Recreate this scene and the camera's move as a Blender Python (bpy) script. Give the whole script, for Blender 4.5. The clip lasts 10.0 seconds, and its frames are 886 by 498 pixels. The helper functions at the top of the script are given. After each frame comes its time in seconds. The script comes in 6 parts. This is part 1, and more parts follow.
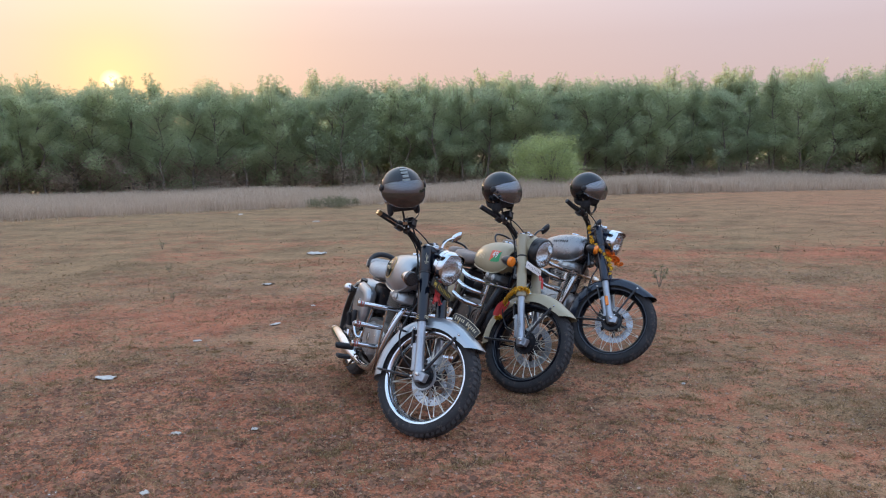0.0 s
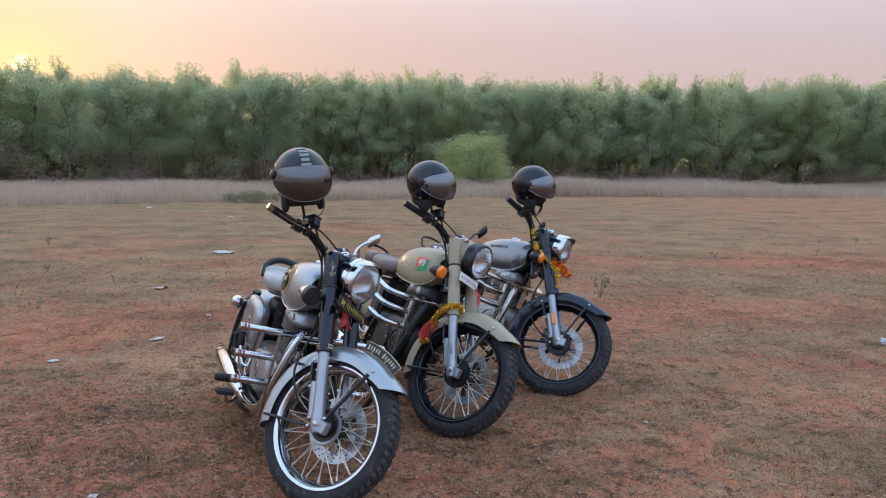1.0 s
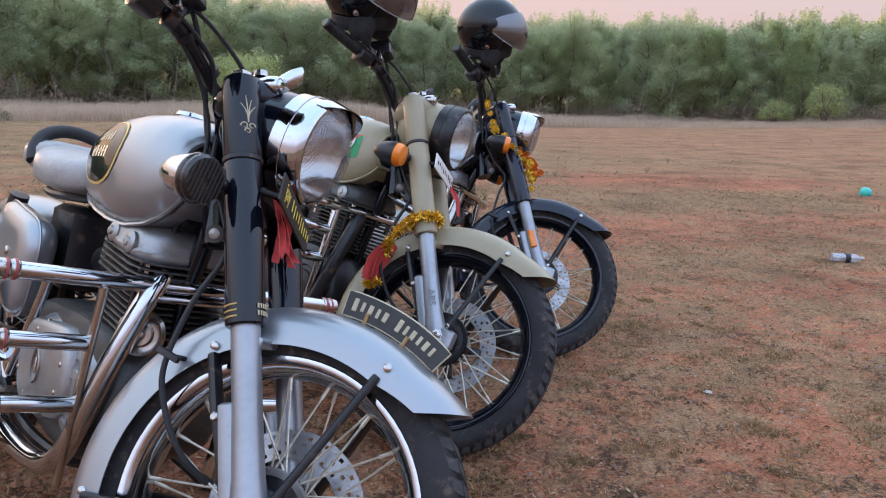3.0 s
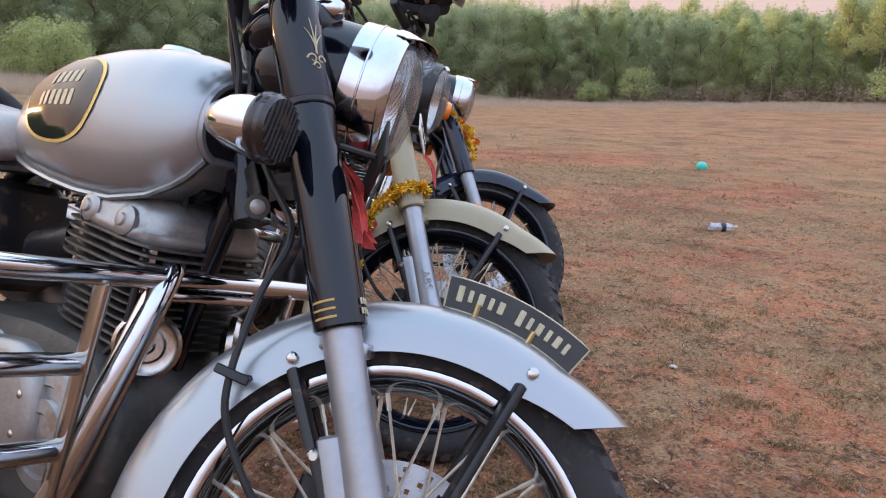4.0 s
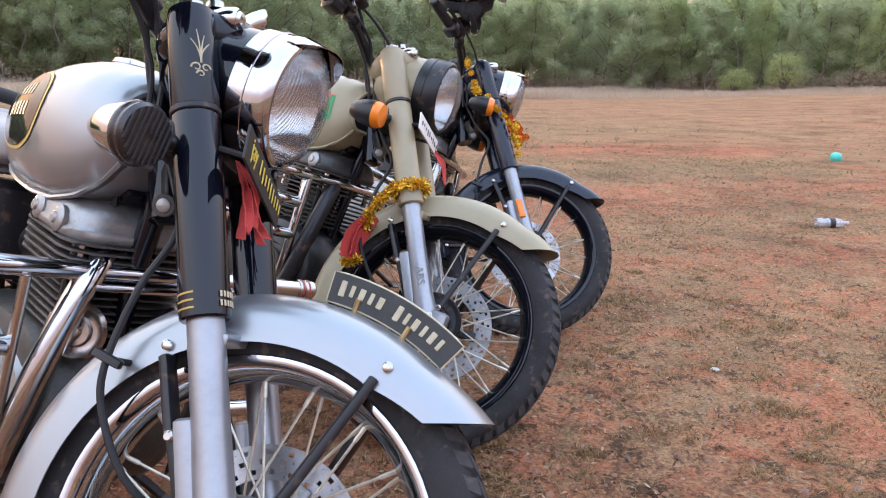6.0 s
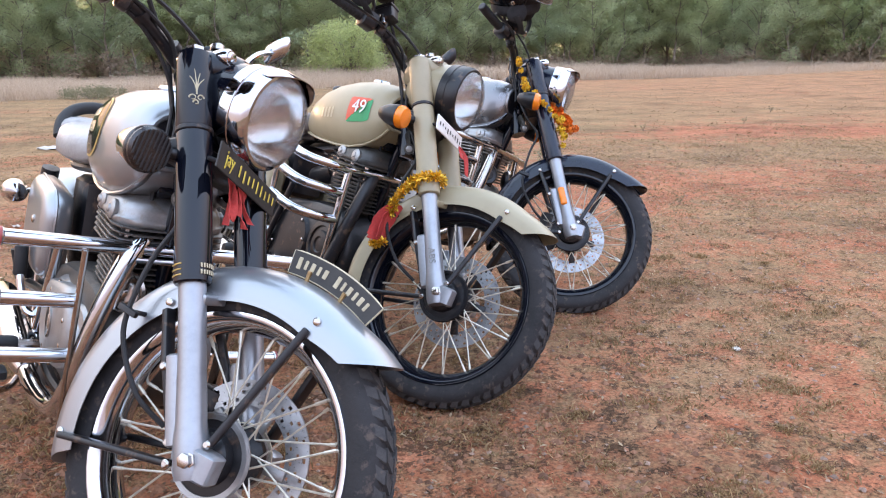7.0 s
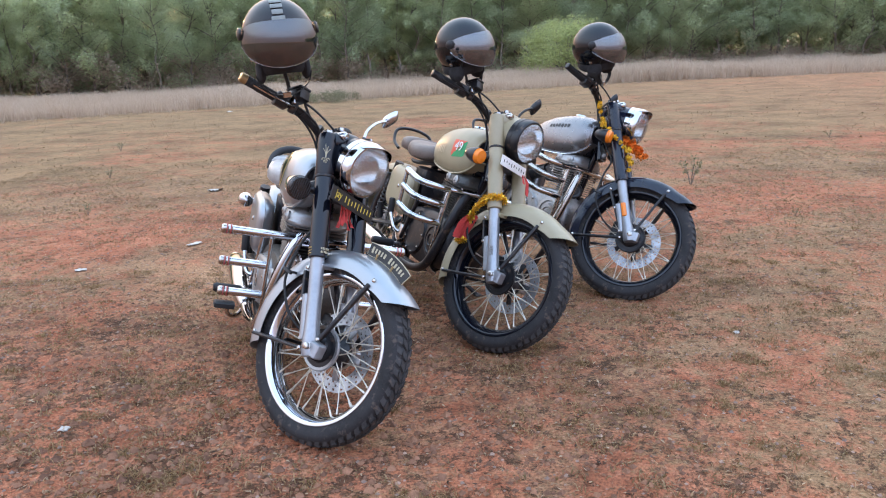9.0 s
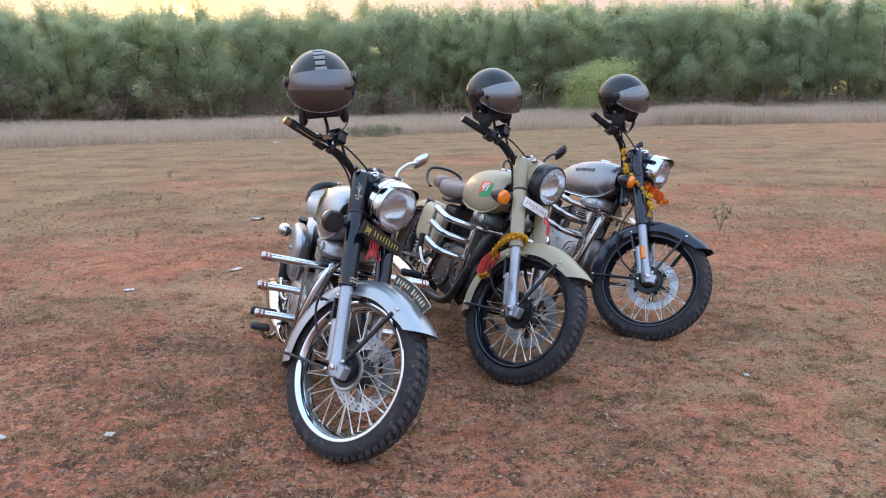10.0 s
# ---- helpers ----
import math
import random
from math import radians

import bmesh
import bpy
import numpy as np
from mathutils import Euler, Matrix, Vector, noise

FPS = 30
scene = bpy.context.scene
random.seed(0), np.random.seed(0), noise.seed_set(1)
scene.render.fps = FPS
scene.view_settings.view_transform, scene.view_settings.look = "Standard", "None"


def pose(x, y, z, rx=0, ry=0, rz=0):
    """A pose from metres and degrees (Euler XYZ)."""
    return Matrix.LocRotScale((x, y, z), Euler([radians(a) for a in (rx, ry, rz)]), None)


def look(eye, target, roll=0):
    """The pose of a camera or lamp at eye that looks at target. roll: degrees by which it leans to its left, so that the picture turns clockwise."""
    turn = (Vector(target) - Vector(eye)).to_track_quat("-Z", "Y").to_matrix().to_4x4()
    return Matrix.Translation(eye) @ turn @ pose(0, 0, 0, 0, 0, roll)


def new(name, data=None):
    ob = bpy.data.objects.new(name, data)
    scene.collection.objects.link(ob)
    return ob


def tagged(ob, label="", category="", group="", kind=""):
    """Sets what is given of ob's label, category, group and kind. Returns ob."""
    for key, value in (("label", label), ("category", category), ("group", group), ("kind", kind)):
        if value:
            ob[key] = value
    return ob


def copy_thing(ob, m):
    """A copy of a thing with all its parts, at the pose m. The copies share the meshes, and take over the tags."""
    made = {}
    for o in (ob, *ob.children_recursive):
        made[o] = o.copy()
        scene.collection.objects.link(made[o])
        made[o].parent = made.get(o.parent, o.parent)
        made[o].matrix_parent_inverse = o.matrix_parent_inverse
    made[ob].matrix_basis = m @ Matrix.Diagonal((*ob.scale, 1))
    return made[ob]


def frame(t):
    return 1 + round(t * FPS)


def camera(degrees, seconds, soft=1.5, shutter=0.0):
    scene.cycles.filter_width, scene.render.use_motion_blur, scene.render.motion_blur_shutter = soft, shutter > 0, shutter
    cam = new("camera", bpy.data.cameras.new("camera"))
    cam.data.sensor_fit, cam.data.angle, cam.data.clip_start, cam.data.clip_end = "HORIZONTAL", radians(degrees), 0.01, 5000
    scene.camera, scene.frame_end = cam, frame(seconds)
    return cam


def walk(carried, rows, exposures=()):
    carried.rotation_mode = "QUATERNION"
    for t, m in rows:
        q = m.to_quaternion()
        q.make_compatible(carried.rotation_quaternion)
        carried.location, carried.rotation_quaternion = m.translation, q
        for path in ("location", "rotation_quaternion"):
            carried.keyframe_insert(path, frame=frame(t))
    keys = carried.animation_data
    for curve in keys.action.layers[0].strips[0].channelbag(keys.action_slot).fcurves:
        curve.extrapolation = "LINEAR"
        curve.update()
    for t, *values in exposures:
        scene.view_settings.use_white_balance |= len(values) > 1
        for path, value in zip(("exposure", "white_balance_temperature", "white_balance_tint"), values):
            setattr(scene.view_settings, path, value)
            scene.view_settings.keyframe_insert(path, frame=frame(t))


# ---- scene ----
cam = camera(60.0, 10.0, soft=1.1)
PATH = [
    (0, (0.026, -0.213, 1.44), (0.012, 1.776, 1.234), -1.0),
    (0.5, (0.071, 0.268, 1.405), (0.165, 2.257, 1.213), -0.7),
    (1, (0.08, 0.798, 1.376), (0.26, 2.779, 1.167), 0.6),
    (1.5, (0.025, 1.299, 1.292), (0.272, 3.269, 1.05), 1.1),
    (2, (-0.102, 1.768, 1.219), (0.221, 3.721, 0.94), 0.2),
    (2.5, (-0.184, 2.289, 1.084), (0.31, 4.2, 0.761), 0.3),
    (3, (-0.304, 2.793, 0.956), (0.457, 4.607, 0.59), 1.9),
    (3.2, (-0.362, 2.925, 0.919), (0.488, 4.695, 0.539), 2.6),
    (4.3, (-0.575, 3.274, 0.878), (0.617, 4.83, 0.48), 2.6),
    (4.5, (-0.561, 3.261, 0.883), (0.635, 4.816, 0.492), 2.5),
    (5, (-0.477, 3.215, 0.894), (0.626, 4.834, 0.489), 2.9),
    (5.5, (-0.369, 3.158, 0.886), (0.609, 4.851, 0.462), 2.4),
    (5.7, (-0.335, 3.119, 0.89), (0.59, 4.842, 0.47), 1.9),
    (6.8, (-0.053, 2.746, 0.945), (0.517, 4.605, 0.476), -0.7),
    (7, (-0.03, 2.648, 0.966), (0.462, 4.529, 0.496), -0.9),
    (7.5, (0.056, 2.367, 1.026), (0.331, 4.299, 0.59), -1.0),
    (8, (0.183, 2.061, 1.097), (0.277, 4.013, 0.671), -1.7),
    (8.5, (0.264, 1.74, 1.168), (0.286, 3.69, 0.725), -2.9),
    (9, (0.39, 1.498, 1.219), (0.322, 3.441, 0.751), -2.4),
    (9.5, (0.471, 1.351, 1.245), (0.336, 3.296, 0.8), -1.7),
    (10, (0.462, 1.291, 1.263), (0.298, 3.248, 0.886), -0.8),
]
walk(cam, [(t, look(eye, target, roll)) for t, eye, target, roll in PATH], exposures=[(0, 0.05, 6320, 11), (2.5, 0.20, 6450, 13), (3.2, 0.34, 6700, 15), (4.5, 0.40, 7230, 17.5), (5.0, 0.32, 7230, 18), (5.5, 0.54, 7230, 18), (7.0, 0.98, 7060, 16.5), (7.5, 0.98, 7030, 16), (8.0, 0.74, 6850, 14), (8.5, 0.54, 6820, 14), (9.0, 0.71, 6620, 13), (9.5, 0.82, 6550, 12.2), (10.0, 0.53, 6480, 12)])

# ---- world, sun and exposure ----
SUN_AZ, SUN_EL = -23.2, 6.3
sun_dir = Vector((math.sin(radians(SUN_AZ)) * math.cos(radians(SUN_EL)), math.cos(radians(SUN_AZ)) * math.cos(radians(SUN_EL)), math.sin(radians(SUN_EL))))


def link(nt, a, b):
    nt.links.new(a, b)


def ramp(nt, stops, fac=None, smooth=False):
    n = nt.nodes.new("ShaderNodeValToRGB")
    n.color_ramp.interpolation = "EASE" if smooth else "LINEAR"
    while len(n.color_ramp.elements) < len(stops):
        n.color_ramp.elements.new(0.5)
    for e, (p, c) in zip(n.color_ramp.elements, stops):
        e.position, e.color = p, (*c, 1) if len(c) == 3 else c
    if fac is not None:
        link(nt, fac, n.inputs["Fac"])
    return n.outputs["Color"]


def mix(nt, fac, a, b, mode="MIX"):
    n = nt.nodes.new("ShaderNodeMix")
    n.data_type, n.blend_type = "RGBA", mode
    for sock, val in ((n.inputs[0], fac), (n.inputs[6], a), (n.inputs[7], b)):
        if isinstance(val, bpy.types.NodeSocket):
            link(nt, val, sock)
        elif isinstance(val, (int, float)):
            sock.default_value = val
        else:
            sock.default_value = (*val, 1)
    return n.outputs[2]


def mathn(nt, op, a, b=0.0, c=0.0):
    n = nt.nodes.new("ShaderNodeMath")
    n.operation = op
    for sock, val in zip(n.inputs, (a, b, c)):
        if isinstance(val, bpy.types.NodeSocket):
            link(nt, val, sock)
        else:
            sock.default_value = val
    return n.outputs[0]


world = bpy.data.worlds.new("dusk_sky")
scene.world = world
world.use_nodes = True
wt = world.node_tree
wt.nodes.clear()
w_out = wt.nodes.new("ShaderNodeOutputWorld")
w_bg = wt.nodes.new("ShaderNodeBackground")
sky = wt.nodes.new("ShaderNodeTexSky")
sky.sky_type, sky.sun_disc = "NISHITA", False
sky.sun_elevation, sky.sun_rotation = radians(SUN_EL), radians(SUN_AZ)
sky.dust_density, sky.air_density, sky.ozone_density = 6.0, 1.2, 2.0
coord = wt.nodes.new("ShaderNodeTexCoord").outputs["Generated"]
sep = wt.nodes.new("ShaderNodeSeparateXYZ")
link(wt, coord, sep.inputs[0])
# hazy layer: peach near the horizon, grey mauve higher up
haze = ramp(wt, [(0.0, (0.74, 0.50, 0.43)), (0.06, (0.82, 0.56, 0.48)), (0.16, (0.86, 0.64, 0.60)), (0.20, (0.93, 0.73, 0.71)), (0.34, (1.62, 1.58, 1.68)), (0.6, (1.66, 1.88, 2.20)), (1.0, (1.24, 1.64, 2.12))], sep.outputs["Z"])
dot = wt.nodes.new("ShaderNodeVectorMath")
dot.operation = "DOT_PRODUCT"
nrm = wt.nodes.new("ShaderNodeVectorMath")
nrm.operation = "NORMALIZE"
link(wt, coord, nrm.inputs[0])
link(wt, nrm.outputs["Vector"], dot.inputs[0])
dot.inputs[1].default_value = sun_dir
# aureole of the sun in the haze, and the veiled disc itself
near = mathn(wt, "MAXIMUM", dot.outputs["Value"], 0.0)
wide = mathn(wt, "MULTIPLY", mathn(wt, "POWER", near, 40.0), 0.07)
mid = mathn(wt, "MULTIPLY", mathn(wt, "POWER", near, 900.0), 0.30)
disc = mathn(wt, "MULTIPLY", mathn(wt, "SMOOTH_MIN", mathn(wt, "MAXIMUM", mathn(wt, "MULTIPLY", mathn(wt, "SUBTRACT", near, math.cos(radians(0.78))), 7000.0), 0.0), 1.0, 0.2), 1.4)
glow = mix(wt, 1.0, mix(wt, wide, (0, 0, 0), (1.0, 0.66, 0.18)), mix(wt, mid, (0, 0, 0), (1.0, 0.50, 0.06)), "ADD")
glow = mix(wt, 1.0, glow, mix(wt, disc, (0, 0, 0), (1.0, 0.86, 0.56)), "ADD")
n_sky = mix(wt, 1.0, sky.outputs[0], (0.06, 0.06, 0.06), "MULTIPLY")
warm = mathn(wt, "MULTIPLY", mathn(wt, "POWER", near, 260.0), 0.55)
# peach towards the sunset, mauve to either side of it
haze = mix(wt, 1.0, haze, ramp(wt, [(0.0, (0.66, 0.80, 1.02)), (0.35, (0.78, 0.87, 1.04)), (0.62, (0.84, 0.955, 1.06)), (0.87, (0.91, 0.965, 1.03)), (0.97, (1.02, 1.0, 0.96)), (1.0, (1.05, 1.02, 0.92))], mathn(wt, "MULTIPLY_ADD", dot.outputs["Value"], 0.5, 0.5)), "MULTIPLY")
total = mix(wt, 1.0, mix(wt, warm, mix(wt, 0.85, n_sky, haze), (1.04, 0.66, 0.30)), glow, "ADD")
link(wt, total, w_bg.inputs[0])
w_bg.inputs[1].default_value = 1.0
link(wt, w_bg.outputs[0], w_out.inputs[0])
sun_data = bpy.data.lights.new("sun", "SUN")
sun_data.energy, sun_data.angle, sun_data.color = 4.6, radians(1.5), (1.0, 0.62, 0.36)
sun = new("sun", sun_data)
sun.matrix_world = look(sun_dir * 100, (0, 0, 0))


# ---- materials ----
def mat(name, base, rough=0.5, metal=0.0, var=0.12, scale=6.0, bump=0.0, bscale=60.0, tint=None, spots=None, coat=0.0, per="", trans=0.0, ior=1.45, spec=0.5, rvar=0.12):
    """A surface with colour variation at two scales, uneven gloss and fine relief."""
    m = bpy.data.materials.new(name)
    m.use_nodes = True
    nt = m.node_tree
    b = nt.nodes["Principled BSDF"]
    tc = nt.nodes.new("ShaderNodeTexCoord").outputs["Object"]

    def nz(s, d=5.0, r=0.6):
        n = nt.nodes.new("ShaderNodeTexNoise")
        n.inputs["Scale"].default_value, n.inputs["Detail"].default_value, n.inputs["Roughness"].default_value = s, d, r
        link(nt, tc, n.inputs["Vector"])
        return n.outputs["Fac"]

    big, fine = nz(scale), nz(scale * 9)
    dark = tuple(c * (1 - 2.2 * var) for c in base)
    light = tuple(min(1, c * (1 + 1.6 * var)) for c in (tint or base))
    col = ramp(nt, [(0.3, dark), (0.5, base), (0.72, light)], mathn(nt, "ADD", mathn(nt, "MULTIPLY", big, 0.65), mathn(nt, "MULTIPLY", fine, 0.35)))
    if spots:
        col = mix(nt, ramp(nt, [(0.58, (0, 0, 0)), (0.68, (0.8, 0.8, 0.8))], nz(scale * 2.7, 8.0)), col, spots)
    if per:
        src = nt.nodes.new("ShaderNodeNewGeometry").outputs["Random Per Island"] if per == "island" else nt.nodes.new("ShaderNodeObjectInfo").outputs["Random"]
        col = mix(nt, 1.0, col, ramp(nt, [(0, (0.62, 0.62, 0.62)), (1, (1.3, 1.25, 1.15))], src), "MULTIPLY")
    link(nt, col, b.inputs["Base Color"])
    link(nt, mathn(nt, "ADD", mathn(nt, "MULTIPLY", mathn(nt, "SUBTRACT", fine, 0.5), rvar * 2), rough), b.inputs["Roughness"])
    b.inputs["Metallic"].default_value = metal
    b.inputs["Coat Weight"].default_value = coat
    b.inputs["Coat Roughness"].default_value = 0.12
    b.inputs["Transmission Weight"].default_value = trans
    b.inputs["IOR"].default_value = ior
    b.inputs["Specular IOR Level"].default_value = spec
    if bump:
        bn = nt.nodes.new("ShaderNodeBump")
        bn.inputs["Strength"].default_value, bn.inputs["Distance"].default_value = bump, 0.01
        link(nt, nz(bscale, 6.0), bn.inputs["Height"])
        link(nt, bn.outputs[0], b.inputs["Normal"])
    return m


SILVER = mat("silver_paint", (0.305, 0.320, 0.335), 0.31, 0.72, 0.03, 1.5, coat=0.5, rvar=0.02, spots=None)
SAND = mat("sand_paint", (0.30, 0.25, 0.155), 0.42, 0.0, 0.07, 4, coat=0.25, rvar=0.06)
GUNMETAL = mat("gunmetal_paint", (0.19, 0.185, 0.19), 0.28, 0.8, 0.06, 3, coat=0.6, rvar=0.05)
BLACK = mat("black_gloss", (0.003, 0.004, 0.008), 0.05, 0.0, 0.2, 5, rvar=0.03, spec=0.5)
NAVY = mat("black_blue_gloss", (0.008, 0.011, 0.022), 0.14, 0.0, 0.2, 5, coat=0.0, rvar=0.06)
CASE = mat("dark_engine_case", (0.062, 0.060, 0.056), 0.42, 0.5, 0.2, 12, bump=0.15, bscale=150, spots=(0.12, 0.09, 0.07))
SATIN = mat("black_satin", (0.010, 0.010, 0.012), 0.36, 0.0, 0.25, 12, bump=0.05, spots=(0.10, 0.06, 0.04))
CHROME = mat("chrome", (0.54, 0.555, 0.58), 0.07, 1.0, 0.05, 8, rvar=0.05)
DULLCHROME = mat("dusty_chrome", (0.46, 0.43, 0.40), 0.2, 1.0, 0.12, 10, rvar=0.1)
ALLOY = mat("cast_alloy", (0.31, 0.307, 0.302), 0.40, 0.75, 0.14, 9, bump=0.12, bscale=160, spots=(0.25, 0.2, 0.16))
PANELBLACK = mat("panel_lacquer", (0.010, 0.010, 0.010), 0.05, 0.0, 0.05, 8, spec=0.6, rvar=0.02)
# Half as bright as FINS, for the fins of the silver motorcycle.
DARKFINS = mat("dark_engine_alloy", (0.135, 0.132, 0.128), 0.34, 0.85, 0.2, 14, bump=0.2, bscale=140, spots=(0.09, 0.07, 0.055))
FINS = mat("engine_alloy", (0.27, 0.265, 0.26), 0.38, 0.85, 0.2, 14, bump=0.2, bscale=140, spots=(0.14, 0.10, 0.075))
FORKSILVER = mat("fork_silver", (0.315, 0.328, 0.348), 0.34, 0.65, 0.08, 9, rvar=0.06)
STEEL = mat("steel_spoke", (0.62, 0.57, 0.47), 0.34, 0.55, 0.15, 30)
RUBBER = mat("tyre_rubber", (0.052, 0.050, 0.050), 0.80, 0.0, 0.25, 14, bump=0.25, bscale=180, spots=(0.125, 0.092, 0.075), spec=0.25)
# Darker than the tread so its grooves look shaded; the walls share it.
TYREDARK = mat("tyre_wall_groove_shade", (0.026, 0.025, 0.026), 0.72, 0.0, 0.25, 14, bump=0.15, bscale=160, spots=(0.10, 0.075, 0.062), spec=0.3)
RUBBERMAT = mat("black_rubber", (0.018, 0.018, 0.019), 0.62, 0.0, 0.2, 20, bump=0.15, bscale=220)
LEATHER = mat("grey_brown_leather", (0.135, 0.105, 0.09), 0.42, 0.0, 0.16, 9, bump=0.2, bscale=130)
SEATLEATHER = mat("silver_grey_vinyl", (0.34, 0.33, 0.32), 0.36, 0.0, 0.14, 9, bump=0.2, bscale=130)
REFLECTOR = mat("lamp_reflector", (0.92, 0.93, 0.94), 0.13, 1.0, 0.05, 12)
DISCSTEEL = mat("brake_disc_steel", (0.37, 0.385, 0.40), 0.30, 0.85, 0.12, 14, rvar=0.1)
AMBER = mat("amber_lens", (0.85, 0.22, 0.015), 0.18, 0.0, 0.06, 20, coat=0.5, bump=0.2, bscale=80)
SMOKELENS = mat("smoked_lens", (0.018, 0.014, 0.014), 0.25, 0.0, 0.1, 20, coat=0.4)
RED = mat("red_cloth", (0.46, 0.045, 0.038), 0.8, 0.0, 0.2, 25, bump=0.3, bscale=120)
REDRING = mat("red_ring", (0.36, 0.07, 0.065), 0.4, 0.0, 0.1, 20)
TINSEL = mat("gold_tinsel", (0.78, 0.47, 0.05), 0.3, 0.6, 0.25, 40, per="island")
MARIGOLD = mat("marigold_orange", (0.80, 0.20, 0.02), 0.85, 0.0, 0.25, 60, per="island")
MARIYELLOW = mat("marigold_yellow", (0.72, 0.44, 0.03), 0.85, 0.0, 0.25, 60, per="island")
GOLD = mat("gold_paint", (0.66, 0.47, 0.16), 0.35, 0.3, 0.08, 30)
CREAM = mat("cream_letter", (0.46, 0.40, 0.27), 0.5, 0.0, 0.1, 40)
WHITE = mat("white_paint", (0.76, 0.75, 0.72), 0.5, 0.0, 0.06, 20)
GREEN = mat("sticker_green", (0.02, 0.28, 0.10), 0.4, 0.0, 0.08, 20)
SALMON = mat("sticker_red", (0.62, 0.09, 0.045), 0.4, 0.0, 0.08, 20)
BRASS = mat("brass_weight", (0.42, 0.30, 0.15), 0.35, 0.8, 0.15, 30)
PLATEBLACK = mat("plate_black", (0.03, 0.028, 0.026), 0.55, 0.0, 0.2, 30, bump=0.1)
YELLOWLET = mat("yellow_letter", (0.68, 0.52, 0.09), 0.5, 0.0, 0.1, 40)
HELMET = mat("helmet_black", (0.004, 0.005, 0.007), 0.06, 0.0, 0.15, 6, rvar=0.05)
HELMETBROWN = mat("helmet_brown_black", (0.008, 0.006, 0.007), 0.07, 0.0, 0.15, 6, rvar=0.06)
PADDING = mat("helmet_lining", (0.02, 0.02, 0.022), 0.9, 0.0, 0.25, 40, bump=0.3)
BARK = mat("bark", (0.19, 0.155, 0.125), 0.9, 0.0, 0.25, 8, bump=0.4, bscale=40)
LITTER = mat("white_litter", (0.48, 0.43, 0.375), 0.6, 0.0, 0.15, 25, bump=0.2)
TURQ = mat("turquoise_plastic", (0.05, 0.50, 0.42), 0.45, 0.0, 0.12, 12)
CLOD = mat("red_soil_clod", (0.235, 0.122, 0.080), 0.95, 0.0, 0.25, 30, bump=0.3, per="island", spec=0.15)
STONE = mat("pebble", (0.28, 0.19, 0.15), 0.85, 0.0, 0.2, 30, bump=0.3, per="island")


def glass_mat(name, tint, rough=0.03, flute_shade=0.0, base=0.0, milk=0.0, edge=0.5):
    """Thin glass or clear plastic: sees through, and mirrors more at a glance."""
    m = bpy.data.materials.new(name)
    m.use_nodes = True
    nt = m.node_tree
    nt.nodes.remove(nt.nodes["Principled BSDF"])
    fr = nt.nodes.new("ShaderNodeLayerWeight")
    fr.inputs["Blend"].default_value = 0.5
    glance = mathn(nt, "MULTIPLY", mathn(nt, "POWER", fr.outputs["Facing"], 4.5), edge)
    tr = nt.nodes.new("ShaderNodeBsdfTransparent")
    tr.inputs["Color"].default_value = (*tint, 1)
    gl = nt.nodes.new("ShaderNodeBsdfGlossy")
    gl.inputs["Roughness"].default_value = rough
    ms = nt.nodes.new("ShaderNodeMixShader")
    link(nt, mathn(nt, "ADD", glance, base), ms.inputs[0])
    see = tr.outputs[0]
    # The milky share is coloured bluish to pass for mirrored sky.
    if milk:
        df = nt.nodes.new("ShaderNodeBsdfDiffuse")
        df.inputs["Color"].default_value = (0.72, 0.77, 0.84, 1)
        m2 = nt.nodes.new("ShaderNodeMixShader")
        m2.inputs[0].default_value = milk
        link(nt, see, m2.inputs[1])
        link(nt, df.outputs[0], m2.inputs[2])
        see = m2.outputs[0]
    link(nt, see, ms.inputs[1])
    link(nt, gl.outputs[0], ms.inputs[2])
    # Stripes in the tint stand in for light bent by ridged glass.
    if flute_shade:
        wv = nt.nodes.new("ShaderNodeTexWave")
        wv.inputs["Scale"].default_value, wv.inputs["Distortion"].default_value = flute_shade, 0.0
        wv.bands_direction = "Y"
        link(nt, nt.nodes.new("ShaderNodeTexCoord").outputs["Object"], wv.inputs["Vector"])
        link(nt, ramp(nt, [(0.15, tuple(c * 0.72 for c in tint)), (0.6, tint)], wv.outputs["Fac"]), tr.inputs["Color"])
    link(nt, ms.outputs[0], nt.nodes["Material Output"].inputs[0])
    return m


GLASSM = glass_mat("lamp_glass", (0.95, 0.95, 0.94), 0.05, 62.0, 0.05, 0.05, 0.35)
VISOR = glass_mat("smoked_visor", (0.26, 0.23, 0.23), 0.05, base=0.14, edge=0.35, milk=0.012)
VISORPALE = glass_mat("pale_smoked_visor", (0.36, 0.37, 0.40), 0.05, base=0.17, edge=0.40, milk=0.025)
BOTTLE = glass_mat("bottle_plastic", (0.80, 0.83, 0.86), 0.1, base=0.2, milk=0.25)


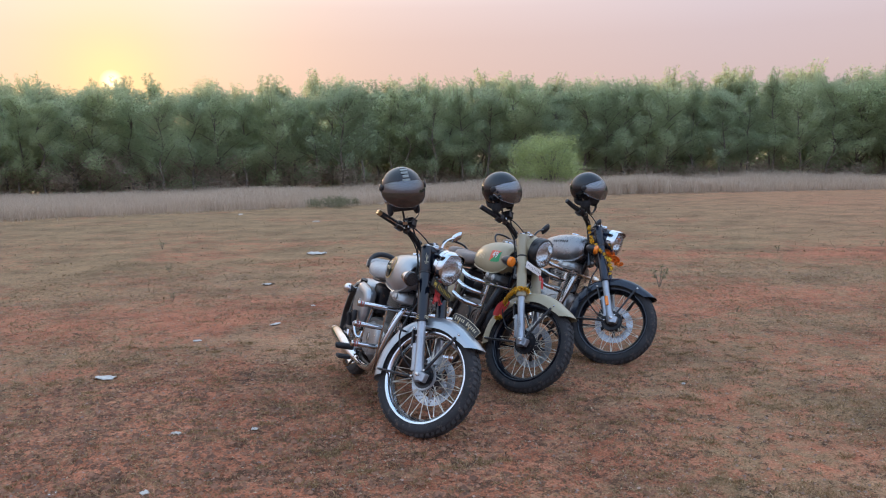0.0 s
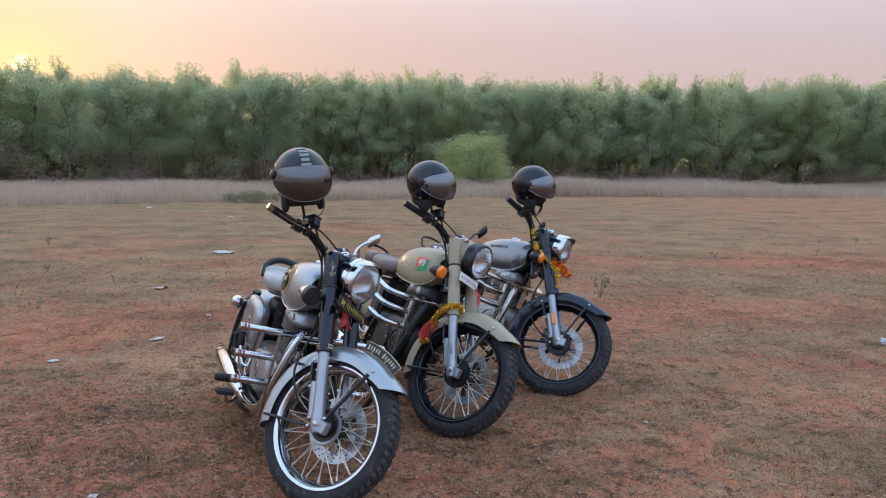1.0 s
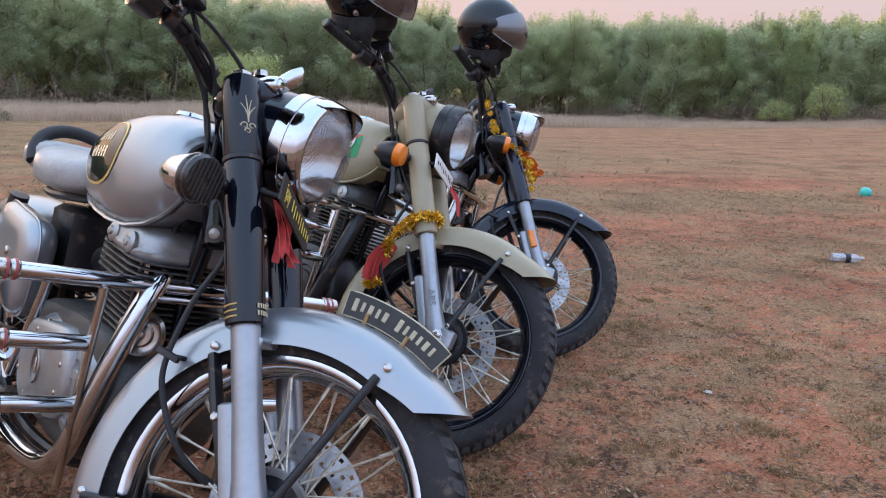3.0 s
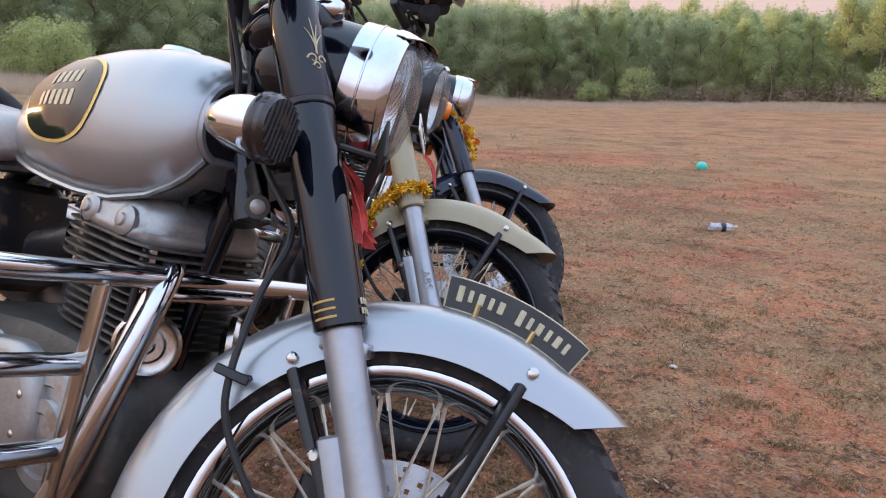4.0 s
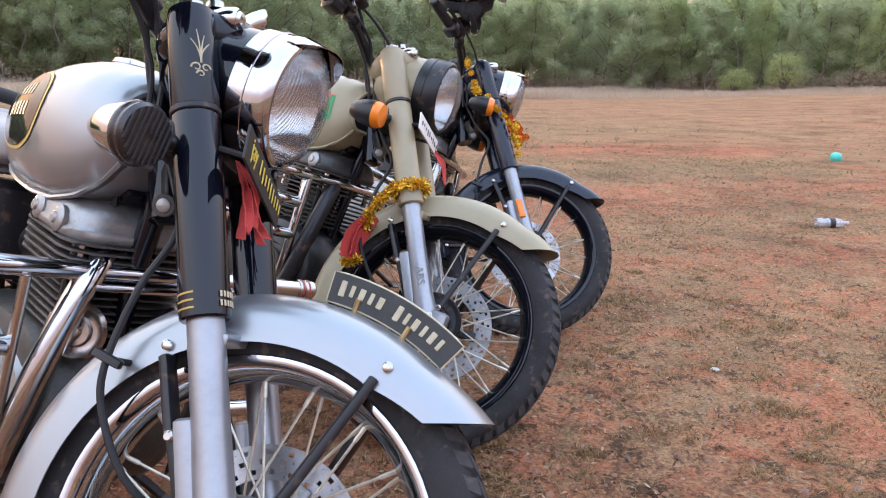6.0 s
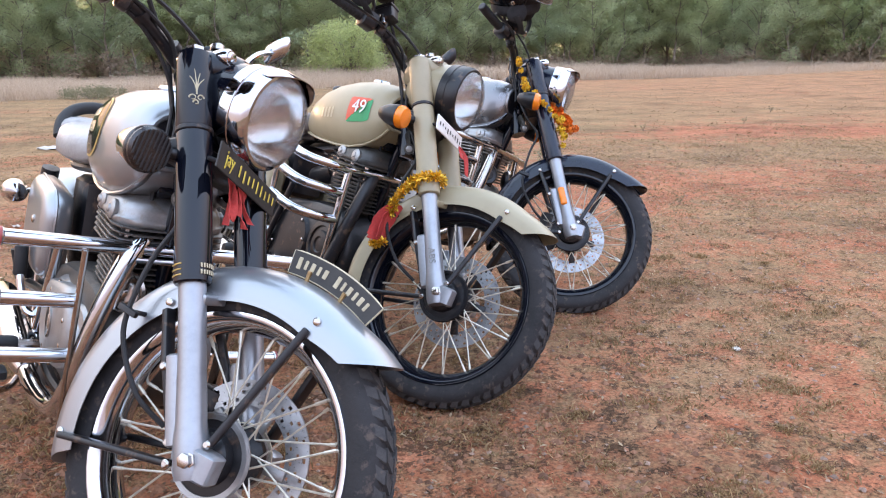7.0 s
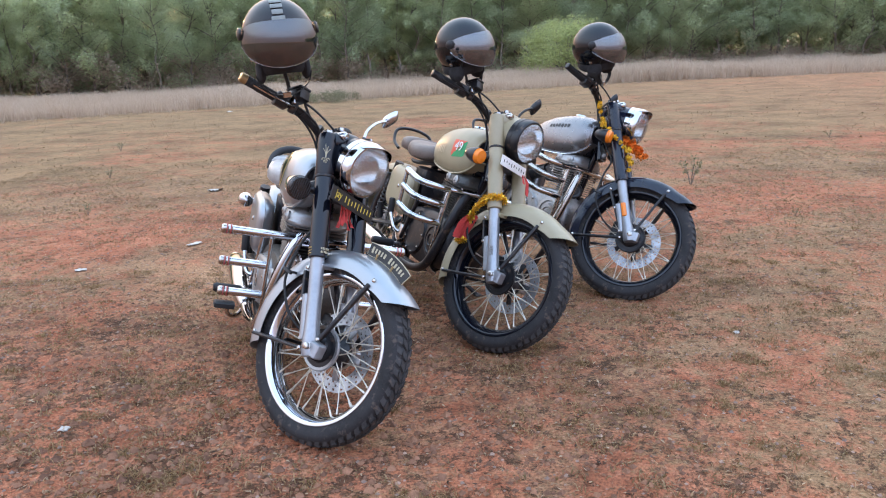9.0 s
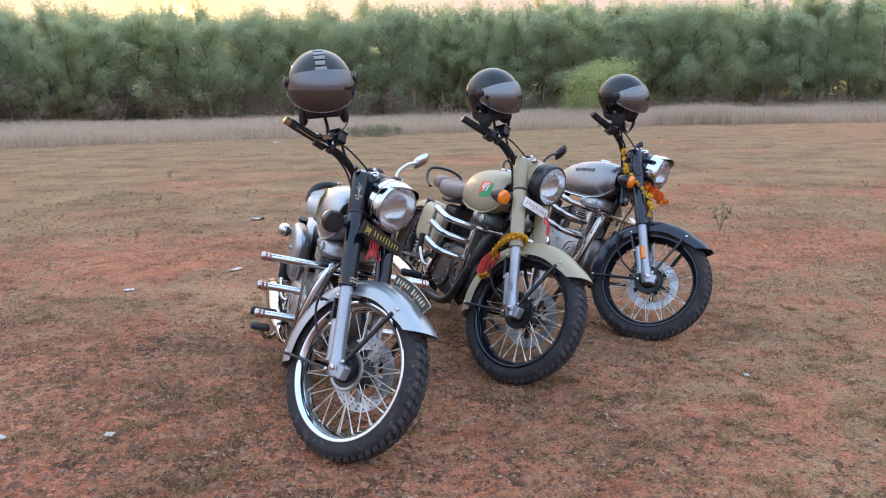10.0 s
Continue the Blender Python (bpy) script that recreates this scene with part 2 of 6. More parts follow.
def leaf_mat(name, a, b, c, glow=(1.0, 1.0, 1.0), thin=0.48):
    """Leaves: hue by leaf, thin enough to let some light through."""
    m = bpy.data.materials.new(name)
    m.use_nodes = True
    nt = m.node_tree
    pb = nt.nodes["Principled BSDF"]
    rnd = nt.nodes.new("ShaderNodeNewGeometry").outputs["Random Per Island"]
    obj = nt.nodes.new("ShaderNodeObjectInfo").outputs["Random"]
    col = mix(nt, 1.0, ramp(nt, [(0.0, a), (0.55, b), (1.0, c)], rnd), ramp(nt, [(0, (0.88, 0.90, 0.90)), (1, (1.12, 1.08, 1.0))], obj), "MULTIPLY")
    link(nt, col, pb.inputs["Base Color"])
    pb.inputs["Roughness"].default_value = 0.6
    pb.inputs["Specular IOR Level"].default_value = 0.3
    tl = nt.nodes.new("ShaderNodeBsdfTranslucent")
    link(nt, mix(nt, 1.0, col, glow, "MULTIPLY"), tl.inputs["Color"])
    ms = nt.nodes.new("ShaderNodeMixShader")
    ms.inputs[0].default_value = thin
    link(nt, pb.outputs[0], ms.inputs[1])
    link(nt, tl.outputs[0], ms.inputs[2])
    link(nt, ms.outputs[0], nt.nodes["Material Output"].inputs[0])
    return m


# Wood leaf colours are raised above real foliage to stand in for haze.
LEAVES = leaf_mat("tree_leaves", (0.236, 0.264, 0.176), (0.284, 0.308, 0.206), (0.328, 0.346, 0.234), (1.92, 1.95, 1.75), 0.62)
BUSHLEAVES = leaf_mat("bush_leaves", (0.235, 0.262, 0.135), (0.315, 0.342, 0.170), (0.39, 0.405, 0.215), (1.75, 1.75, 1.4), 0.55)
# Undergrowth browns are lightened to take in the haze before the wood.
UNDERLEAVES = leaf_mat("undergrowth", (0.22, 0.185, 0.155), (0.28, 0.235, 0.195), (0.34, 0.285, 0.235), (1.9, 1.75, 1.65), 0.58)
SHRUBLEAVES = leaf_mat("shrub_leaves", (0.15, 0.150, 0.090), (0.21, 0.205, 0.125), (0.27, 0.255, 0.16))
DRYGRASS = leaf_mat("dry_grass", (0.415, 0.324, 0.256), (0.500, 0.400, 0.320), (0.570, 0.468, 0.384), (1.15, 1.08, 0.98))
FIELDTURF = leaf_mat("field_turf", (0.24, 0.152, 0.084), (0.34, 0.225, 0.130), (0.46, 0.325, 0.200))
TURF = leaf_mat("sparse_turf", (0.20, 0.135, 0.065), (0.295, 0.20, 0.10), (0.52, 0.36, 0.21))

CLUMPS = leaf_mat("living_turf", (0.150, 0.098, 0.046), (0.275, 0.182, 0.092), (0.44, 0.300, 0.170))
DEADLEAF = leaf_mat("dead_leaf_bits", (0.055, 0.032, 0.020), (0.20, 0.120, 0.070), (0.58, 0.44, 0.29))
# Raised for haze like the other tree leaves, a little yellower.
PALELEAVES = leaf_mat("pale_tree_leaves", (0.240, 0.272, 0.158), (0.290, 0.318, 0.184), (0.340, 0.355, 0.210), (1.85, 1.9, 1.65), 0.62)


def ground_mat():
    m = bpy.data.materials.new("laterite_and_dry_turf")
    m.use_nodes = True
    nt = m.node_tree
    b = nt.nodes["Principled BSDF"]
    tc = nt.nodes.new("ShaderNodeTexCoord").outputs["Object"]

    def nz(s, d=6.0, r=0.62, dist=0.0):
        n = nt.nodes.new("ShaderNodeTexNoise")
        n.inputs["Scale"].default_value, n.inputs["Detail"].default_value, n.inputs["Roughness"].default_value, n.inputs["Distortion"].default_value = s, d, r, dist
        link(nt, tc, n.inputs["Vector"])
        return n.outputs["Fac"]

    soil = ramp(nt, [(0.28, (0.172, 0.053, 0.028)), (0.46, (0.305, 0.108, 0.058)), (0.58, (0.360, 0.137, 0.078)), (0.74, (0.43, 0.192, 0.115))], nz(6.0, 10, 0.74))
    turf = ramp(nt, [(0.28, (0.132, 0.073, 0.039)), (0.45, (0.248, 0.140, 0.078)), (0.58, (0.335, 0.194, 0.111)), (0.74, (0.44, 0.272, 0.166))], nz(26.0, 9, 0.76))

    def bare(cx, cy, rx, ry):
        """1 in the middle of a trodden oval, 0 at its edge."""
        mp = nt.nodes.new("ShaderNodeMapping")
        mp.inputs["Location"].default_value = (-cx / rx, -cy / ry, 0)
        mp.inputs["Scale"].default_value = (1 / rx, 1 / ry, 0)
        link(nt, tc, mp.inputs["Vector"])
        ln = nt.nodes.new("ShaderNodeVectorMath")
        ln.operation = "LENGTH"
        link(nt, mp.outputs[0], ln.inputs[0])
        return mathn(nt, "MAXIMUM", mathn(nt, "SUBTRACT", 1.0, ln.outputs["Value"]), 0.0)

    # the soil lies bare where it is trodden: round the wheels and along two old tracks; far out the turf closes
    trod = mathn(nt, "MAXIMUM", mathn(nt, "MAXIMUM", bare(-0.9, 3.6, 3.2, 2.4), bare(4.4, 7.9, 4.2, 1.1)), mathn(nt, "MAXIMUM", bare(-2.6, 7.6, 2.8, 1.3), bare(5.6, 11.5, 4.0, 1.6)))
    far = nt.nodes.new("ShaderNodeVectorMath")
    far.operation = "DISTANCE"
    link(nt, tc, far.inputs[0])
    far.inputs[1].default_value = (-0.5, 4.2, 0.0)
    out = ramp(nt, [(0.0, (-0.02, -0.02, -0.02)), (0.4, (0.010, 0.010, 0.010)), (1.0, (0.065, 0.065, 0.065))], mathn(nt, "DIVIDE", far.outputs["Value"], 20.0))
    # khaki turf far out to the north and west, redder to the east
    east = nt.nodes.new("ShaderNodeSeparateXYZ")
    link(nt, tc, east.inputs[0])
    hue = ramp(nt, [(0.25, (0.82, 0.93, 0.86)), (0.75, (1.06, 0.97, 0.92))], mathn(nt, "DIVIDE", east.outputs["X"], 20.0))
    turf = mix(nt, ramp(nt, [(0.12, (0, 0, 0)), (0.5, (1, 1, 1))], mathn(nt, "DIVIDE", far.outputs["Value"], 20.0)), turf, mix(nt, 1.0, turf, hue, "MULTIPLY"))
    patch = mathn(nt, "ADD", mathn(nt, "ADD", mathn(nt, "MULTIPLY", nz(0.30, 4, 0.6, 0.6), 0.40), mathn(nt, "MULTIPLY", nz(4.0, 10, 0.78), 0.60)), mathn(nt, "SUBTRACT", out, mathn(nt, "MULTIPLY", mathn(nt, "POWER", trod, 0.6), 0.084)))
    col = mix(nt, ramp(nt, [(0.435, (0.02, 0.02, 0.02)), (0.475, (0.45, 0.45, 0.45)), (0.53, (0.95, 0.95, 0.95))], patch), soil, turf)
    # green-brown living turf in bits; two ovals beside the wheels are darkened with it
    col = mix(nt, ramp(nt, [(0.525, (0, 0, 0)), (0.60, (0.70, 0.70, 0.70))], mathn(nt, "ADD", mathn(nt, "ADD", mathn(nt, "MULTIPLY", nz(1.1, 4, 0.6), 0.45), mathn(nt, "MULTIPLY", nz(13.0, 7, 0.74), 0.55)), mathn(nt, "MULTIPLY", mathn(nt, "POWER", mathn(nt, "MAXIMUM", bare(3.4, 4.6, 3.6, 3.4), bare(-3.4, 4.6, 2.2, 2.2)), 0.7), 0.075))), col, ramp(nt, [(0.35, (0.108, 0.070, 0.037)), (0.65, (0.262, 0.174, 0.095))], nz(45.0, 6, 0.75)))
    # scattered dark bits, thickest left of the wheels; dust and straw, light
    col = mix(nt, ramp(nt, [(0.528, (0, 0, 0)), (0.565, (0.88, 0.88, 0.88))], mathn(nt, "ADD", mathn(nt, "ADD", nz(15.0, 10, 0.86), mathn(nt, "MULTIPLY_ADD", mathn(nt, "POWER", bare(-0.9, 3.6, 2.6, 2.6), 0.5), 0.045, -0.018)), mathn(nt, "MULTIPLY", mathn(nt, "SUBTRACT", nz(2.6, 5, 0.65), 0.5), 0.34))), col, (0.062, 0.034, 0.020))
    col = mix(nt, ramp(nt, [(0.58, (0, 0, 0)), (0.66, (0.6, 0.6, 0.6))], nz(48.0, 8, 0.8)), col, (0.43, 0.33, 0.25))
    # broad stains and a fine grain
    col = mix(nt, 1.0, col, ramp(nt, [(0.34, (0.66, 0.65, 0.64)), (0.5, (1.0, 1.0, 1.0)), (0.66, (1.22, 1.20, 1.18))], nz(0.9, 5, 0.68)), "MULTIPLY")
    col = mix(nt, 1.0, col, ramp(nt, [(0.30, (0.42, 0.40, 0.38)), (0.47, (1.0, 1.0, 1.0)), (0.66, (1.50, 1.46, 1.40))], nz(95.0, 4, 0.65)), "MULTIPLY")
    col = mix(nt, 1.0, col, (1.0, 0.985, 0.95), "MULTIPLY")
    link(nt, col, b.inputs["Base Color"])
    b.inputs["Roughness"].default_value = 0.95
    b.inputs["Specular IOR Level"].default_value = 0.15
    bn = nt.nodes.new("ShaderNodeBump")
    bn.inputs["Strength"].default_value, bn.inputs["Distance"].default_value = 0.75, 0.03
    link(nt, mathn(nt, "ADD", mathn(nt, "MULTIPLY", nz(11.0, 8, 0.7), 0.30), mathn(nt, "MULTIPLY", nz(70.0, 6, 0.7), 0.5)), bn.inputs["Height"])
    link(nt, bn.outputs[0], b.inputs["Normal"])
    return m


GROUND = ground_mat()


# ---- shape builders: each gives (vertices, faces) ----
def smooth_line(pts, k=5, closed=False):
    p = [Vector(q) for q in pts]
    n, out = len(p), []
    for i in range(n if closed else n - 1):
        if closed:
            a, b, c, d = p[i - 1], p[i], p[(i + 1) % n], p[(i + 2) % n]
        else:
            a, b, c, d = p[max(i - 1, 0)], p[i], p[i + 1], p[min(i + 2, n - 1)]
        for j in range(k):
            t = j / k
            out.append(0.5 * (2 * b + (c - a) * t + (2 * a - 5 * b + 4 * c - d) * t * t + (3 * b - a - 3 * c + d) * t ** 3))
    if not closed:
        out.append(p[-1])
    return out


def loft(rings, cap=True, closed=False):
    v = [tuple(q) for r in rings for q in r]
    n, k = len(rings[0]), len(rings)
    f = []
    for i in range(k if closed else k - 1):
        a, b = i * n, ((i + 1) % k) * n
        f += [(a + j, a + (j + 1) % n, b + (j + 1) % n, b + j) for j in range(n)]
    if cap and not closed:
        f += [tuple(range(n - 1, -1, -1)), tuple(range((k - 1) * n, k * n))]
    return v, f


def tube(pts, r, n=10, closed=False, flat=1.0):
    """A pipe along pts; r: one radius or one for each point; flat squeezes the section."""
    p = [Vector(q) for q in pts]
    k = len(p)
    rr = list(r) if isinstance(r, (list, tuple)) else [r] * k
    tan = [(p[(i + 1) % k] - p[i - 1] if closed else p[min(i + 1, k - 1)] - p[max(i - 1, 0)]).normalized() for i in range(k)]
    ref = Vector((0, 0, 1)) if abs(tan[0].z) < 0.9 else Vector((0, 1, 0))
    u = tan[0].cross(ref).normalized()
    rings = []
    for i in range(k):
        u = (u - tan[i] * u.dot(tan[i])).normalized()
        w = tan[i].cross(u)
        rings.append([p[i] + rr[i] * (math.cos(a) * u + flat * math.sin(a) * w) for a in (2 * math.pi * j / n for j in range(n))])
    return loft(rings, not closed, closed)


def axis(p, d):
    """A pose at p whose z points along d."""
    return Matrix.Translation(p) @ Vector(d).to_track_quat("Z", "Y").to_matrix().to_4x4()


def moved(geo, m):
    return [tuple(m @ Vector(q)) for q in geo[0]], geo[1]


def join(*geos):
    v, f = [], []
    for a, b in geos:
        o = len(v)
        v += a
        f += [tuple(i + o for i in q) for q in b]
    return v, f


def lathe(prof, n=24, m=None, closed=False, cap=True):
    """Turns (radius, height) pairs about z."""
    rings = [[(max(r, 1e-4) * math.cos(2 * math.pi * j / n), max(r, 1e-4) * math.sin(2 * math.pi * j / n), h) for j in range(n)] for r, h in prof]
    g = loft(rings, cap, closed)
    return moved(g, m) if m else g


def rring(sx, sy, r, z, k=3):
    """A rounded rectangle at height z."""
    r = min(r, sx / 2, sy / 2)
    out = []
    for cx, cy, a0 in ((1, 1, 0), (-1, 1, 90), (-1, -1, 180), (1, -1, 270)):
        for j in range(k):
            a = radians(a0 + 90 * j / (k - 1))
            out.append((cx * (sx / 2 - r) + r * math.cos(a), cy * (sy / 2 - r) + r * math.sin(a), z))
    return out


def rbox(sx, sy, sz, r=0.004, m=None):
    c = min(r, sz / 2.5)
    g = loft([rring(sx - c, sy - c, r, -sz / 2), rring(sx, sy, r, -sz / 2 + c / 2), rring(sx, sy, r, sz / 2 - c / 2), rring(sx - c, sy - c, r, sz / 2)])
    return moved(g, m) if m else g


def rod(a, b, r, n=8):
    return tube([a, b], r, n)


def bar_between(a, b, wide, thick):
    """A flat bar from a to b with rounded edges."""
    a, b = Vector(a), Vector(b)
    d = b - a
    m = Matrix.Translation((a + b) / 2) @ d.to_track_quat("Z", "Y").to_matrix().to_4x4()
    return rbox(wide, thick, d.length, 0.004, m)


def ellipsoid(c, rx, ry, rz, n=20, k=12, lo=-90, hi=90):
    rings = []
    for i in range(k + 1):
        e = radians(lo + (hi - lo) * i / k)
        q = max(math.cos(e), 0.003)
        rings.append([(c[0] + rx * q * math.cos(2 * math.pi * j / n), c[1] + ry * q * math.sin(2 * math.pi * j / n), c[2] + rz * math.sin(e)) for j in range(n)])
    return loft(rings)


def mesh_of(name, geo, material, sharp=38):
    me = bpy.data.meshes.new(name)
    me.from_pydata([tuple(q) for q in geo[0]], [], geo[1])
    me.materials.append(material)
    me.polygons.foreach_set("use_smooth", [sharp > 0] * len(me.polygons))
    me.update()
    if sharp > 0:
        me.set_sharp_from_angle(angle=radians(sharp))
    return me


def part(name, geo, material, parent=None, label="", m=None, sharp=38):
    """Links geometry as one mesh object under a thing or a part."""
    ob = new(name, geo if isinstance(geo, bpy.types.Mesh) else mesh_of(name, geo, material, sharp))
    if parent is not None:
        ob.parent = parent
    if m is not None:
        ob.matrix_basis = m
    return tagged(ob, label)


def letters(body, size, depth=0.0006):
    """Writing as a mesh, centred, in the xy plane."""
    cu = bpy.data.curves.new("writing", "FONT")
    cu.body, cu.size, cu.extrude, cu.align_x, cu.align_y = body, size, depth, "CENTER", "CENTER"
    tmp = bpy.data.objects.new("writing", cu)
    me = bpy.data.meshes.new_from_object(tmp)
    bpy.data.objects.remove(tmp)
    return me


# ---- the land ----
def ease(a, b, t):
    t = min(max((t - a) / (b - a), 0.0), 1.0)
    return t * t * (3 - 2 * t)


def land(x, y):
    """Height of the ground: level by the motorcycles, rising gently far to the east."""
    r, az = math.hypot(x, y - 2), math.degrees(math.atan2(x, y - 2))
    rise = 1.35 * ease(12, 52, r) * ease(28, 72, az) * (1 - ease(110, 170, az))
    rough = 0.0
    if r < 40:
        clod = 0.5 + 0.5 * noise.noise((x * 1.1, y * 1.1, 21))
        away = max(-3.6 - x, x - 5.6, 2.0 - y, y - 9.0, 0.0)
        rough = 0.016 * noise.noise((x * 0.9, y * 0.9, 0)) * (1 - ease(0.5, 3.0, away)) + 0.008 * noise.noise((x * 3.1, y * 3.1, 5)) * (1 - ease(0, 0.6, away)) + (1 - ease(0, 0.5, away)) * clod * (0.015 * noise.noise((x * 8, y * 8, 9)) + 0.010 * noise.noise((x * 17, y * 17, 4)))
    return rise + rough * (1 - ease(25, 40, r)) - 0.004 - 0.013 * (1 - ease(0.8, 3.2, math.hypot(x - 0.4, y - 4.6)))


def grid_steps(lo, hi, fine):
    """Even fine steps from lo to hi, then ever wider ones out to the horizon."""
    mid = [lo + (hi - lo) * k / round((hi - lo) / fine) for k in range(round((hi - lo) / fine) + 1)]
    grow, out = fine, []
    while sum(out) < 900:
        grow *= 1.17
        out.append(grow)
    reach = [float(q) for q in np.cumsum(out)]
    return [lo - q for q in reach[::-1]] + mid + [hi + q for q in reach]


def make_ground():
    xs, ys = grid_steps(-3.6, 5.6, 0.036), grid_steps(2.0, 9.0, 0.036)
    n = len(xs)
    v = [(x, y, land(x, y)) for y in ys for x in xs]
    f = [(j * n + i, j * n + i + 1, (j + 1) * n + i + 1, (j + 1) * n + i) for j in range(len(ys) - 1) for i in range(n - 1)]
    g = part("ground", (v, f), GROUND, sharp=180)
    tagged(g, "red laterite soil with thin dry turf and scraps", "ground", kind="structure")


make_ground()


def blades(count, place, height, width, lean, per=3, rng=None):
    """Blades of grass as tapered two-piece strips in tufts; place() gives x, y and a size."""
    v, f = [], []
    for _ in range(count):
        x, y, k = place()
        z = land(x, y) - 0.005
        for _ in range(per):
            a, t = rng.uniform(0, 2 * math.pi), rng.uniform(0, 2 * math.pi)
            h, l = height * k * rng.uniform(0.55, 1.15), lean * rng.uniform(0.2, 1.0)
            bx, by = x + rng.gauss(0, width * 5), y + rng.gauss(0, width * 5)
            cx, cy, w = math.cos(a), math.sin(a), width * k * rng.uniform(0.6, 1.2)
            lx, ly = math.cos(t) * l * h, math.sin(t) * l * h
            o = len(v)
            v += [(bx - cx * w, by - cy * w, z), (bx + cx * w, by + cy * w, z), (bx + cx * w * 0.7 + lx * 0.4, by + cy * w * 0.7 + ly * 0.4, z + h * 0.6), (bx - cx * w * 0.7 + lx * 0.4, by - cy * w * 0.7 + ly * 0.4, z + h * 0.6), (bx + lx, by + ly, z + h * (1 - 0.35 * l))]
            f += [(o, o + 1, o + 2, o + 3), (o + 3, o + 2, o + 4)]
    return v, f


def edge_of_grass(az):
    return float(np.interp(az, [-60, -30, -16, 0, 13, 30, 45, 60, 80], [28.5, 29.5, 31, 34.5, 41, 46, 43, 37, 34]))


def edge_of_wood(az):
    return float(np.interp(az, [-60, -30, -16, 0, 13, 30, 45, 58, 64, 80], [52, 54, 55, 57, 60, 64, 60, 53, 46, 42]))


grng = random.Random(4)


def polar(az, r):
    return r * math.sin(radians(az)), r * math.cos(radians(az))


def tall_place():
    az = grng.uniform(-50, 80)
    a, b = edge_of_grass(az), edge_of_wood(az) + 1.0
    t = grng.random() ** (1.3 - 0.6 * ease(18, 40, az))
    x, y = polar(az, a + (b - a) * t + grng.gauss(0, 0.8))
    big = 0.75 + 0.5 * noise.noise((x * 0.15, y * 0.15, 3)) + 0.25 * noise.noise((x * 0.7, y * 0.7, 8))
    big *= float(np.interp(az, [-20, 4, 14, 34, 44], [1.0, 1.1, 1.5, 1.4, 0.75]))
    return x, y, max(0.25, big) * (1 - ease(18, 40, az) * 0.6 * (1 - t))


tall = part("tall_dry_grass", blades(80000, tall_place, 0.80, 0.010, 0.85, 4, grng), DRYGRASS, sharp=0)
tagged(tall, "belt of tall pale dry grass before the wood", "grass", kind="stuff")


def field_place():
    az, r = grng.uniform(-48, 78), 9 + 44 * grng.random() ** 0.9
    x, y = polar(az, min(r, edge_of_grass(az) + 2))
    return x, y, 0.5 + grng.random()


field = part("field_turf", blades(22000, field_place, 0.024, 0.010, 1.5, 3, grng), FIELDTURF, sharp=0)
tagged(field, "sparse short dry turf across the field", "grass", kind="stuff")


def near_place():
    while True:
        x, y = grng.uniform(-5.5, 8.0), grng.uniform(2.2, 12.5)
        if noise.noise((x * 0.8, y * 0.8, 2)) + 0.5 * noise.noise((x * 2.6, y * 2.6, 6)) + grng.uniform(-0.5, 0.5) > 0.05:
            return x, y, 0.5 + grng.random()


turf = part("near_turf", blades(46000, near_place, 0.020, 0.0021, 1.9, 4, grng), TURF, sharp=0)
tagged(turf, "thin brown-green turf on the red soil", "grass", kind="stuff")


clump_spots = [(grng.uniform(-4.5, 6.5) - (3.0 if grng.random() < 0.3 else 0.0), 2.3 + 8.5 * grng.random() ** 1.2, grng.uniform(0.04, 0.16)) for _ in range(130)]


def clump_place():
    cx, cy, r = grng.choice(clump_spots)
    return cx + grng.gauss(0, r), cy + grng.gauss(0, r * 0.8), 0.5 + 0.9 * grng.random()


tagged(part("turf_clumps", blades(10000, clump_place, 0.020, 0.0018, 1.9, 3, grng), CLUMPS, sharp=0), "patches of dark living turf in the soil", "grass", kind="stuff")


def flakes(count, seed):
    """Bits of dead leaf and straw lying about."""
    rng = random.Random(seed)
    v, f = [], []
    for _ in range(count):
        x, y = rng.uniform(-4.5, 6.5), 2.2 + 8.0 * rng.random() ** 1.25
        if noise.noise((x * 1.4, y * 1.4, 11)) + rng.uniform(-0.6, 0.6) < -0.12:
            continue
        a, l = rng.uniform(0, 6.28), rng.uniform(0.003, 0.013)
        w = l * rng.uniform(0.15, 0.5)
        z, o = land(x, y) + 0.003, len(v)
        ca, sa, t1, t2 = math.cos(a), math.sin(a), rng.uniform(0, 0.006), rng.uniform(0, 0.006)
        v += [(x - ca * l, y - sa * l, z), (x + sa * w, y - ca * w, z + t1), (x + ca * l, y + sa * l, z + t2), (x - sa * w, y + ca * w, z + 0.002)]
        f.append((o, o + 1, o + 2, o + 3))
    return v, f


tagged(part("dead_leaf_bits", flakes(95000, 5), DEADLEAF, sharp=0), "scattered bits of dead leaf and straw on the soil", "leaf litter", kind="stuff")


def crumbs(count, lo, hi, seed, box=(-5, 7, 2.3, 11)):
    """Loose crumbs of soil and small stones."""
    rng = random.Random(seed)
    v, f = [], []
    for _ in range(count):
        x, y, s = rng.uniform(*box[:2]), rng.uniform(*box[2:]), rng.uniform(lo, hi) * rng.uniform(0.5, 1.0)
        z, o = land(x, y), len(v)
        a = rng.uniform(0, 6.28)
        for dx, dy, dz in ((1, 0, 0.1), (0.2, 1, 0), (-1, 0.3, 0.05), (-0.1, -1, 0), (0, 0.1, 0.75)):
            v.append((x + s * (dx * math.cos(a) - dy * math.sin(a)), y + s * (dx * math.sin(a) + dy * math.cos(a)), z + s * dz))
        f += [(o, o + 1, o + 4), (o + 1, o + 2, o + 4), (o + 2, o + 3, o + 4), (o + 3, o, o + 4)]
    return v, f


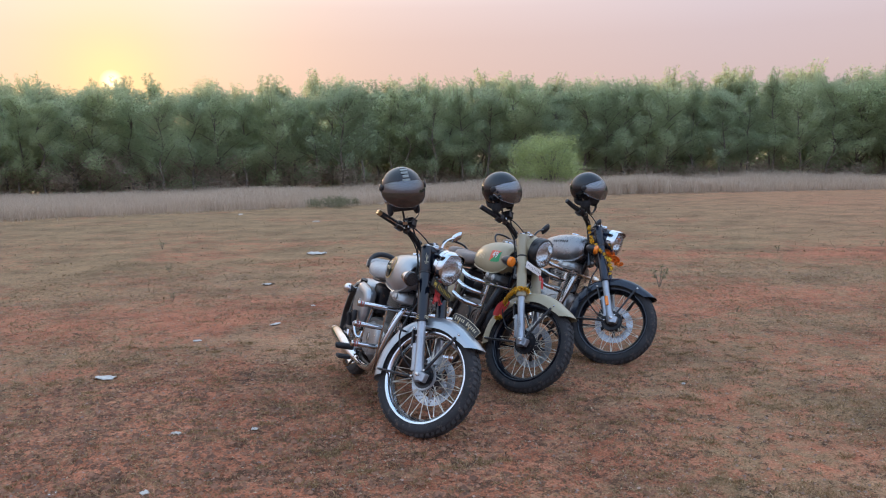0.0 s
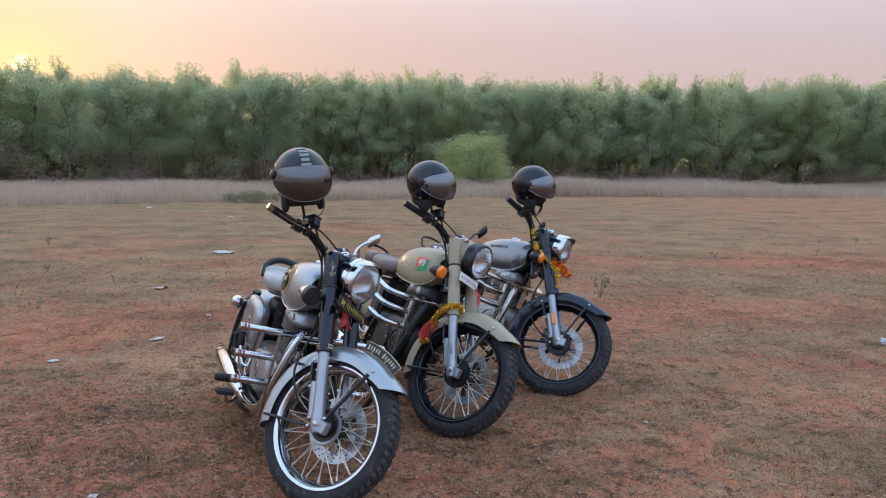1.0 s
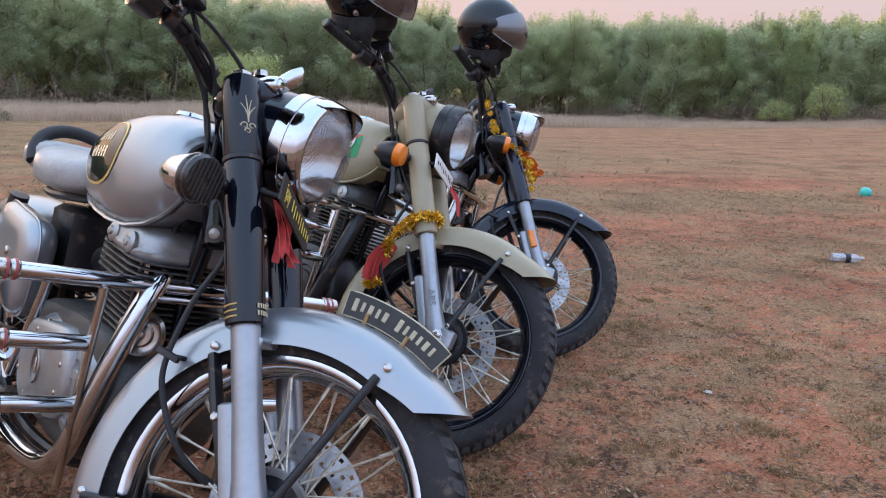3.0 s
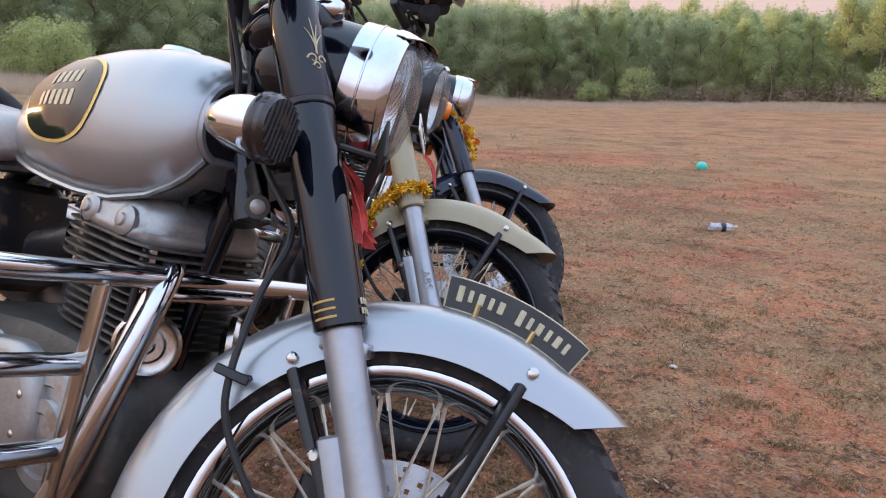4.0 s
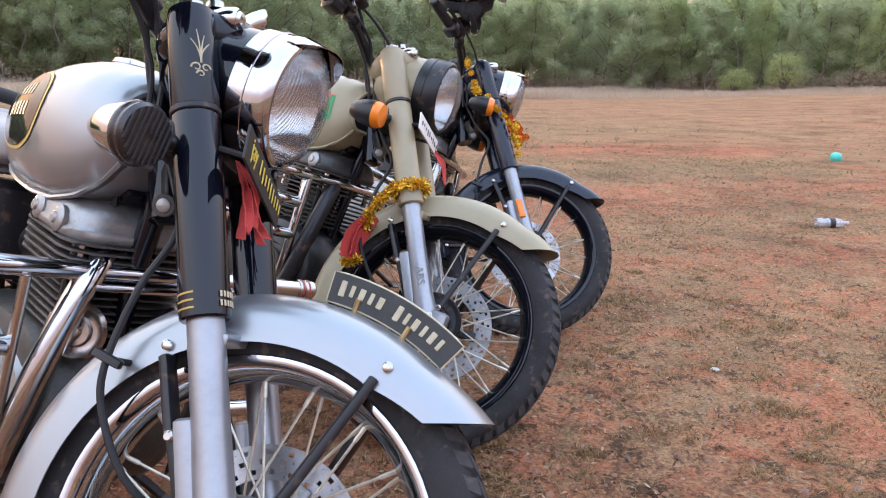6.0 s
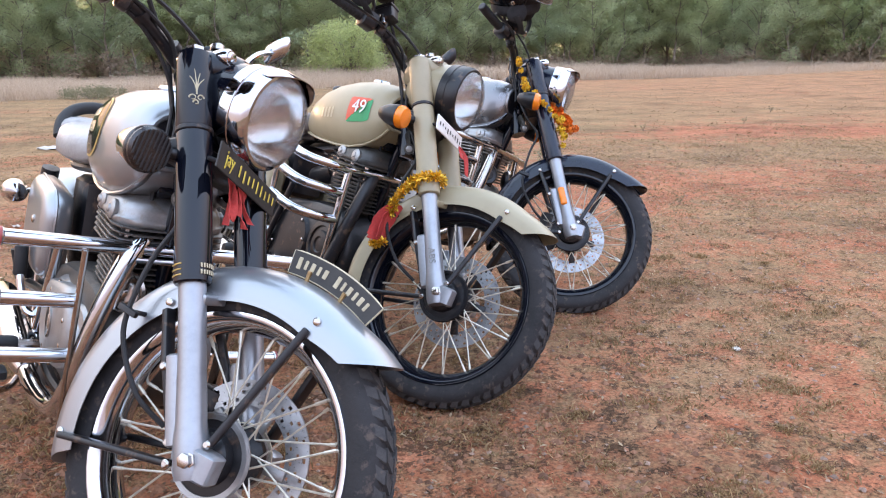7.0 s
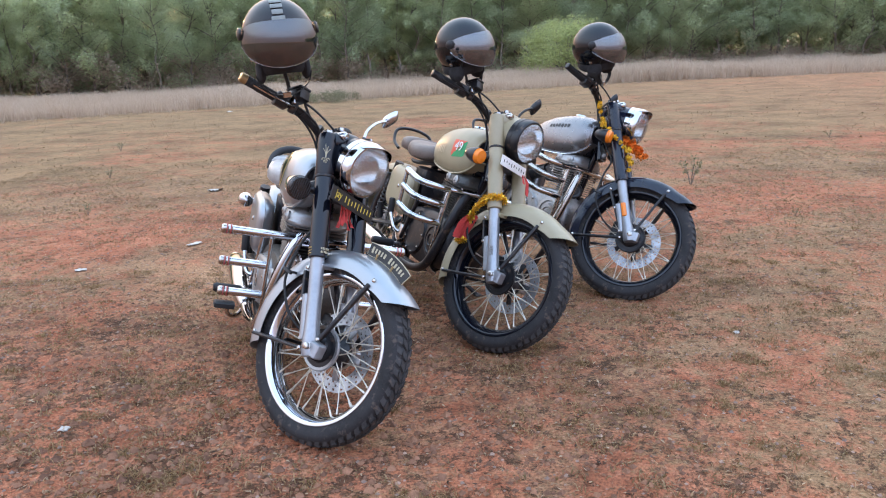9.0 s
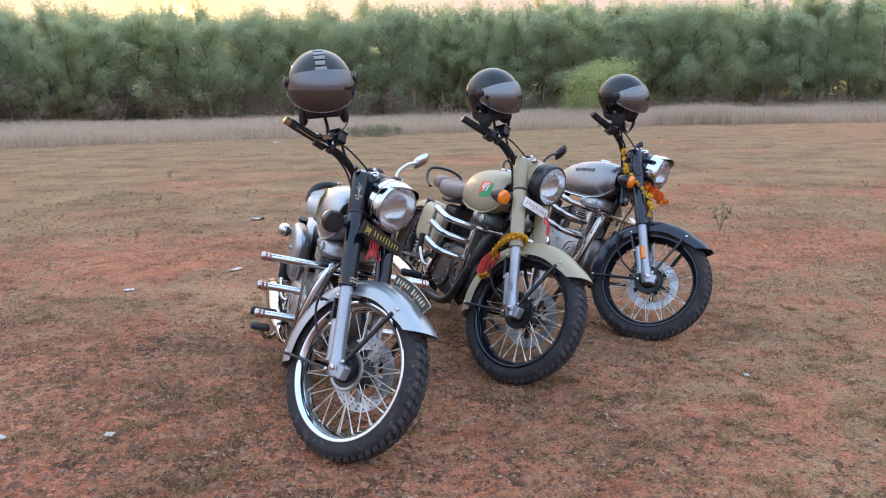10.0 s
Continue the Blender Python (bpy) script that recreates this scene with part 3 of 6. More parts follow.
tagged(part("soil_crumbs", crumbs(20000, 0.003, 0.013, 3), STONE, sharp=0), "loose red soil crumbs and gravel", "gravel", kind="stuff")


tagged(part("soil_clods", crumbs(10000, 0.005, 0.018, 8, (-2.6, 1.2, 2.2, 5.6)), CLOD, sharp=0), "trodden red soil clods round the wheels", "gravel", kind="stuff")

tagged(part("soil_lumps", crumbs(1700, 0.012, 0.030, 18, (-2.7, 0.3, 2.3, 4.9)), CLOD, sharp=0), "lumps of dry red soil kicked loose by boots", "gravel", kind="stuff")

tuft_spots = [(grng.uniform(-2.9, 2.6), 2.3 + 3.9 * grng.random(), grng.uniform(0.015, 0.060)) for _ in range(430)]


def tuft_place():
    cx, cy, r = grng.choice(tuft_spots)
    return cx + grng.gauss(0, r), cy + grng.gauss(0, r * 0.8), 0.5 + 0.9 * grng.random()


tagged(part("turf_tufts", blades(20000, tuft_place, 0.021, 0.0019, 1.9, 3, grng), CLUMPS, sharp=0), "small dark tufts left in the trodden soil", "grass", kind="stuff")


# ---- trees ----
def leaf_cloud(centres, count, size, rng, flat=0.8, soft=False):
    """Leaves round each centre: four-cornered in firm clumps, or slim three-cornered ones that thin out."""
    v, f = [], []
    for (cx, cy, cz), r in rng.choices(centres, [q[1] ** 2.3 for q in centres], k=count):
        d = Vector((rng.gauss(0, 1), rng.gauss(0, 1), rng.gauss(0, flat)))
        d = d * (r * 0.5 * min(1.0, 1.9 / d.length)) if soft else d.normalized() * r * rng.random() ** 0.62 * rng.uniform(0.75, 1.12)
        p = Vector((cx, cy, cz)) + d
        u = Vector((rng.gauss(0, 1), rng.gauss(0, 1), rng.gauss(0, 0.7))).normalized()
        w = u.cross(Vector((rng.gauss(0, 1), rng.gauss(0, 1), rng.gauss(0, 1)))).normalized()
        s = size * rng.uniform(0.6, 1.3)
        o = len(v)
        if soft:
            v += [tuple(p - u * s), tuple(p + w * s * 0.9), tuple(p + u * s)]
            f.append((o, o + 1, o + 2))
        else:
            v += [tuple(p - u * s), tuple(p + w * s * 0.5), tuple(p + u * s), tuple(p - w * s * 0.5)]
            f.append((o, o + 1, o + 2, o + 3))
    return v, f


def make_tree(seed, height, spread, leaves, size, bare=0.2, leaf=LEAVES):
    """A slender plantation tree: bent trunk, limbs, and tufts of leaf at their ends."""
    rng = random.Random(seed)
    trunk_line = [Vector((0, 0, -0.1))]
    for k in range(1, 7):
        trunk_line.append(Vector((rng.gauss(0, 0.10) * k * 0.5, rng.gauss(0, 0.10) * k * 0.5, height * 0.93 * k / 6)))
    pts = smooth_line(trunk_line, 3)
    geos = [tube(pts, [0.012 * height * (1 - 0.85 * i / (len(pts) - 1)) for i in range(len(pts))], 6)]
    tufts = [((pts[-1].x + rng.gauss(0, 0.14 * spread), pts[-1].y + rng.gauss(0, 0.14 * spread), height * q), spread * w) for q, w in ((0.80, 0.34), (0.86, 0.28), (0.90, 0.24), (0.94, 0.18), (0.975, 0.12))]
    for k in range(19):
        t = bare + (0.95 - bare) * (k + rng.random()) / 19
        base = pts[int(t * (len(pts) - 1))]
        a = k * 2.4 + rng.uniform(-0.4, 0.4)
        ln = spread * (1.05 - 0.58 * max(0, t - 0.35) / 0.65) * rng.uniform(0.55, 1.1)
        end = base + Vector((math.cos(a) * ln, math.sin(a) * ln, ln * rng.uniform(0.35, 0.9)))
        geos.append(tube([base, base.lerp(end, 0.5) + Vector((0, 0, 0.08 * ln)), end], [0.035, 0.022, 0.008], 5))
        tufts.append((tuple(end), spread * rng.uniform(0.16, 0.30)))
        for q in (0.45, 0.7, 0.88):
            p = base.lerp(end, q) + Vector((rng.gauss(0, 0.12), rng.gauss(0, 0.12), rng.gauss(0, 0.12))) * spread
            tufts.append((tuple(p), spread * rng.uniform(0.18, 0.36)))
    # thin leaders that stand out of the crown
    for k in range(6):
        a, q = k * 2.4, spread * rng.uniform(0.15, 0.55)
        base = pts[int(0.74 * (len(pts) - 1))]
        end = Vector((pts[-1].x + math.cos(a) * q, pts[-1].y + math.sin(a) * q, height * rng.uniform(0.93, 1.05) - 0.30 * q))
        geos.append(tube([base, base.lerp(end, 0.5) + Vector((0, 0, -0.1)), end], [0.022, 0.014, 0.005], 4))
        tufts += [(tuple(base.lerp(end, w) + Vector((rng.gauss(0, 0.07), rng.gauss(0, 0.07), 0))), spread * (0.19 - 0.10 * (w - 0.55) / 0.45)) for w in (0.55, 0.7, 0.82, 0.92, 1.0)]
    root = new("tree")
    part("trunk", join(*geos), BARK, root)
    part("crown", leaf_cloud(tufts, leaves, size, rng, 1.05, True), leaf, root, sharp=0)
    return root


trng = random.Random(11)
kinds = [make_tree(20 + k, hgt, spr, 12000, 0.060, bare) for k, (hgt, spr, bare) in enumerate(((7.2, 1.55, 0.14), (6.6, 1.75, 0.10), (7.8, 1.45, 0.20), (6.2, 1.6, 0.08), (7.0, 1.35, 0.26)))]
kinds += [make_tree(40 + k, hgt, spr, 12000, 0.060, bare, PALELEAVES) for k, (hgt, spr, bare) in enumerate(((7.0, 1.6, 0.12), (6.5, 1.5, 0.10), (7.2, 1.5, 0.18)))]
tall_of = (7.2, 6.6, 7.8, 6.2, 7.0, 7.0, 6.5, 7.2)
used = set()
for row in range(3):
    az = -44.0 + row * 0.7
    while az < 76:
        r = edge_of_wood(az) + 1.5 + 3.6 * row + trng.uniform(-0.9, 0.9)
        x, y = polar(az, r)
        pale = trng.random() < ease(32, 50, az) * 0.85
        k = 5 + trng.randrange(3) if pale else trng.randrange(5)
        grow = (r * 0.104 + 1.25 - land(x, y)) / tall_of[k] * trng.uniform(0.88, 1.05) * (1.0 + 0.03 * row) * (1 + 0.10 * math.exp(-((az + 2) / 19) ** 2))
        if 58.5 < az < 75:
            grow *= 1.20
        m = Matrix.Translation((x, y, land(x, y))) @ Matrix.Rotation(trng.uniform(0, 6.28), 4, "Z")
        if k in used:
            tr = copy_thing(kinds[k], m)
        else:
            used.add(k)
            tr = kinds[k]
            tr.matrix_basis = m
        tr.scale = (grow * trng.uniform(0.92, 1.15),) * 2 + (grow,)
        tagged(tr, "slender yellow-green tree in the wood edge" if pale else "slender green plantation tree in the wood edge", "tree", "wood along the field")
        az += math.degrees(1.75 / r) * trng.uniform(0.75, 1.25)


def woods_behind():
    """Foliage deeper in the wood, too dense to tell apart."""
    rng = random.Random(7)
    cs = []
    for _ in range(3200):
        az = rng.uniform(-46, 78)
        r = edge_of_wood(az) + rng.uniform(6, 24)
        x, y = polar(az, r)
        cs.append(((x, y, land(x, y) + 0.094 * r * rng.random() ** 1.2), rng.uniform(0.9, 1.5)))
    return leaf_cloud(cs, 400000, 0.16, rng, 0.9, True)


tagged(part("deep_wood", woods_behind(), LEAVES, sharp=0), "dense green foliage deeper in the wood", "woods", kind="stuff")


def undergrowth():
    rng = random.Random(9)
    cs = []
    for _ in range(1700):
        az = rng.uniform(-46, 78)
        r = edge_of_wood(az) + rng.uniform(-0.6, 13)
        x, y = polar(az, r)
        # Taller towards the sun, where its brown passes for haze.
        cs.append(((x, y, land(x, y) + rng.uniform(0.2, 1.1 + 1.7 * (1 - ease(-25, 2, az)))), rng.uniform(0.6, 1.1)))
    return leaf_cloud(cs, 190000, 0.10, rng, 0.8, True)


tagged(part("undergrowth", undergrowth(), UNDERLEAVES, sharp=0), "dull brown-green undergrowth at the wood edge", "undergrowth", kind="stuff")


def shrub(x, y, wide, high, leaves, size, seed, label, category="bush", leaf=None, group=""):
    rng = random.Random(seed)
    root = tagged(new("bush"), label, category, group)
    root.matrix_basis = Matrix.Translation((x, y, land(x, y)))
    stems, tufts = [], []
    big = max(high, 0.42 * wide)
    for k in range(11):
        a = k * 2.4
        q = wide / 2 * math.sqrt((k + 0.5) / 11) * 0.8
        end = Vector((math.cos(a) * q, math.sin(a) * q, high * (0.42 + 0.42 * (1 - (q / (wide / 2)) ** 2)) * rng.uniform(0.85, 1.1)))
        stems.append(tube([(0, 0, -0.05), end * 0.45 + Vector((0, 0, 0.1 * high)), end], [0.022 * high, 0.014 * high, 0.004 * high], 5))
        tufts.append((tuple(end), big * rng.uniform(0.17, 0.27)))
        tufts.append((tuple(Vector((end.x * 1.05, end.y * 1.05, end.z * 0.55))), big * rng.uniform(0.18, 0.28)))
    part("stem", join(*stems), BARK, root)
    part("foliage", leaf_cloud(tufts, leaves, size, rng), leaf or BUSHLEAVES, root, sharp=0)
    return root


bx, by = polar(7.6, 46)
shrub(bx, by, 4.6, 3.7, 16000, 0.058, 31, "rounded light green bush standing in the dry grass")
bx, by = polar(-8.6, 31.2)
shrub(bx, by, 2.6, 0.40, 3000, 0.030, 33, "low dark green shrub in the dry grass", leaf=SHRUBLEAVES)
for k, (az, r, w, h) in enumerate(((46.2, 57, 2.3, 2.8), (43.3, 58, 2.4, 1.7), (66.5, 43.5, 3.2, 2.2), (61.8, 46.5, 4.0, 2.6), (71, 41, 3, 2.4))):
    x, y = polar(az, r)
    shrub(x, y, w, h, 2600, 0.065, 50 + k, "bright green sapling at the edge of the wood", "bush", group="saplings at the wood edge")


# ---- motorcycles: x forward from the front axle, y to the rider's left, z up ----
RAKE, WHEEL_R, BASE = radians(25), 0.322, 1.37
TYRE_R = 0.328
F0 = Vector((0, 0, WHEEL_R))
UP_F = Vector((-math.sin(RAKE), 0, math.cos(RAKE)))
FW_F = Vector((math.cos(RAKE), 0, math.sin(RAKE)))


def fq(s, w, y):
    """A point of the fork: s along the steering axis from the axle, w ahead of it, y to the left."""
    return F0 + s * UP_F + w * FW_F + Vector((0, y, 0))


FM = Matrix(((FW_F.x, 0, UP_F.x, 0), (0, 1, 0, 0), (FW_F.z, 0, UP_F.z, WHEEL_R), (0, 0, 0, 1)))


def axis_up(p, d, up=(0, 0, 1)):
    z = Vector(d).normalized()
    x = Vector(up).cross(z).normalized()
    y = z.cross(x)
    return Matrix(((x.x, y.x, z.x, p[0]), (x.y, y.y, z.y, p[1]), (x.z, y.z, z.z, p[2]), (0, 0, 0, 1)))


YAXIS = Matrix.Rotation(radians(-90), 4, "X")


def at_axle(c):
    return Matrix.Translation(c) @ YAXIS


def tyre_geo(c, r=WHEEL_R, half=0.047, rows=58):
    """Tyre with a rounded carcass and raised, slanted tread blocks."""
    prof = [(0.246, -0.036), (0.262, -0.044), (0.284, -half), (0.299, -0.043), (0.309, -0.030), (0.314, -0.012), (0.315, 0), (0.314, 0.012), (0.309, 0.030), (0.299, 0.043), (0.284, half), (0.262, 0.044), (0.246, 0.036), (0.240, 0)]
    g = lathe([(a * r / WHEEL_R, b) for a, b in prof], 64, None, True)

    def crown(y, lift):
        e = y / half
        return (r - 0.007 + lift) - 0.030 * e * e * e * e - 0.004 * e * e

    v, f = [], []
    for i in range(rows):
        for lane, (y0, y1) in enumerate(((-0.044, -0.026), (-0.022, -0.003), (0.003, 0.022), (0.026, 0.044))):
            half_a = math.pi / rows * (0.60 if lane in (0, 3) else 0.64)
            shift = (0.5 if lane in (1, 3) else 0.0) * 2 * math.pi / rows
            skew = 0.062 * (1 if lane < 2 else -1)
            o = len(v)
            for lift in (-0.004, 0.0062):
                for y, sk in ((y0, 0.0), (y1, skew)):
                    for sg in (-1, 1):
                        a = 2 * math.pi * i / rows + shift + sg * half_a + sk
                        q = crown(y, lift)
                        v.append((q * math.cos(a), q * math.sin(a), y))
            f += [(o + 4, o + 5, o + 7, o + 6), (o, o + 1, o + 5, o + 4), (o + 1, o + 3, o + 7, o + 5), (o + 3, o + 2, o + 6, o + 7), (o + 2, o, o + 4, o + 6)]
    return moved(g, at_axle(c)), moved((v, f), at_axle(c))


def disc_geo(r0, r1, y, holes=True, thick=0.004, n=96):
    """Brake disc with drilled rows."""
    rad = [r0 + (r1 - r0) * k / 7 for k in range(8)]
    v, f = [], []
    for side in (0, 1):
        for q in rad:
            v += [(q * math.cos(2 * math.pi * j / n), q * math.sin(2 * math.pi * j / n), y + (side - 0.5) * thick) for j in range(n)]
    half = 8 * n
    gone = set()
    if holes:
        for j in range(n):
            for k, ph in ((1, 0), (3, 2), (5, 1)):
                if (j + ph) % 4 == 0:
                    gone.add((k, j))
    for k in range(7):
        for j in range(n):
            a, b, c, d = k * n + j, k * n + (j + 1) % n, (k + 1) * n + (j + 1) % n, (k + 1) * n + j
            if (k, j) in gone:
                for s, e in ((a, b), (b, c), (c, d), (d, a)):
                    f.append((s, e, e + half, s + half))
            else:
                f += [(a, b, c, d), (d + half, c + half, b + half, a + half)]
    for k in (0, 7):
        f += [(k * n + j, k * n + (j + 1) % n, half + k * n + (j + 1) % n, half + k * n + j) for j in range(n)]
    return v, f


RIM_PROF = [(0.247, -0.0425), (0.252, -0.0455), (0.259, -0.0450), (0.262, -0.0405), (0.258, -0.035), (0.246, -0.030), (0.233, -0.016), (0.230, 0), (0.233, 0.016), (0.246, 0.030), (0.258, 0.035), (0.262, 0.0405), (0.259, 0.0450), (0.252, 0.0455), (0.247, 0.0425), (0.240, 0.034), (0.228, 0.018), (0.224, 0), (0.228, -0.018), (0.240, -0.034)]


def spoke_meshes():
    out = []
    for side in (-1, 1):
        for lead in (-1, 1):
            a0, a1 = 0.0, radians(34) * lead
            p0 = Vector((0.047 * math.cos(a0), side * 0.030, 0.047 * math.sin(a0)))
            p1 = Vector((0.227 * math.cos(a1), side * 0.010, 0.227 * math.sin(a1)))
            q = p1.lerp(p0, 0.12)
            out.append(mesh_of("spoke", join(rod(p0, p1, 0.0021, 5), tube([q, p1], 0.0034, 6)), STEEL, 0))
    return out


SPOKES = spoke_meshes()


def wheel(name, parent, c, rim_mat, hub_mat, disc_mats, m=None, tyre_r=TYRE_R, label="", disc_y=0.058):
    w = part(name, lathe(RIM_PROF, 72, at_axle(c), True), rim_mat, parent, label, m)
    carcass, blocks = tyre_geo(c, tyre_r)
    part("tyre", carcass, TYREDARK, w, "black tyre with worn, dusty tread blocks")
    tagged(part("tyre_tread", blocks, RUBBER, w), kind="stuff")
    hub = [(0.012, -0.075), (0.030, -0.072), (0.032, -0.050), (0.072, -0.046), (0.076, -0.040), (0.070, -0.034), (0.050, -0.030), (0.036, -0.010), (0.036, 0.010), (0.052, 0.026), (0.060, 0.034), (0.060, 0.046), (0.020, 0.060)]
    h = part("hub", lathe(hub, 36, at_axle(c)), hub_mat, w)
    part("hub_ring", lathe([(0.066, -0.049), (0.076, -0.050), (0.079, -0.044), (0.076, -0.036), (0.066, -0.040)], 40, at_axle(c), True), disc_mats[1], w)
    part("hub_cap", lathe([(0.026, -0.078), (0.046, -0.066), (0.050, -0.050), (0.001, -0.050)], 24, at_axle(c)), SATIN, w)
    if disc_mats[0]:
        part("brake_disc", moved(disc_geo(0.094, 0.142, disc_y), at_axle(c)), disc_mats[0], w, "drilled steel brake disc", sharp=20)
        arms = [rbox(0.060, 0.024, 0.006, 0.003, at_axle(c) @ Matrix.Rotation(2 * math.pi * k / 5, 4, "Z") @ Matrix.Translation((0.072, 0, disc_y - 0.006))) for k in range(5)]
        part("disc_carrier", join(lathe([(0.035, disc_y - 0.008), (0.060, disc_y - 0.010), (0.060, disc_y - 0.004), (0.035, disc_y - 0.002)], 30, at_axle(c), True), *arms), disc_mats[1] if disc_mats[2] else SATIN, w)
        part("sensor_ring", lathe([(0.050, disc_y + 0.004), (0.062, disc_y + 0.004), (0.062, disc_y + 0.008), (0.050, disc_y + 0.008)], 40, at_axle(c), True), STEEL, w)
    for k in range(36):
        part("spoke", SPOKES[k % 4], None, w, "", Matrix.Translation(c) @ Matrix.Rotation(2 * math.pi * k / 36, 4, "Y"))
    return w


def fender_geo(c, a0, a1, r_crown, r_edge, half, plane, n=44, thick=0.0022, flare=0.0, side=None, cut=0):
    """A rolled mudguard: an arched section carried round the wheel; plane gives the two axes of the wheel's plane.
    side is the angle at which its lower edges end in front, so that the lip is cut straight across."""
    ex, ez = plane
    side = a0 if side is None else side
    tip = Vector((math.cos(radians(a0)), math.sin(radians(a0)))) * (r_crown + flare)
    low = Vector((math.cos(radians(side)), math.sin(radians(side)))) * (r_edge + flare)

    def lip(q):
        """Angle at which the straight cut meets the radius q."""
        d = tip - low
        aa, bb, cc = d.dot(d), 2 * low.dot(d), low.dot(low) - q * q
        s = (-bb + math.sqrt(max(0.0, bb * bb - 4 * aa * cc))) / (2 * aa)
        p = low + d * min(max(s, 0.0), 1.0)
        return math.degrees(math.atan2(p.y, p.x))

    rings = []
    for i in range(n + 1):
        t = i / n
        end = max(0.0, 1 - t * 9)
        sec = []
        for off in (0.0, -thick):
            for k in range(13) if off == 0.0 else range(12, -1, -1):
                b = radians(180 * k / 12)
                y = -math.cos(b) * (half + off)
                q = r_edge + (r_crown + off - r_edge) * math.sin(b) ** 0.62
                first = lip(q + flare)
                a = radians(first + (a1 - cut * (1 - math.sin(b)) - first) * t)
                sec.append(Vector(c) + (ex * math.cos(a) + ez * math.sin(a)) * (q + flare * end) + Vector((0, y, 0)))
        rings.append(sec)
    return loft(rings)


def fender_pt(c, plane, a, r, y):
    return Vector(c) + (plane[0] * math.cos(radians(a)) + plane[1] * math.sin(radians(a))) * r + Vector((0, y, 0))


TANK = [(-0.356, 0.092, 0.800, 0.912), (-0.366, 0.103, 0.776, 0.924), (-0.385, 0.114, 0.752, 0.938), (-0.43, 0.132, 0.722, 0.951), (-0.50, 0.143, 0.706, 0.958), (-0.58, 0.145, 0.708, 0.955), (-0.66, 0.138, 0.718, 0.945), (-0.74, 0.122, 0.732, 0.925), (-0.81, 0.098, 0.748, 0.897), (-0.86, 0.072, 0.762, 0.868), (-0.885, 0.040, 0.785, 0.840)]


def tank_pt(x, a, off=0.0):
    for (x0, *p), (x1, *q) in zip(TANK, TANK[1:]):
        if x1 <= x <= x0:
            t = (x - x0) / (x1 - x0)
            hw, zb, zt = (u + (w - u) * t for u, w in zip(p, q))
            break
    c, s = math.cos(a), math.sin(a)
    zc, hz = (zb + zt) / 2 - 0.015, (zt - zb) / 2
    y = (hw + off) * math.copysign(abs(c) ** 0.72, c)
    drop = max(s, -0.78)
    z = zc + (hz + off) * (math.copysign(abs(drop) ** 0.85, drop)) + (0.015 if s > 0 else 0.0) * abs(s)
    return Vector((x, y, z))


def tank_geo():
    xs = [p.x for p in smooth_line([(t[0], 0, 0) for t in TANK], 3)]
    xs = [min(max(x, -0.885), -0.356) for x in xs]
    return loft([[tank_pt(x, 2 * math.pi * j / 32) for j in range(32)] for x in xs])


def decal(xc, ac, rx, ra, off=0.0015, n=32, power=2.0, k=6):
    """A patch laid on the tank; ac is the angle round the tank (180 is the right flank)."""
    v, f = [tank_pt(xc, radians(ac), off)], []
    for i in range(1, k + 1):
        for j in range(n):
            t = 2 * math.pi * j / n
            c, s = math.cos(t), math.sin(t)
            q = (abs(c) ** power + abs(s) ** power) ** (-1 / power) * i / k
            v.append(tank_pt(xc + rx * q * c, radians(ac + ra * q * s), off))
    f += [(0, 1 + j, 1 + (j + 1) % n) for j in range(n)]
    for i in range(k - 1):
        a, b = 1 + i * n, 1 + (i + 1) * n
        f += [(a + j, a + (j + 1) % n, b + (j + 1) % n, b + j) for j in range(n)]
    return [tuple(q) for q in v], f


def seat_geo(stations, n=20):
    rings = []
    for x, hw, zb, zt in stations:
        ring = []
        for j in range(n):
            a = 2 * math.pi * j / n
            c, s = math.cos(a), math.sin(a)
            ring.append((x, hw * math.copysign(abs(c) ** 0.6, c), (zb + zt) / 2 + (zt - zb) / 2 * math.copysign(abs(s) ** (0.8 if s > 0 else 0.4), s)))
        rings.append(ring)
    return loft(rings)


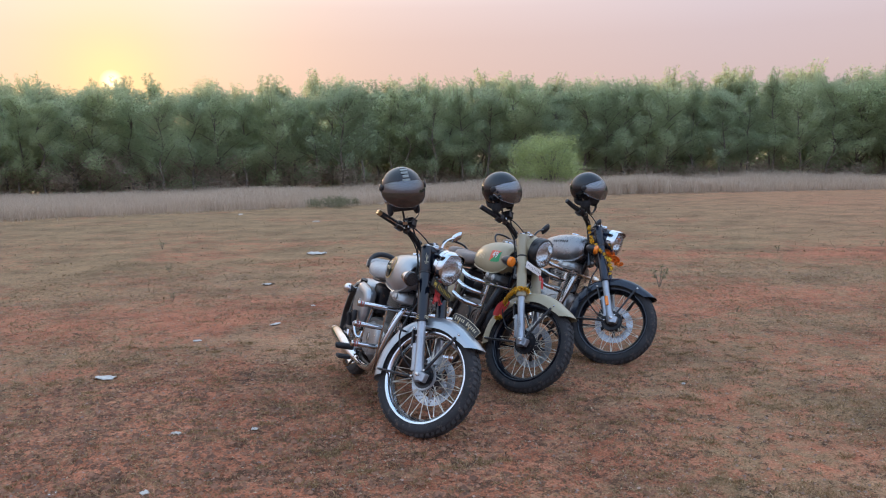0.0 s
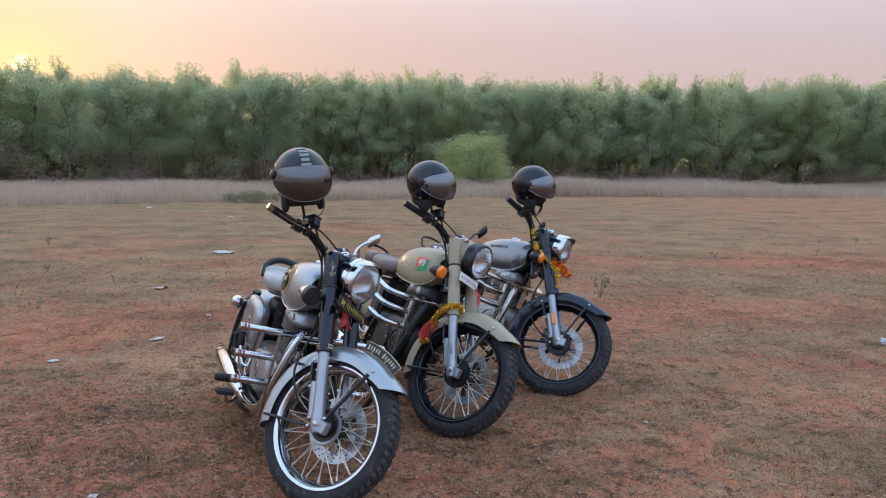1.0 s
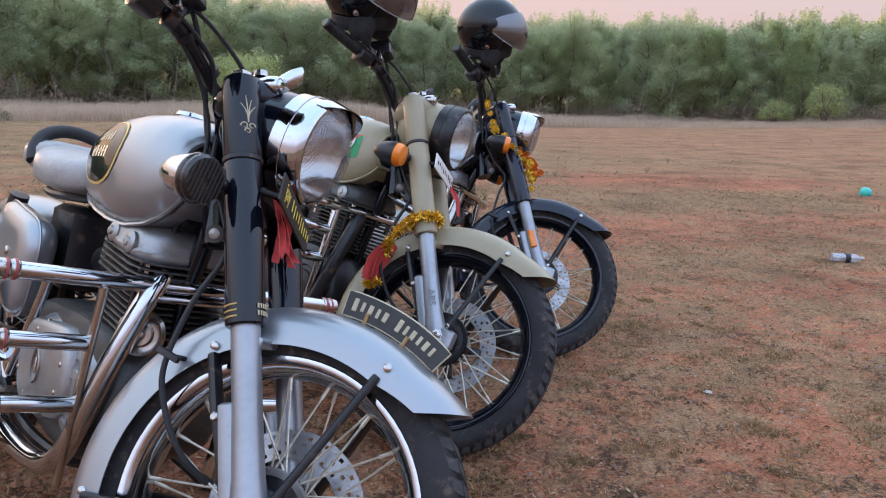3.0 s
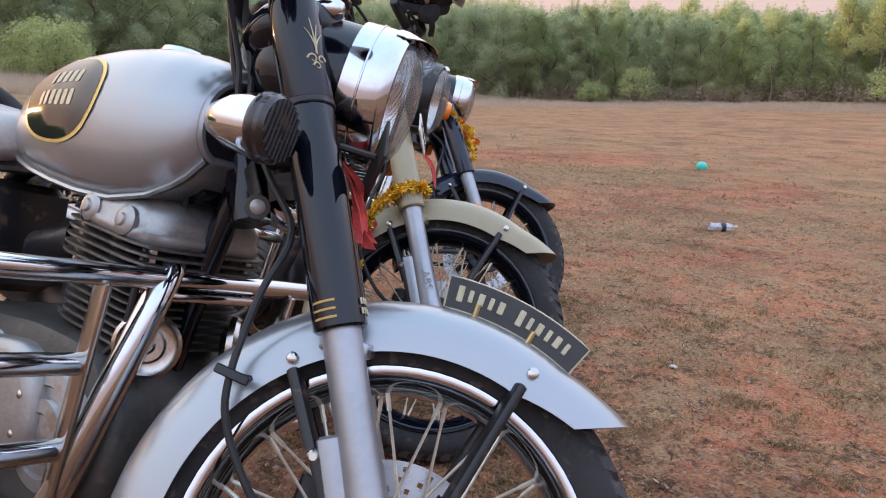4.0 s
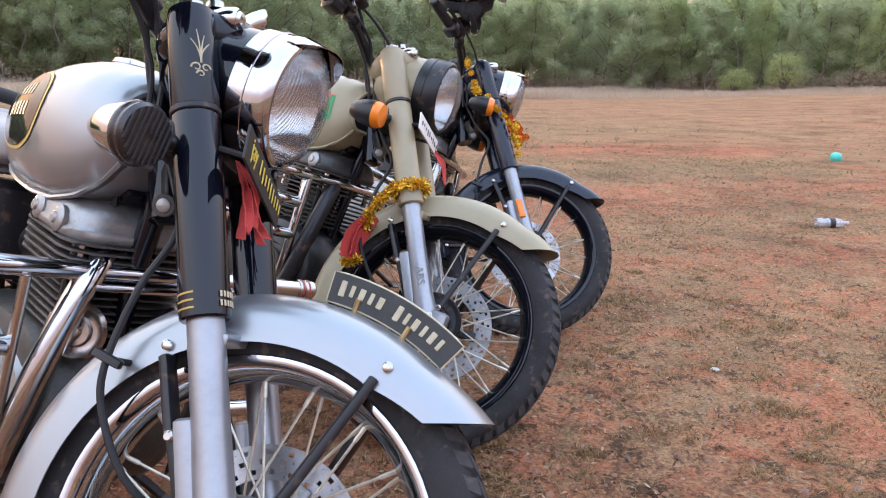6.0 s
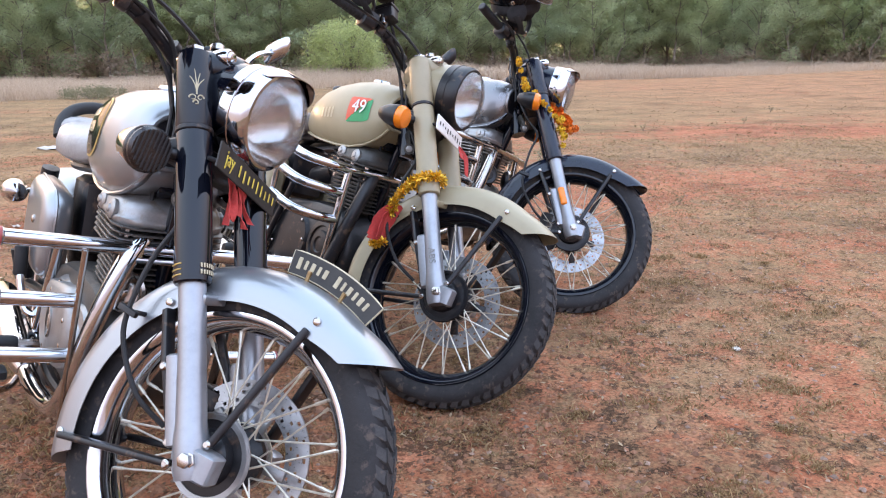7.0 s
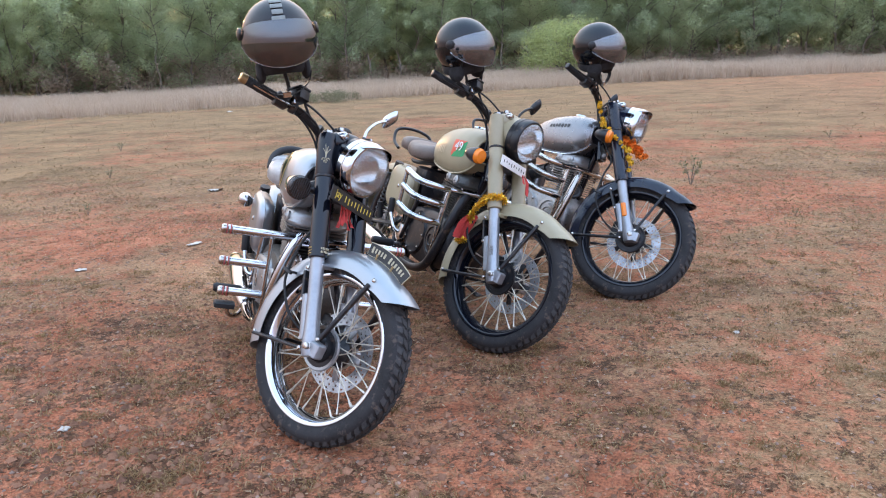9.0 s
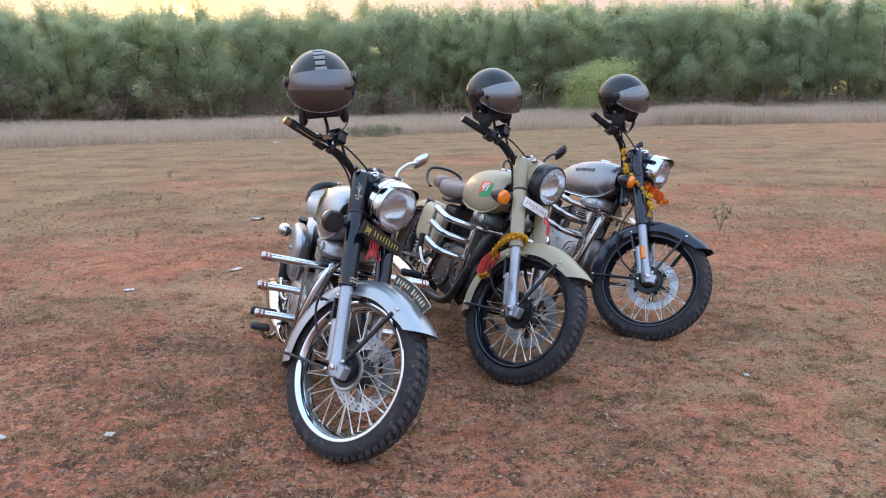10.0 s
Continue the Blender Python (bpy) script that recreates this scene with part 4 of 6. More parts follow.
def bike(cfg, x, y, heading, lean, steer, label, sink, pitch):
    """One motorcycle on its side stand, its bars turned to the left."""
    root = tagged(new("motorcycle"), label, "motorcycle", "motorcycles parked in a row")
    root.matrix_basis = Matrix.Translation((x, y, -sink)) @ Matrix.Rotation(radians(heading), 4, "Z") @ Matrix.Rotation(radians(-lean), 4, "X") @ Matrix.Rotation(radians(pitch), 4, "Y")
    q0 = F0 - 0.05 * FW_F
    S = Matrix.Translation(q0) @ Matrix.Rotation(radians(steer), 4, UP_F) @ Matrix.Translation(-q0)
    paint, cover, fend = cfg["paint"], cfg["cover"], cfg["fender"]
    plane = (FW_F, UP_F)

    # front wheel, mudguard and stays
    wheel("front_wheel", root, F0, cfg["rim"], cfg["hub"], cfg["disc"], S, label=cfg["rim_label"])
    fg = part("front_mudguard", fender_geo(F0, 19.6, 178, 0.349, 0.274, 0.073, plane, flare=0.021, side=27.4, cut=5), fend, root, cfg["fender_label"], S)
    for sd in (-1, 1):
        part("mudguard_bracket", bar_between(fq(0.285, 0.01, sd * 0.045), fq(0.28, 0.0, sd * 0.100), 0.06, 0.02), fend, root, "", S)
    for sd in (-1, 1):
        for a, r in ((43, 0.309), (103, 0.288), (167, 0.305)):
            p = fender_pt(F0, plane, a, r, sd * (0.0705 if a == 103 else 0.0665))
            part("bolt", lathe([(0.004, -0.004), (0.0075, 0.0), (0.0075, 0.004), (0.004, 0.0065)], 10, axis(p + Vector((0, sd * 0.003, 0)), (0, sd, 0.1))), DULLCHROME, fg)
        part("front_stay", bar_between(fq(0.02, 0.035, sd * 0.098), fender_pt(F0, plane, 44, 0.288, sd * 0.070), 0.024, 0.014), SATIN, root, "", S)
        part("middle_stay", join(bar_between(fq(0.16, -0.052, sd * 0.096), fender_pt(F0, plane, 103.5, 0.274, sd * 0.078), 0.022, 0.015), bar_between(fq(0.03, -0.040, sd * 0.096), fq(0.17, -0.052, sd * 0.096), 0.022, 0.015)), SATIN, root, "", S)
        part("rear_stay", bar_between(fq(-0.005, -0.045, sd * 0.098), fender_pt(F0, plane, 168, 0.297, sd * 0.076), 0.025, 0.012), SATIN, root, "", S)
        for s_, w_ in ((0.02, 0.035), (0.16, -0.052), (0.03, -0.042), (-0.005, -0.045)):
            part("stay_bolt", lathe([(0.008, 0), (0.008, 0.007), (0.005, 0.010)], 8, axis(fq(s_, w_, sd * 0.102), (0, sd, 0))), DULLCHROME, root, "", S)

        # fork legs
        leg = [(0.027, -0.035), (0.030, -0.02), (0.030, 0.03), (0.0265, 0.06), (0.0255, 0.12), (0.0245, 0.16), (0.0245, 0.335)]
        lower = part("fork_slider", join(lathe(leg, 20, FM @ Matrix.Translation((0, sd * 0.100, 0))), rbox(0.030, 0.026, 0.16, 0.008, FM @ Matrix.Translation((-0.032, sd * 0.100, 0.10)))), FORKSILVER, root, "satin silver fork slider", S)
        part("axle_clamp", join(rbox(0.064, 0.044, 0.052, 0.010, FM @ Matrix.Translation((0.020, sd * 0.100, -0.012)) @ Matrix.Rotation(0.5, 4, "Y"))), FORKSILVER, lower)
        part("axle_nut", join(lathe([(0.015, 0), (0.015, 0.005), (0.0125, 0.006), (0.0125, 0.016), (0.008, 0.018)], 6, axis(fq(-0.003, 0.009, sd * 0.121), (0, sd, 0)))), DULLCHROME, lower)
        part("lower_fork_cover", lathe([(0.0305, 0.300), (0.0335, 0.303), (0.0335, 0.585), (0.032, 0.590)], 24, FM @ Matrix.Translation((0, sd * 0.100, 0))), cover, root, cfg["cover_label"], S)
        part("cover_ring", lathe([(0.0335, 0.588), (0.0352, 0.590), (0.0352, 0.597), (0.0335, 0.599)], 24, FM @ Matrix.Translation((0, sd * 0.100, 0)), True), SATIN, root, "", S)
        part("upper_fork_cover", lathe([(0.033, 0.596), (0.0345, 0.600), (0.0345, 0.735), (0.0320, 0.752), (0.020, 0.760)], 24, FM @ Matrix.Translation((0, sd * 0.100, 0))), cover, root, "", S)
        part("fork_cap", lathe([(0.019, 0.757), (0.019, 0.768), (0.012, 0.772)], 6, FM @ Matrix.Translation((0, sd * 0.100, 0))), DULLCHROME, root, "", S)
        if cfg["kind"] == "silver":
            for z in (0.313, 0.323, 0.333):
                for a0 in (0.95, -2.35):
                    arc = [FM @ Vector((0.0337 * math.cos(a0 + 0.08 * k - 0.12), sd * 0.100 + 0.0337 * math.sin(a0 + 0.08 * k - 0.12), z)) for k in range(12)]
                    part("gold_line", tube(arc, 0.0016, 5), GOLD, root, "thin gold line on the fork", S)
            marks = [rbox(0.0035, 0.001, 0.008, 0.0004, FM @ Matrix.Translation((0, sd * 0.100, 0.329 - 0.012 * row)) @ Matrix.Rotation(-0.55 + 0.17 * k + (1.57 if sd > 0 else -1.57), 4, "Z") @ Matrix.Translation((0, 0.0352, 0))) for row in (0, 1) for k in range(7)]
            part("fork_badge", join(*marks), CREAM, root, "small cream badge marks", S)
            vine = []
            for bend, ln, curl, base in ((0.25, 0.052, 0.0, 0.655), (-0.35, 0.044, 0.0, 0.655), (0.75, 0.034, 0.0, 0.658), (-0.8, 0.028, 0.0, 0.660), (0.35, 0.012, 0.0075, 0.648), (-0.35, 0.012, 0.007, 0.648), (0.05, 0.016, 0.006, 0.638)):
                line = []
                for j in range(13):
                    t = j / 12
                    if curl:
                        q = curl * (1 - 0.65 * t)
                        a = radians(50) + bend * 0.55 + q / 0.035 * math.cos(5.6 * t) * (1 if bend > 0 else -1)
                        h = base + q * math.sin(5.6 * t)
                    else:
                        a = radians(50) + bend * t * t * 0.5
                        h = base + ln * t
                    line.append(FM @ Vector((0.0350 * math.cos(a), sd * (0.100 + 0.0350 * math.sin(a)), h)))
                vine.append(tube(line, [0.0014 * (1.2 - 0.7 * j / 12) for j in range(13)], 5))
            part("pinstripe_scroll", join(*vine), CREAM, root, "cream hand-painted scroll", S)
    part("axle", rod(fq(-0.012, 0, -0.12), fq(-0.012, 0, 0.12), 0.009), STEEL, root, "", S)
    part("brake_caliper", join(rbox(0.055, 0.045, 0.10, 0.012, FM @ Matrix.Translation((-0.085, 0.075, 0.09)) @ Matrix.Rotation(0.5, 4, "Y")), rod(fq(0.09, -0.085, 0.05), fq(0.09, -0.085, 0.105), 0.02, 14)), SATIN, root, "", S)
    part("lower_yoke", rbox(0.075, 0.25, 0.035, 0.014, FM @ Matrix.Translation((-0.035, 0, 0.565))), SATIN, root, "", S)
    part("steering_stem", rod(fq(0.54, -0.05, 0), fq(0.74, -0.05, 0), 0.026, 14), SATIN, root, "", S)

    # head lamp and its nacelle
    hc = fq(0.692, 0.000, 0)
    hm = axis_up(hc, (1, 0, -0.05)) @ Matrix.Scale(0.94, 4)
    part("nacelle", lathe([(0.02, -0.085), (0.070, -0.065), (0.092, -0.03), (0.100, 0.02), (0.101, 0.078)], 32, hm, cap=False), cfg["nacelle"], root, cfg["nacelle_label"], S)
    part("nacelle_top", moved(ellipsoid((-0.005, 0, 0.735), 0.085, 0.108, 0.058, 24, 10), FM), cfg["nacelle"], root, "", S)
    ring = part("headlamp_ring", lathe([(0.101, 0.070), (0.107, 0.073), (0.108, 0.100), (0.1085, 0.102), (0.1085, 0.130), (0.1065, 0.139), (0.102, 0.145), (0.0965, 0.146), (0.0965, 0.138)], 48, hm, cap=False), cfg["ring"], root, cfg["ring_label"], S)
    part("reflector", lathe([(0.0975, 0.138), (0.091, 0.112), (0.075, 0.086), (0.052, 0.068), (0.030, 0.059), (0.002, 0.056)], 40, hm, cap=False), REFLECTOR, ring)
    part("bulb", lathe([(0.010, 0.055), (0.010, 0.085), (0.006, 0.096), (0.001, 0.098)], 12, hm), REFLECTOR, ring)
    lens = part("lens", lathe([(0.0963, 0.142), (0.090, 0.156), (0.071, 0.167), (0.042, 0.174), (0.001, 0.177), (0.001, 0.173), (0.042, 0.170), (0.070, 0.163), (0.088, 0.152), (0.0945, 0.141)], 44, hm, cap=False), GLASSM, ring, "fluted clear headlamp glass")
    lens.visible_shadow = False
    part("ring_bead", lathe([(0.1080, 0.0985), (0.1100, 0.0995), (0.1100, 0.1015), (0.1080, 0.1025)], 48, hm, True), cfg["ring"], ring)
    part("ring_screw", lathe([(0.004, 0), (0.004, 0.003)], 8, axis(hm @ Vector((0.105, -0.03, 0.108)), (hm.to_3x3() @ Vector((1, -0.2, 0))))), DULLCHROME, ring)
    if cfg["peak"]:
        rings = []
        for i in range(17):
            a = radians(38 + 104 * i / 16)
            out = 0.044 * math.sin(math.pi * i / 16) ** 0.8
            c, s = math.cos(a), math.sin(a)
            rings.append([hm @ Vector((r * c, r * s, h)) for r, h in ((0.1090, 0.124), (0.1105, 0.124), (0.1105, 0.136), (0.109 - 0.22 * out * s, 0.138 + out), (0.1075 - 0.22 * out * s, 0.138 + out), (0.1090, 0.136))])
        part("headlamp_peak", loft(rings), cfg["ring"], ring, "polished peak over the headlamp")
    for sd in (-1, 1):
        part("pilot_lamp", join(lathe([(0.012, -0.02), (0.017, -0.005), (0.018, 0.012), (0.0155, 0.018)], 18, axis_up(fq(0.752, 0.045, sd * 0.072), (1, 0, 0.15))), lathe([(0.0145, 0.016), (0.010, 0.023), (0.001, 0.025)], 16, axis_up(fq(0.752, 0.045, sd * 0.072), (1, 0, 0.15)))), CHROME if cfg["kind"] != "sand" else DULLCHROME, root, "", S)
    part("speedometer", join(lathe([(0.046, 0.0), (0.048, 0.010), (0.046, 0.016), (0.040, 0.017), (0.001, 0.014)], 30, FM @ Matrix.Translation((-0.030, 0, 0.786)) @ Matrix.Rotation(radians(-18), 4, "Y"))), SATIN, root, "black instrument dial", S)
    part("ignition_switch", lathe([(0.014, 0), (0.014, 0.012), (0.006, 0.014)], 14, FM @ Matrix.Translation((0.02, -0.055, 0.780))), DULLCHROME, root, "", S)

    # indicators
    for sd in (-1, 1):
        ip = fq(0.548, -0.060 if cfg["kind"] != "gun" else -0.045, sd * 0.170)
        im = axis_up(ip, (1, 0.32 * sd if cfg["kind"] == "silver" else 0, -0.05)) @ Matrix.Diagonal((*((1.1,) * 3 if cfg["kind"] == "silver" else (1.0,) * 3), 1))
        part("indicator_arm", rod(fq(0.545, -0.02, sd * 0.115), ip, 0.012, 12), SATIN, root, "", S)
        body = part("indicator", lathe([(0.004, -0.062), (0.018, -0.055), (0.030, -0.030), (0.036, 0.0), (0.037, 0.012)], 24, im), CHROME if cfg["kind"] == "silver" else SATIN, root, cfg["ind_label"], S)
        if cfg["kind"] == "silver":
            part("lens", lathe([(0.0375, 0.008), (0.0395, 0.011), (0.0395, 0.017), (0.0380, 0.019), (0.0385, 0.025), (0.0345, 0.031), (0.001, 0.034)], 28, im), SMOKELENS, body)
            part("lens_rib", join(*[rbox(0.0032, 0.068 * math.sqrt(max(0.05, 1 - (k / 4.6) ** 2)), 0.0036, 0.0012, im @ Matrix.Translation((0.0075 * k, 0, 0.0320))) for k in range(-4, 5)]), RUBBERMAT, body)
        else:
            part("lens", lathe([(0.035, 0.010), (0.036, 0.022), (0.030, 0.034), (0.001, 0.040)], 24, im), AMBER, body, "amber lens")

    # handlebar with its controls
    def side(sd):
        return smooth_line([fq(0.770, -0.070, 0), fq(0.775, -0.075, sd * 0.050), fq(0.800, -0.075, sd * 0.100), fq(0.828, -0.080, sd * 0.160), fq(0.842, -0.090, sd * 0.210), fq(0.866, -0.125, sd * 0.290), fq(0.888, -0.158, sd * 0.355)], 4)

    part("handlebar", join(tube(side(-1), 0.0125, 12), tube(side(1), 0.0125, 12)), SATIN, root, "", S)
    for sd in (-1, 1):
        a, b = fq(0.858, -0.113, sd * 0.262), fq(0.890, -0.160, sd * 0.358)
        ribs = []
        for k in range(13):
            ribs += [(0.0165, k / 13), (0.0180, (k + 0.35) / 13), (0.0180, (k + 0.65) / 13)]
        L = (b - a).length
        part("grip", lathe([(r, h * L) for r, h in ribs] + [(0.017, L)], 14, axis(a, b - a)), RUBBERMAT, root, "black rubber grip", S)
        part("bar_end", lathe([(0.017, L), (0.0175, L + 0.004), (0.0175, L + 0.022), (0.013, L + 0.026)], 14, axis(a, b - a)), BRASS if cfg["kind"] == "silver" else SATIN, root, "brass bar-end weight" if cfg["kind"] == "silver" else "", S)
        d = (b - a).normalized()
        part("switch_housing", join(rbox(0.056, 0.054, 0.052, 0.012, axis(a - d * 0.022, d)), rbox(0.018, 0.012, 0.012, 0.003, axis(a - d * 0.022 + Vector((0.028, 0, 0.004)), d))), SATIN, root, "", S)
        part("lever_perch", rbox(0.030, 0.050, 0.026, 0.008, axis(a - d * 0.062 + Vector((0.012, 0, 0)), d)), SATIN, root, "", S)
        part("lever", tube(smooth_line([a - d * 0.055 + Vector((0.030, 0, -0.002)), a - d * 0.01 + Vector((0.052, 0, -0.006)), a + d * 0.06 + Vector((0.058, 0, -0.010)), a + d * 0.112 + Vector((0.046, 0, -0.008))], 4), 0.0065, 8, flat=0.6), DULLCHROME if cfg["kind"] == "silver" else SATIN, root, "", S)
        ms = cfg["mirror"]
        st = [fq(0.845, -0.090, sd * 0.215), fq(0.905, -0.085, sd * 0.222), fq(0.955, -0.070, sd * 0.262), fq(0.985, -0.058, sd * 0.315)] if sd > 0 else [fq(0.845, -0.090, -0.215), fq(0.905, -0.085, -0.232), fq(0.96, -0.080, -0.275)]
        stem = part("mirror_stem", tube(smooth_line(st, 4), 0.0065, 8), ms if sd > 0 else SATIN, root, "", S)
        tip = st[-1]
        if sd > 0:
            # the shell lies along a rising line and faces the rider
            lie = Vector((0.48, -0.10, 0.87) if cfg["kind"] == "silver" else (0.28, -0.06, 0.96)).normalized()
            back = Vector((-0.35, 0.93, 0.1))
            back = (back - lie * back.dot(lie)).normalized()
            wide = back.cross(lie)
            turned = (root.matrix_basis @ S).to_3x3().inverted() @ Matrix(((lie.x, wide.x, back.x), (lie.y, wide.y, back.y), (lie.z, wide.z, back.z)))
            mm = Matrix.Translation(tip + UP_F * 0.018 + Vector((0.0, 0.02, 0))) @ turned.to_4x4()
            rr = []
            for h, q in ((0.0, 0.90), (-0.010, 1.0), (-0.020, 0.85), (-0.027, 0.45)):
                rr.append([mm @ Vector((q * 0.045 * math.copysign(abs(math.cos(t)) ** 1.35, math.cos(t)), q * 0.027 * math.copysign(abs(math.sin(t)) ** 1.25, math.sin(t)) + 0.012 * math.cos(t), h)) for t in (2 * math.pi * j / 24 for j in range(24))])
            part("mirror_shell", loft(rr), ms, stem)
            part("mirror_glass", moved(lathe([(0.001, 0.001), (0.8, 0.001), (0.8, -0.006)], 24), mm @ Matrix.Diagonal((0.034, 0.018, 1, 1))), CHROME, stem)
        else:
            part("mirror_shell", moved(ellipsoid((0, 0, 0), 0.048, 0.014, 0.032, 16, 8), Matrix.Translation(tip + UP_F * 0.02)), SATIN, stem)
    mc = fq(0.872, -0.060, -0.205)
    part("brake_reservoir", join(rbox(0.052, 0.068, 0.042, 0.009, axis(mc, UP_F)), rbox(0.056, 0.072, 0.009, 0.004, axis(mc + UP_F * 0.024, UP_F))), SATIN, root, "", S)
    part("brake_hose", tube(smooth_line([mc + Vector((0, 0.03, 0)), fq(0.835, -0.060, -0.150), fq(0.790, -0.085, -0.070), fq(0.68, -0.095, -0.035), fq(0.54, -0.070, -0.030), fq(0.44, -0.045, -0.072), fq(0.36, -0.093, -0.092), fq(0.268, -0.138, -0.097), fq(0.206, -0.148, -0.092), fq(0.12, -0.128, -0.080), fq(0.06, -0.09, -0.05)], 5), 0.0050, 8), RUBBERMAT, root, "", S)
    part("hose_clip", join(rbox(0.044, 0.012, 0.012, 0.003, FM @ Matrix.Translation((-0.134, -0.100, 0.270)) @ Matrix.Rotation(0.6, 4, "Y")), rod(fq(0.27, -0.138, -0.100), fq(0.262, -0.110, -0.055), 0.005, 6)), SATIN, root, "", S)
    for k, (y0, y1) in enumerate(((-0.21, -0.045), (0.21, 0.045))):
        part("control_cable", tube(smooth_line([fq(0.862, -0.055, y0), fq(0.838, -0.030, y0 * 0.72), fq(0.806, -0.012, y0 * 0.45), fq(0.776, -0.005, y1), fq(0.748, -0.010, y1 * 0.8)], 5), 0.0042, 6), RUBBERMAT, root, "", S)
    for sd in (-1, 1):
        for k, (dw, ds) in enumerate(((0.013, 0.002), (-0.004, -0.014))):
            loom = [fq(0.842 + ds, -0.090 + dw, sd * 0.212), fq(0.828 + ds, -0.080 + dw * 1.3, sd * 0.160), fq(0.800 + ds * 1.4, -0.077 + dw * 1.6, sd * 0.102), fq(0.760 + ds * 1.6, -0.082 + dw, sd * 0.062), fq(0.690, -0.085 + dw, sd * 0.045), fq(0.620, -0.100 + dw, sd * 0.042)]
            part("wiring_loom", tube(smooth_line(loom, 4), 0.0048 - 0.0006 * k, 7), RUBBERMAT, root, "", S)
        for ww in (0.158, 0.112):
            a, b = fq(0.830, -0.080, sd * (ww + 0.006)), fq(0.824, -0.080, sd * (ww - 0.006))
            part("bar_clamp", tube([a + (fq(0.80, -0.0755, sd * 0.104) - fq(0.828, -0.080, sd * 0.16)) * ((0.158 - ww) / 0.056), b + (fq(0.80, -0.0755, sd * 0.104) - fq(0.828, -0.080, sd * 0.16)) * ((0.158 - ww) / 0.056)], 0.018, 14), SATIN, root, "", S)
        part("lever_pivot", lathe([(0.009, -0.016), (0.011, -0.014), (0.011, 0.014), (0.006, 0.019)], 12, axis(fq(0.852, -0.062, sd * 0.222), UP_F)), DULLCHROME, root, "", S)
        part("mirror_boss", lathe([(0.013, -0.012), (0.015, 0.0), (0.014, 0.022), (0.008, 0.034)], 14, axis(fq(0.846, -0.090, sd * 0.215), UP_F)), SATIN, root, "", S)
    plate = part("lock_bracket", join(lathe([(0.0165, -0.003), (0.0175, -0.002), (0.0175, 0.002), (0.0165, 0.003)], 24, axis_up((-0.282, -0.034, 0.744), (0.7, -0.7, 0.0))), bar_between((-0.290, -0.030, 0.754), (-0.330, -0.020, 0.800), 0.006, 0.026)), CASE, root)
    part("steering_lock", lathe([(0.0105, 0), (0.0105, 0.002), (0.009, 0.003), (0.001, 0.003)], 18, axis_up((-0.280, -0.036, 0.744), (0.7, -0.7, 0.0))), ALLOY, plate, "round steering lock")

    # frame tubes
    tubes = [smooth_line([(-0.345, 0, 0.83), (-0.42, 0, 0.56), (-0.475, 0, 0.28)], 4), smooth_line([(-0.36, 0, 0.86), (-0.60, 0, 0.80), (-0.95, 0, 0.73), (-1.05, 0, 0.50), (-1.03, 0, 0.27)], 5)]
    part("down_tube", join(tube(tubes[0], 0.020, 12), rod(Vector((-0.325, 0, 0.72)), Vector((-0.405, 0, 0.90)), 0.030, 14), bar_between((-0.39, 0, 0.74), (-0.46, 0, 0.80), 0.09, 0.03)), BLACK, root)
    part("backbone", tube(tubes[1], 0.019, 10), SATIN, root)
    for sd in (-1, 1):
        part("cradle_tube", tube(smooth_line([(-0.475, 0, 0.29), (-0.53, sd * 0.09, 0.225), (-0.75, sd * 0.12, 0.215), (-1.0, sd * 0.11, 0.25), (-1.04, sd * 0.10, 0.36)], 4), 0.013, 8), SATIN, root)
        part("seat_rail", tube(smooth_line([(-0.83, sd * 0.04, 0.74), (-1.05, sd * 0.07, 0.725), (-1.12, sd * 0.072, 0.730)], 4), 0.011, 8), SATIN, root)
        part("swingarm", join(tube([(-1.02, sd * 0.11, 0.37), (-1.40, sd * 0.115, 0.325)], 0.019, 10, flat=0.7), rod((-1.37, sd * 0.095, 0.325), (-1.37, sd * 0.135, 0.325), 0.014, 8)), SATIN, root)
        lo, hi = Vector((-1.30, sd * 0.125, 0.355)), Vector((-1.19, sd * 0.115, 0.70))
        coil = []
        dd = hi - lo
        e1 = dd.normalized().cross(Vector((0, 1, 0)))
        for k in range(90):
            t = k / 89
            a = 2 * math.pi * 8 * t
            coil.append(lo + dd * (0.10 + 0.55 * t) + 0.030 * (math.cos(a) * e1 + math.sin(a) * Vector((0, 1, 0))))
        sh = part("shock_absorber", join(rod(lo, hi, 0.010, 8), rod(lo + dd * 0.02, lo + dd * 0.12, 0.024, 12), rod(lo + dd * 0.62, hi, 0.024, 14)), SATIN, root)
        part("spring", tube(coil, 0.0042, 6), SATIN, sh)

    # tank
    tank = part("fuel_tank", tank_geo(), paint, root, cfg["tank_label"], sharp=60)
    for sd in (-1, 1):
        edge = [tank_pt(x, radians(-48) if sd > 0 else radians(228), 0.0015) for x in [-0.358 - 0.522 * k / 30 for k in range(31)]]
        part("tank_seam", tube(edge, 0.0105, 8, flat=0.5), cfg["seam"], tank, cfg["seam_label"])
    mouth = [tank_pt(-0.3565, 2 * math.pi * j / 40) for j in range(40)]
    part("tank_lip", tube([p + Vector((0.001, 0, 0)) for p in mouth], 0.0065, 7, True), cfg["paint"], tank)
    # Near-flat black panel stands in for the shade inside the front cut-out.
    hollow = Vector((-0.356, 0, 0.845))
    part("tank_recess", loft([[hollow.lerp(p, k) + Vector((dx, 0, 0)) for p in mouth] for k, dx in ((0.93, 0.003), (0.90, 0.0015), (0.4, 0.0015))]), SATIN, tank, "black panel for the shade of the hollow tank front")
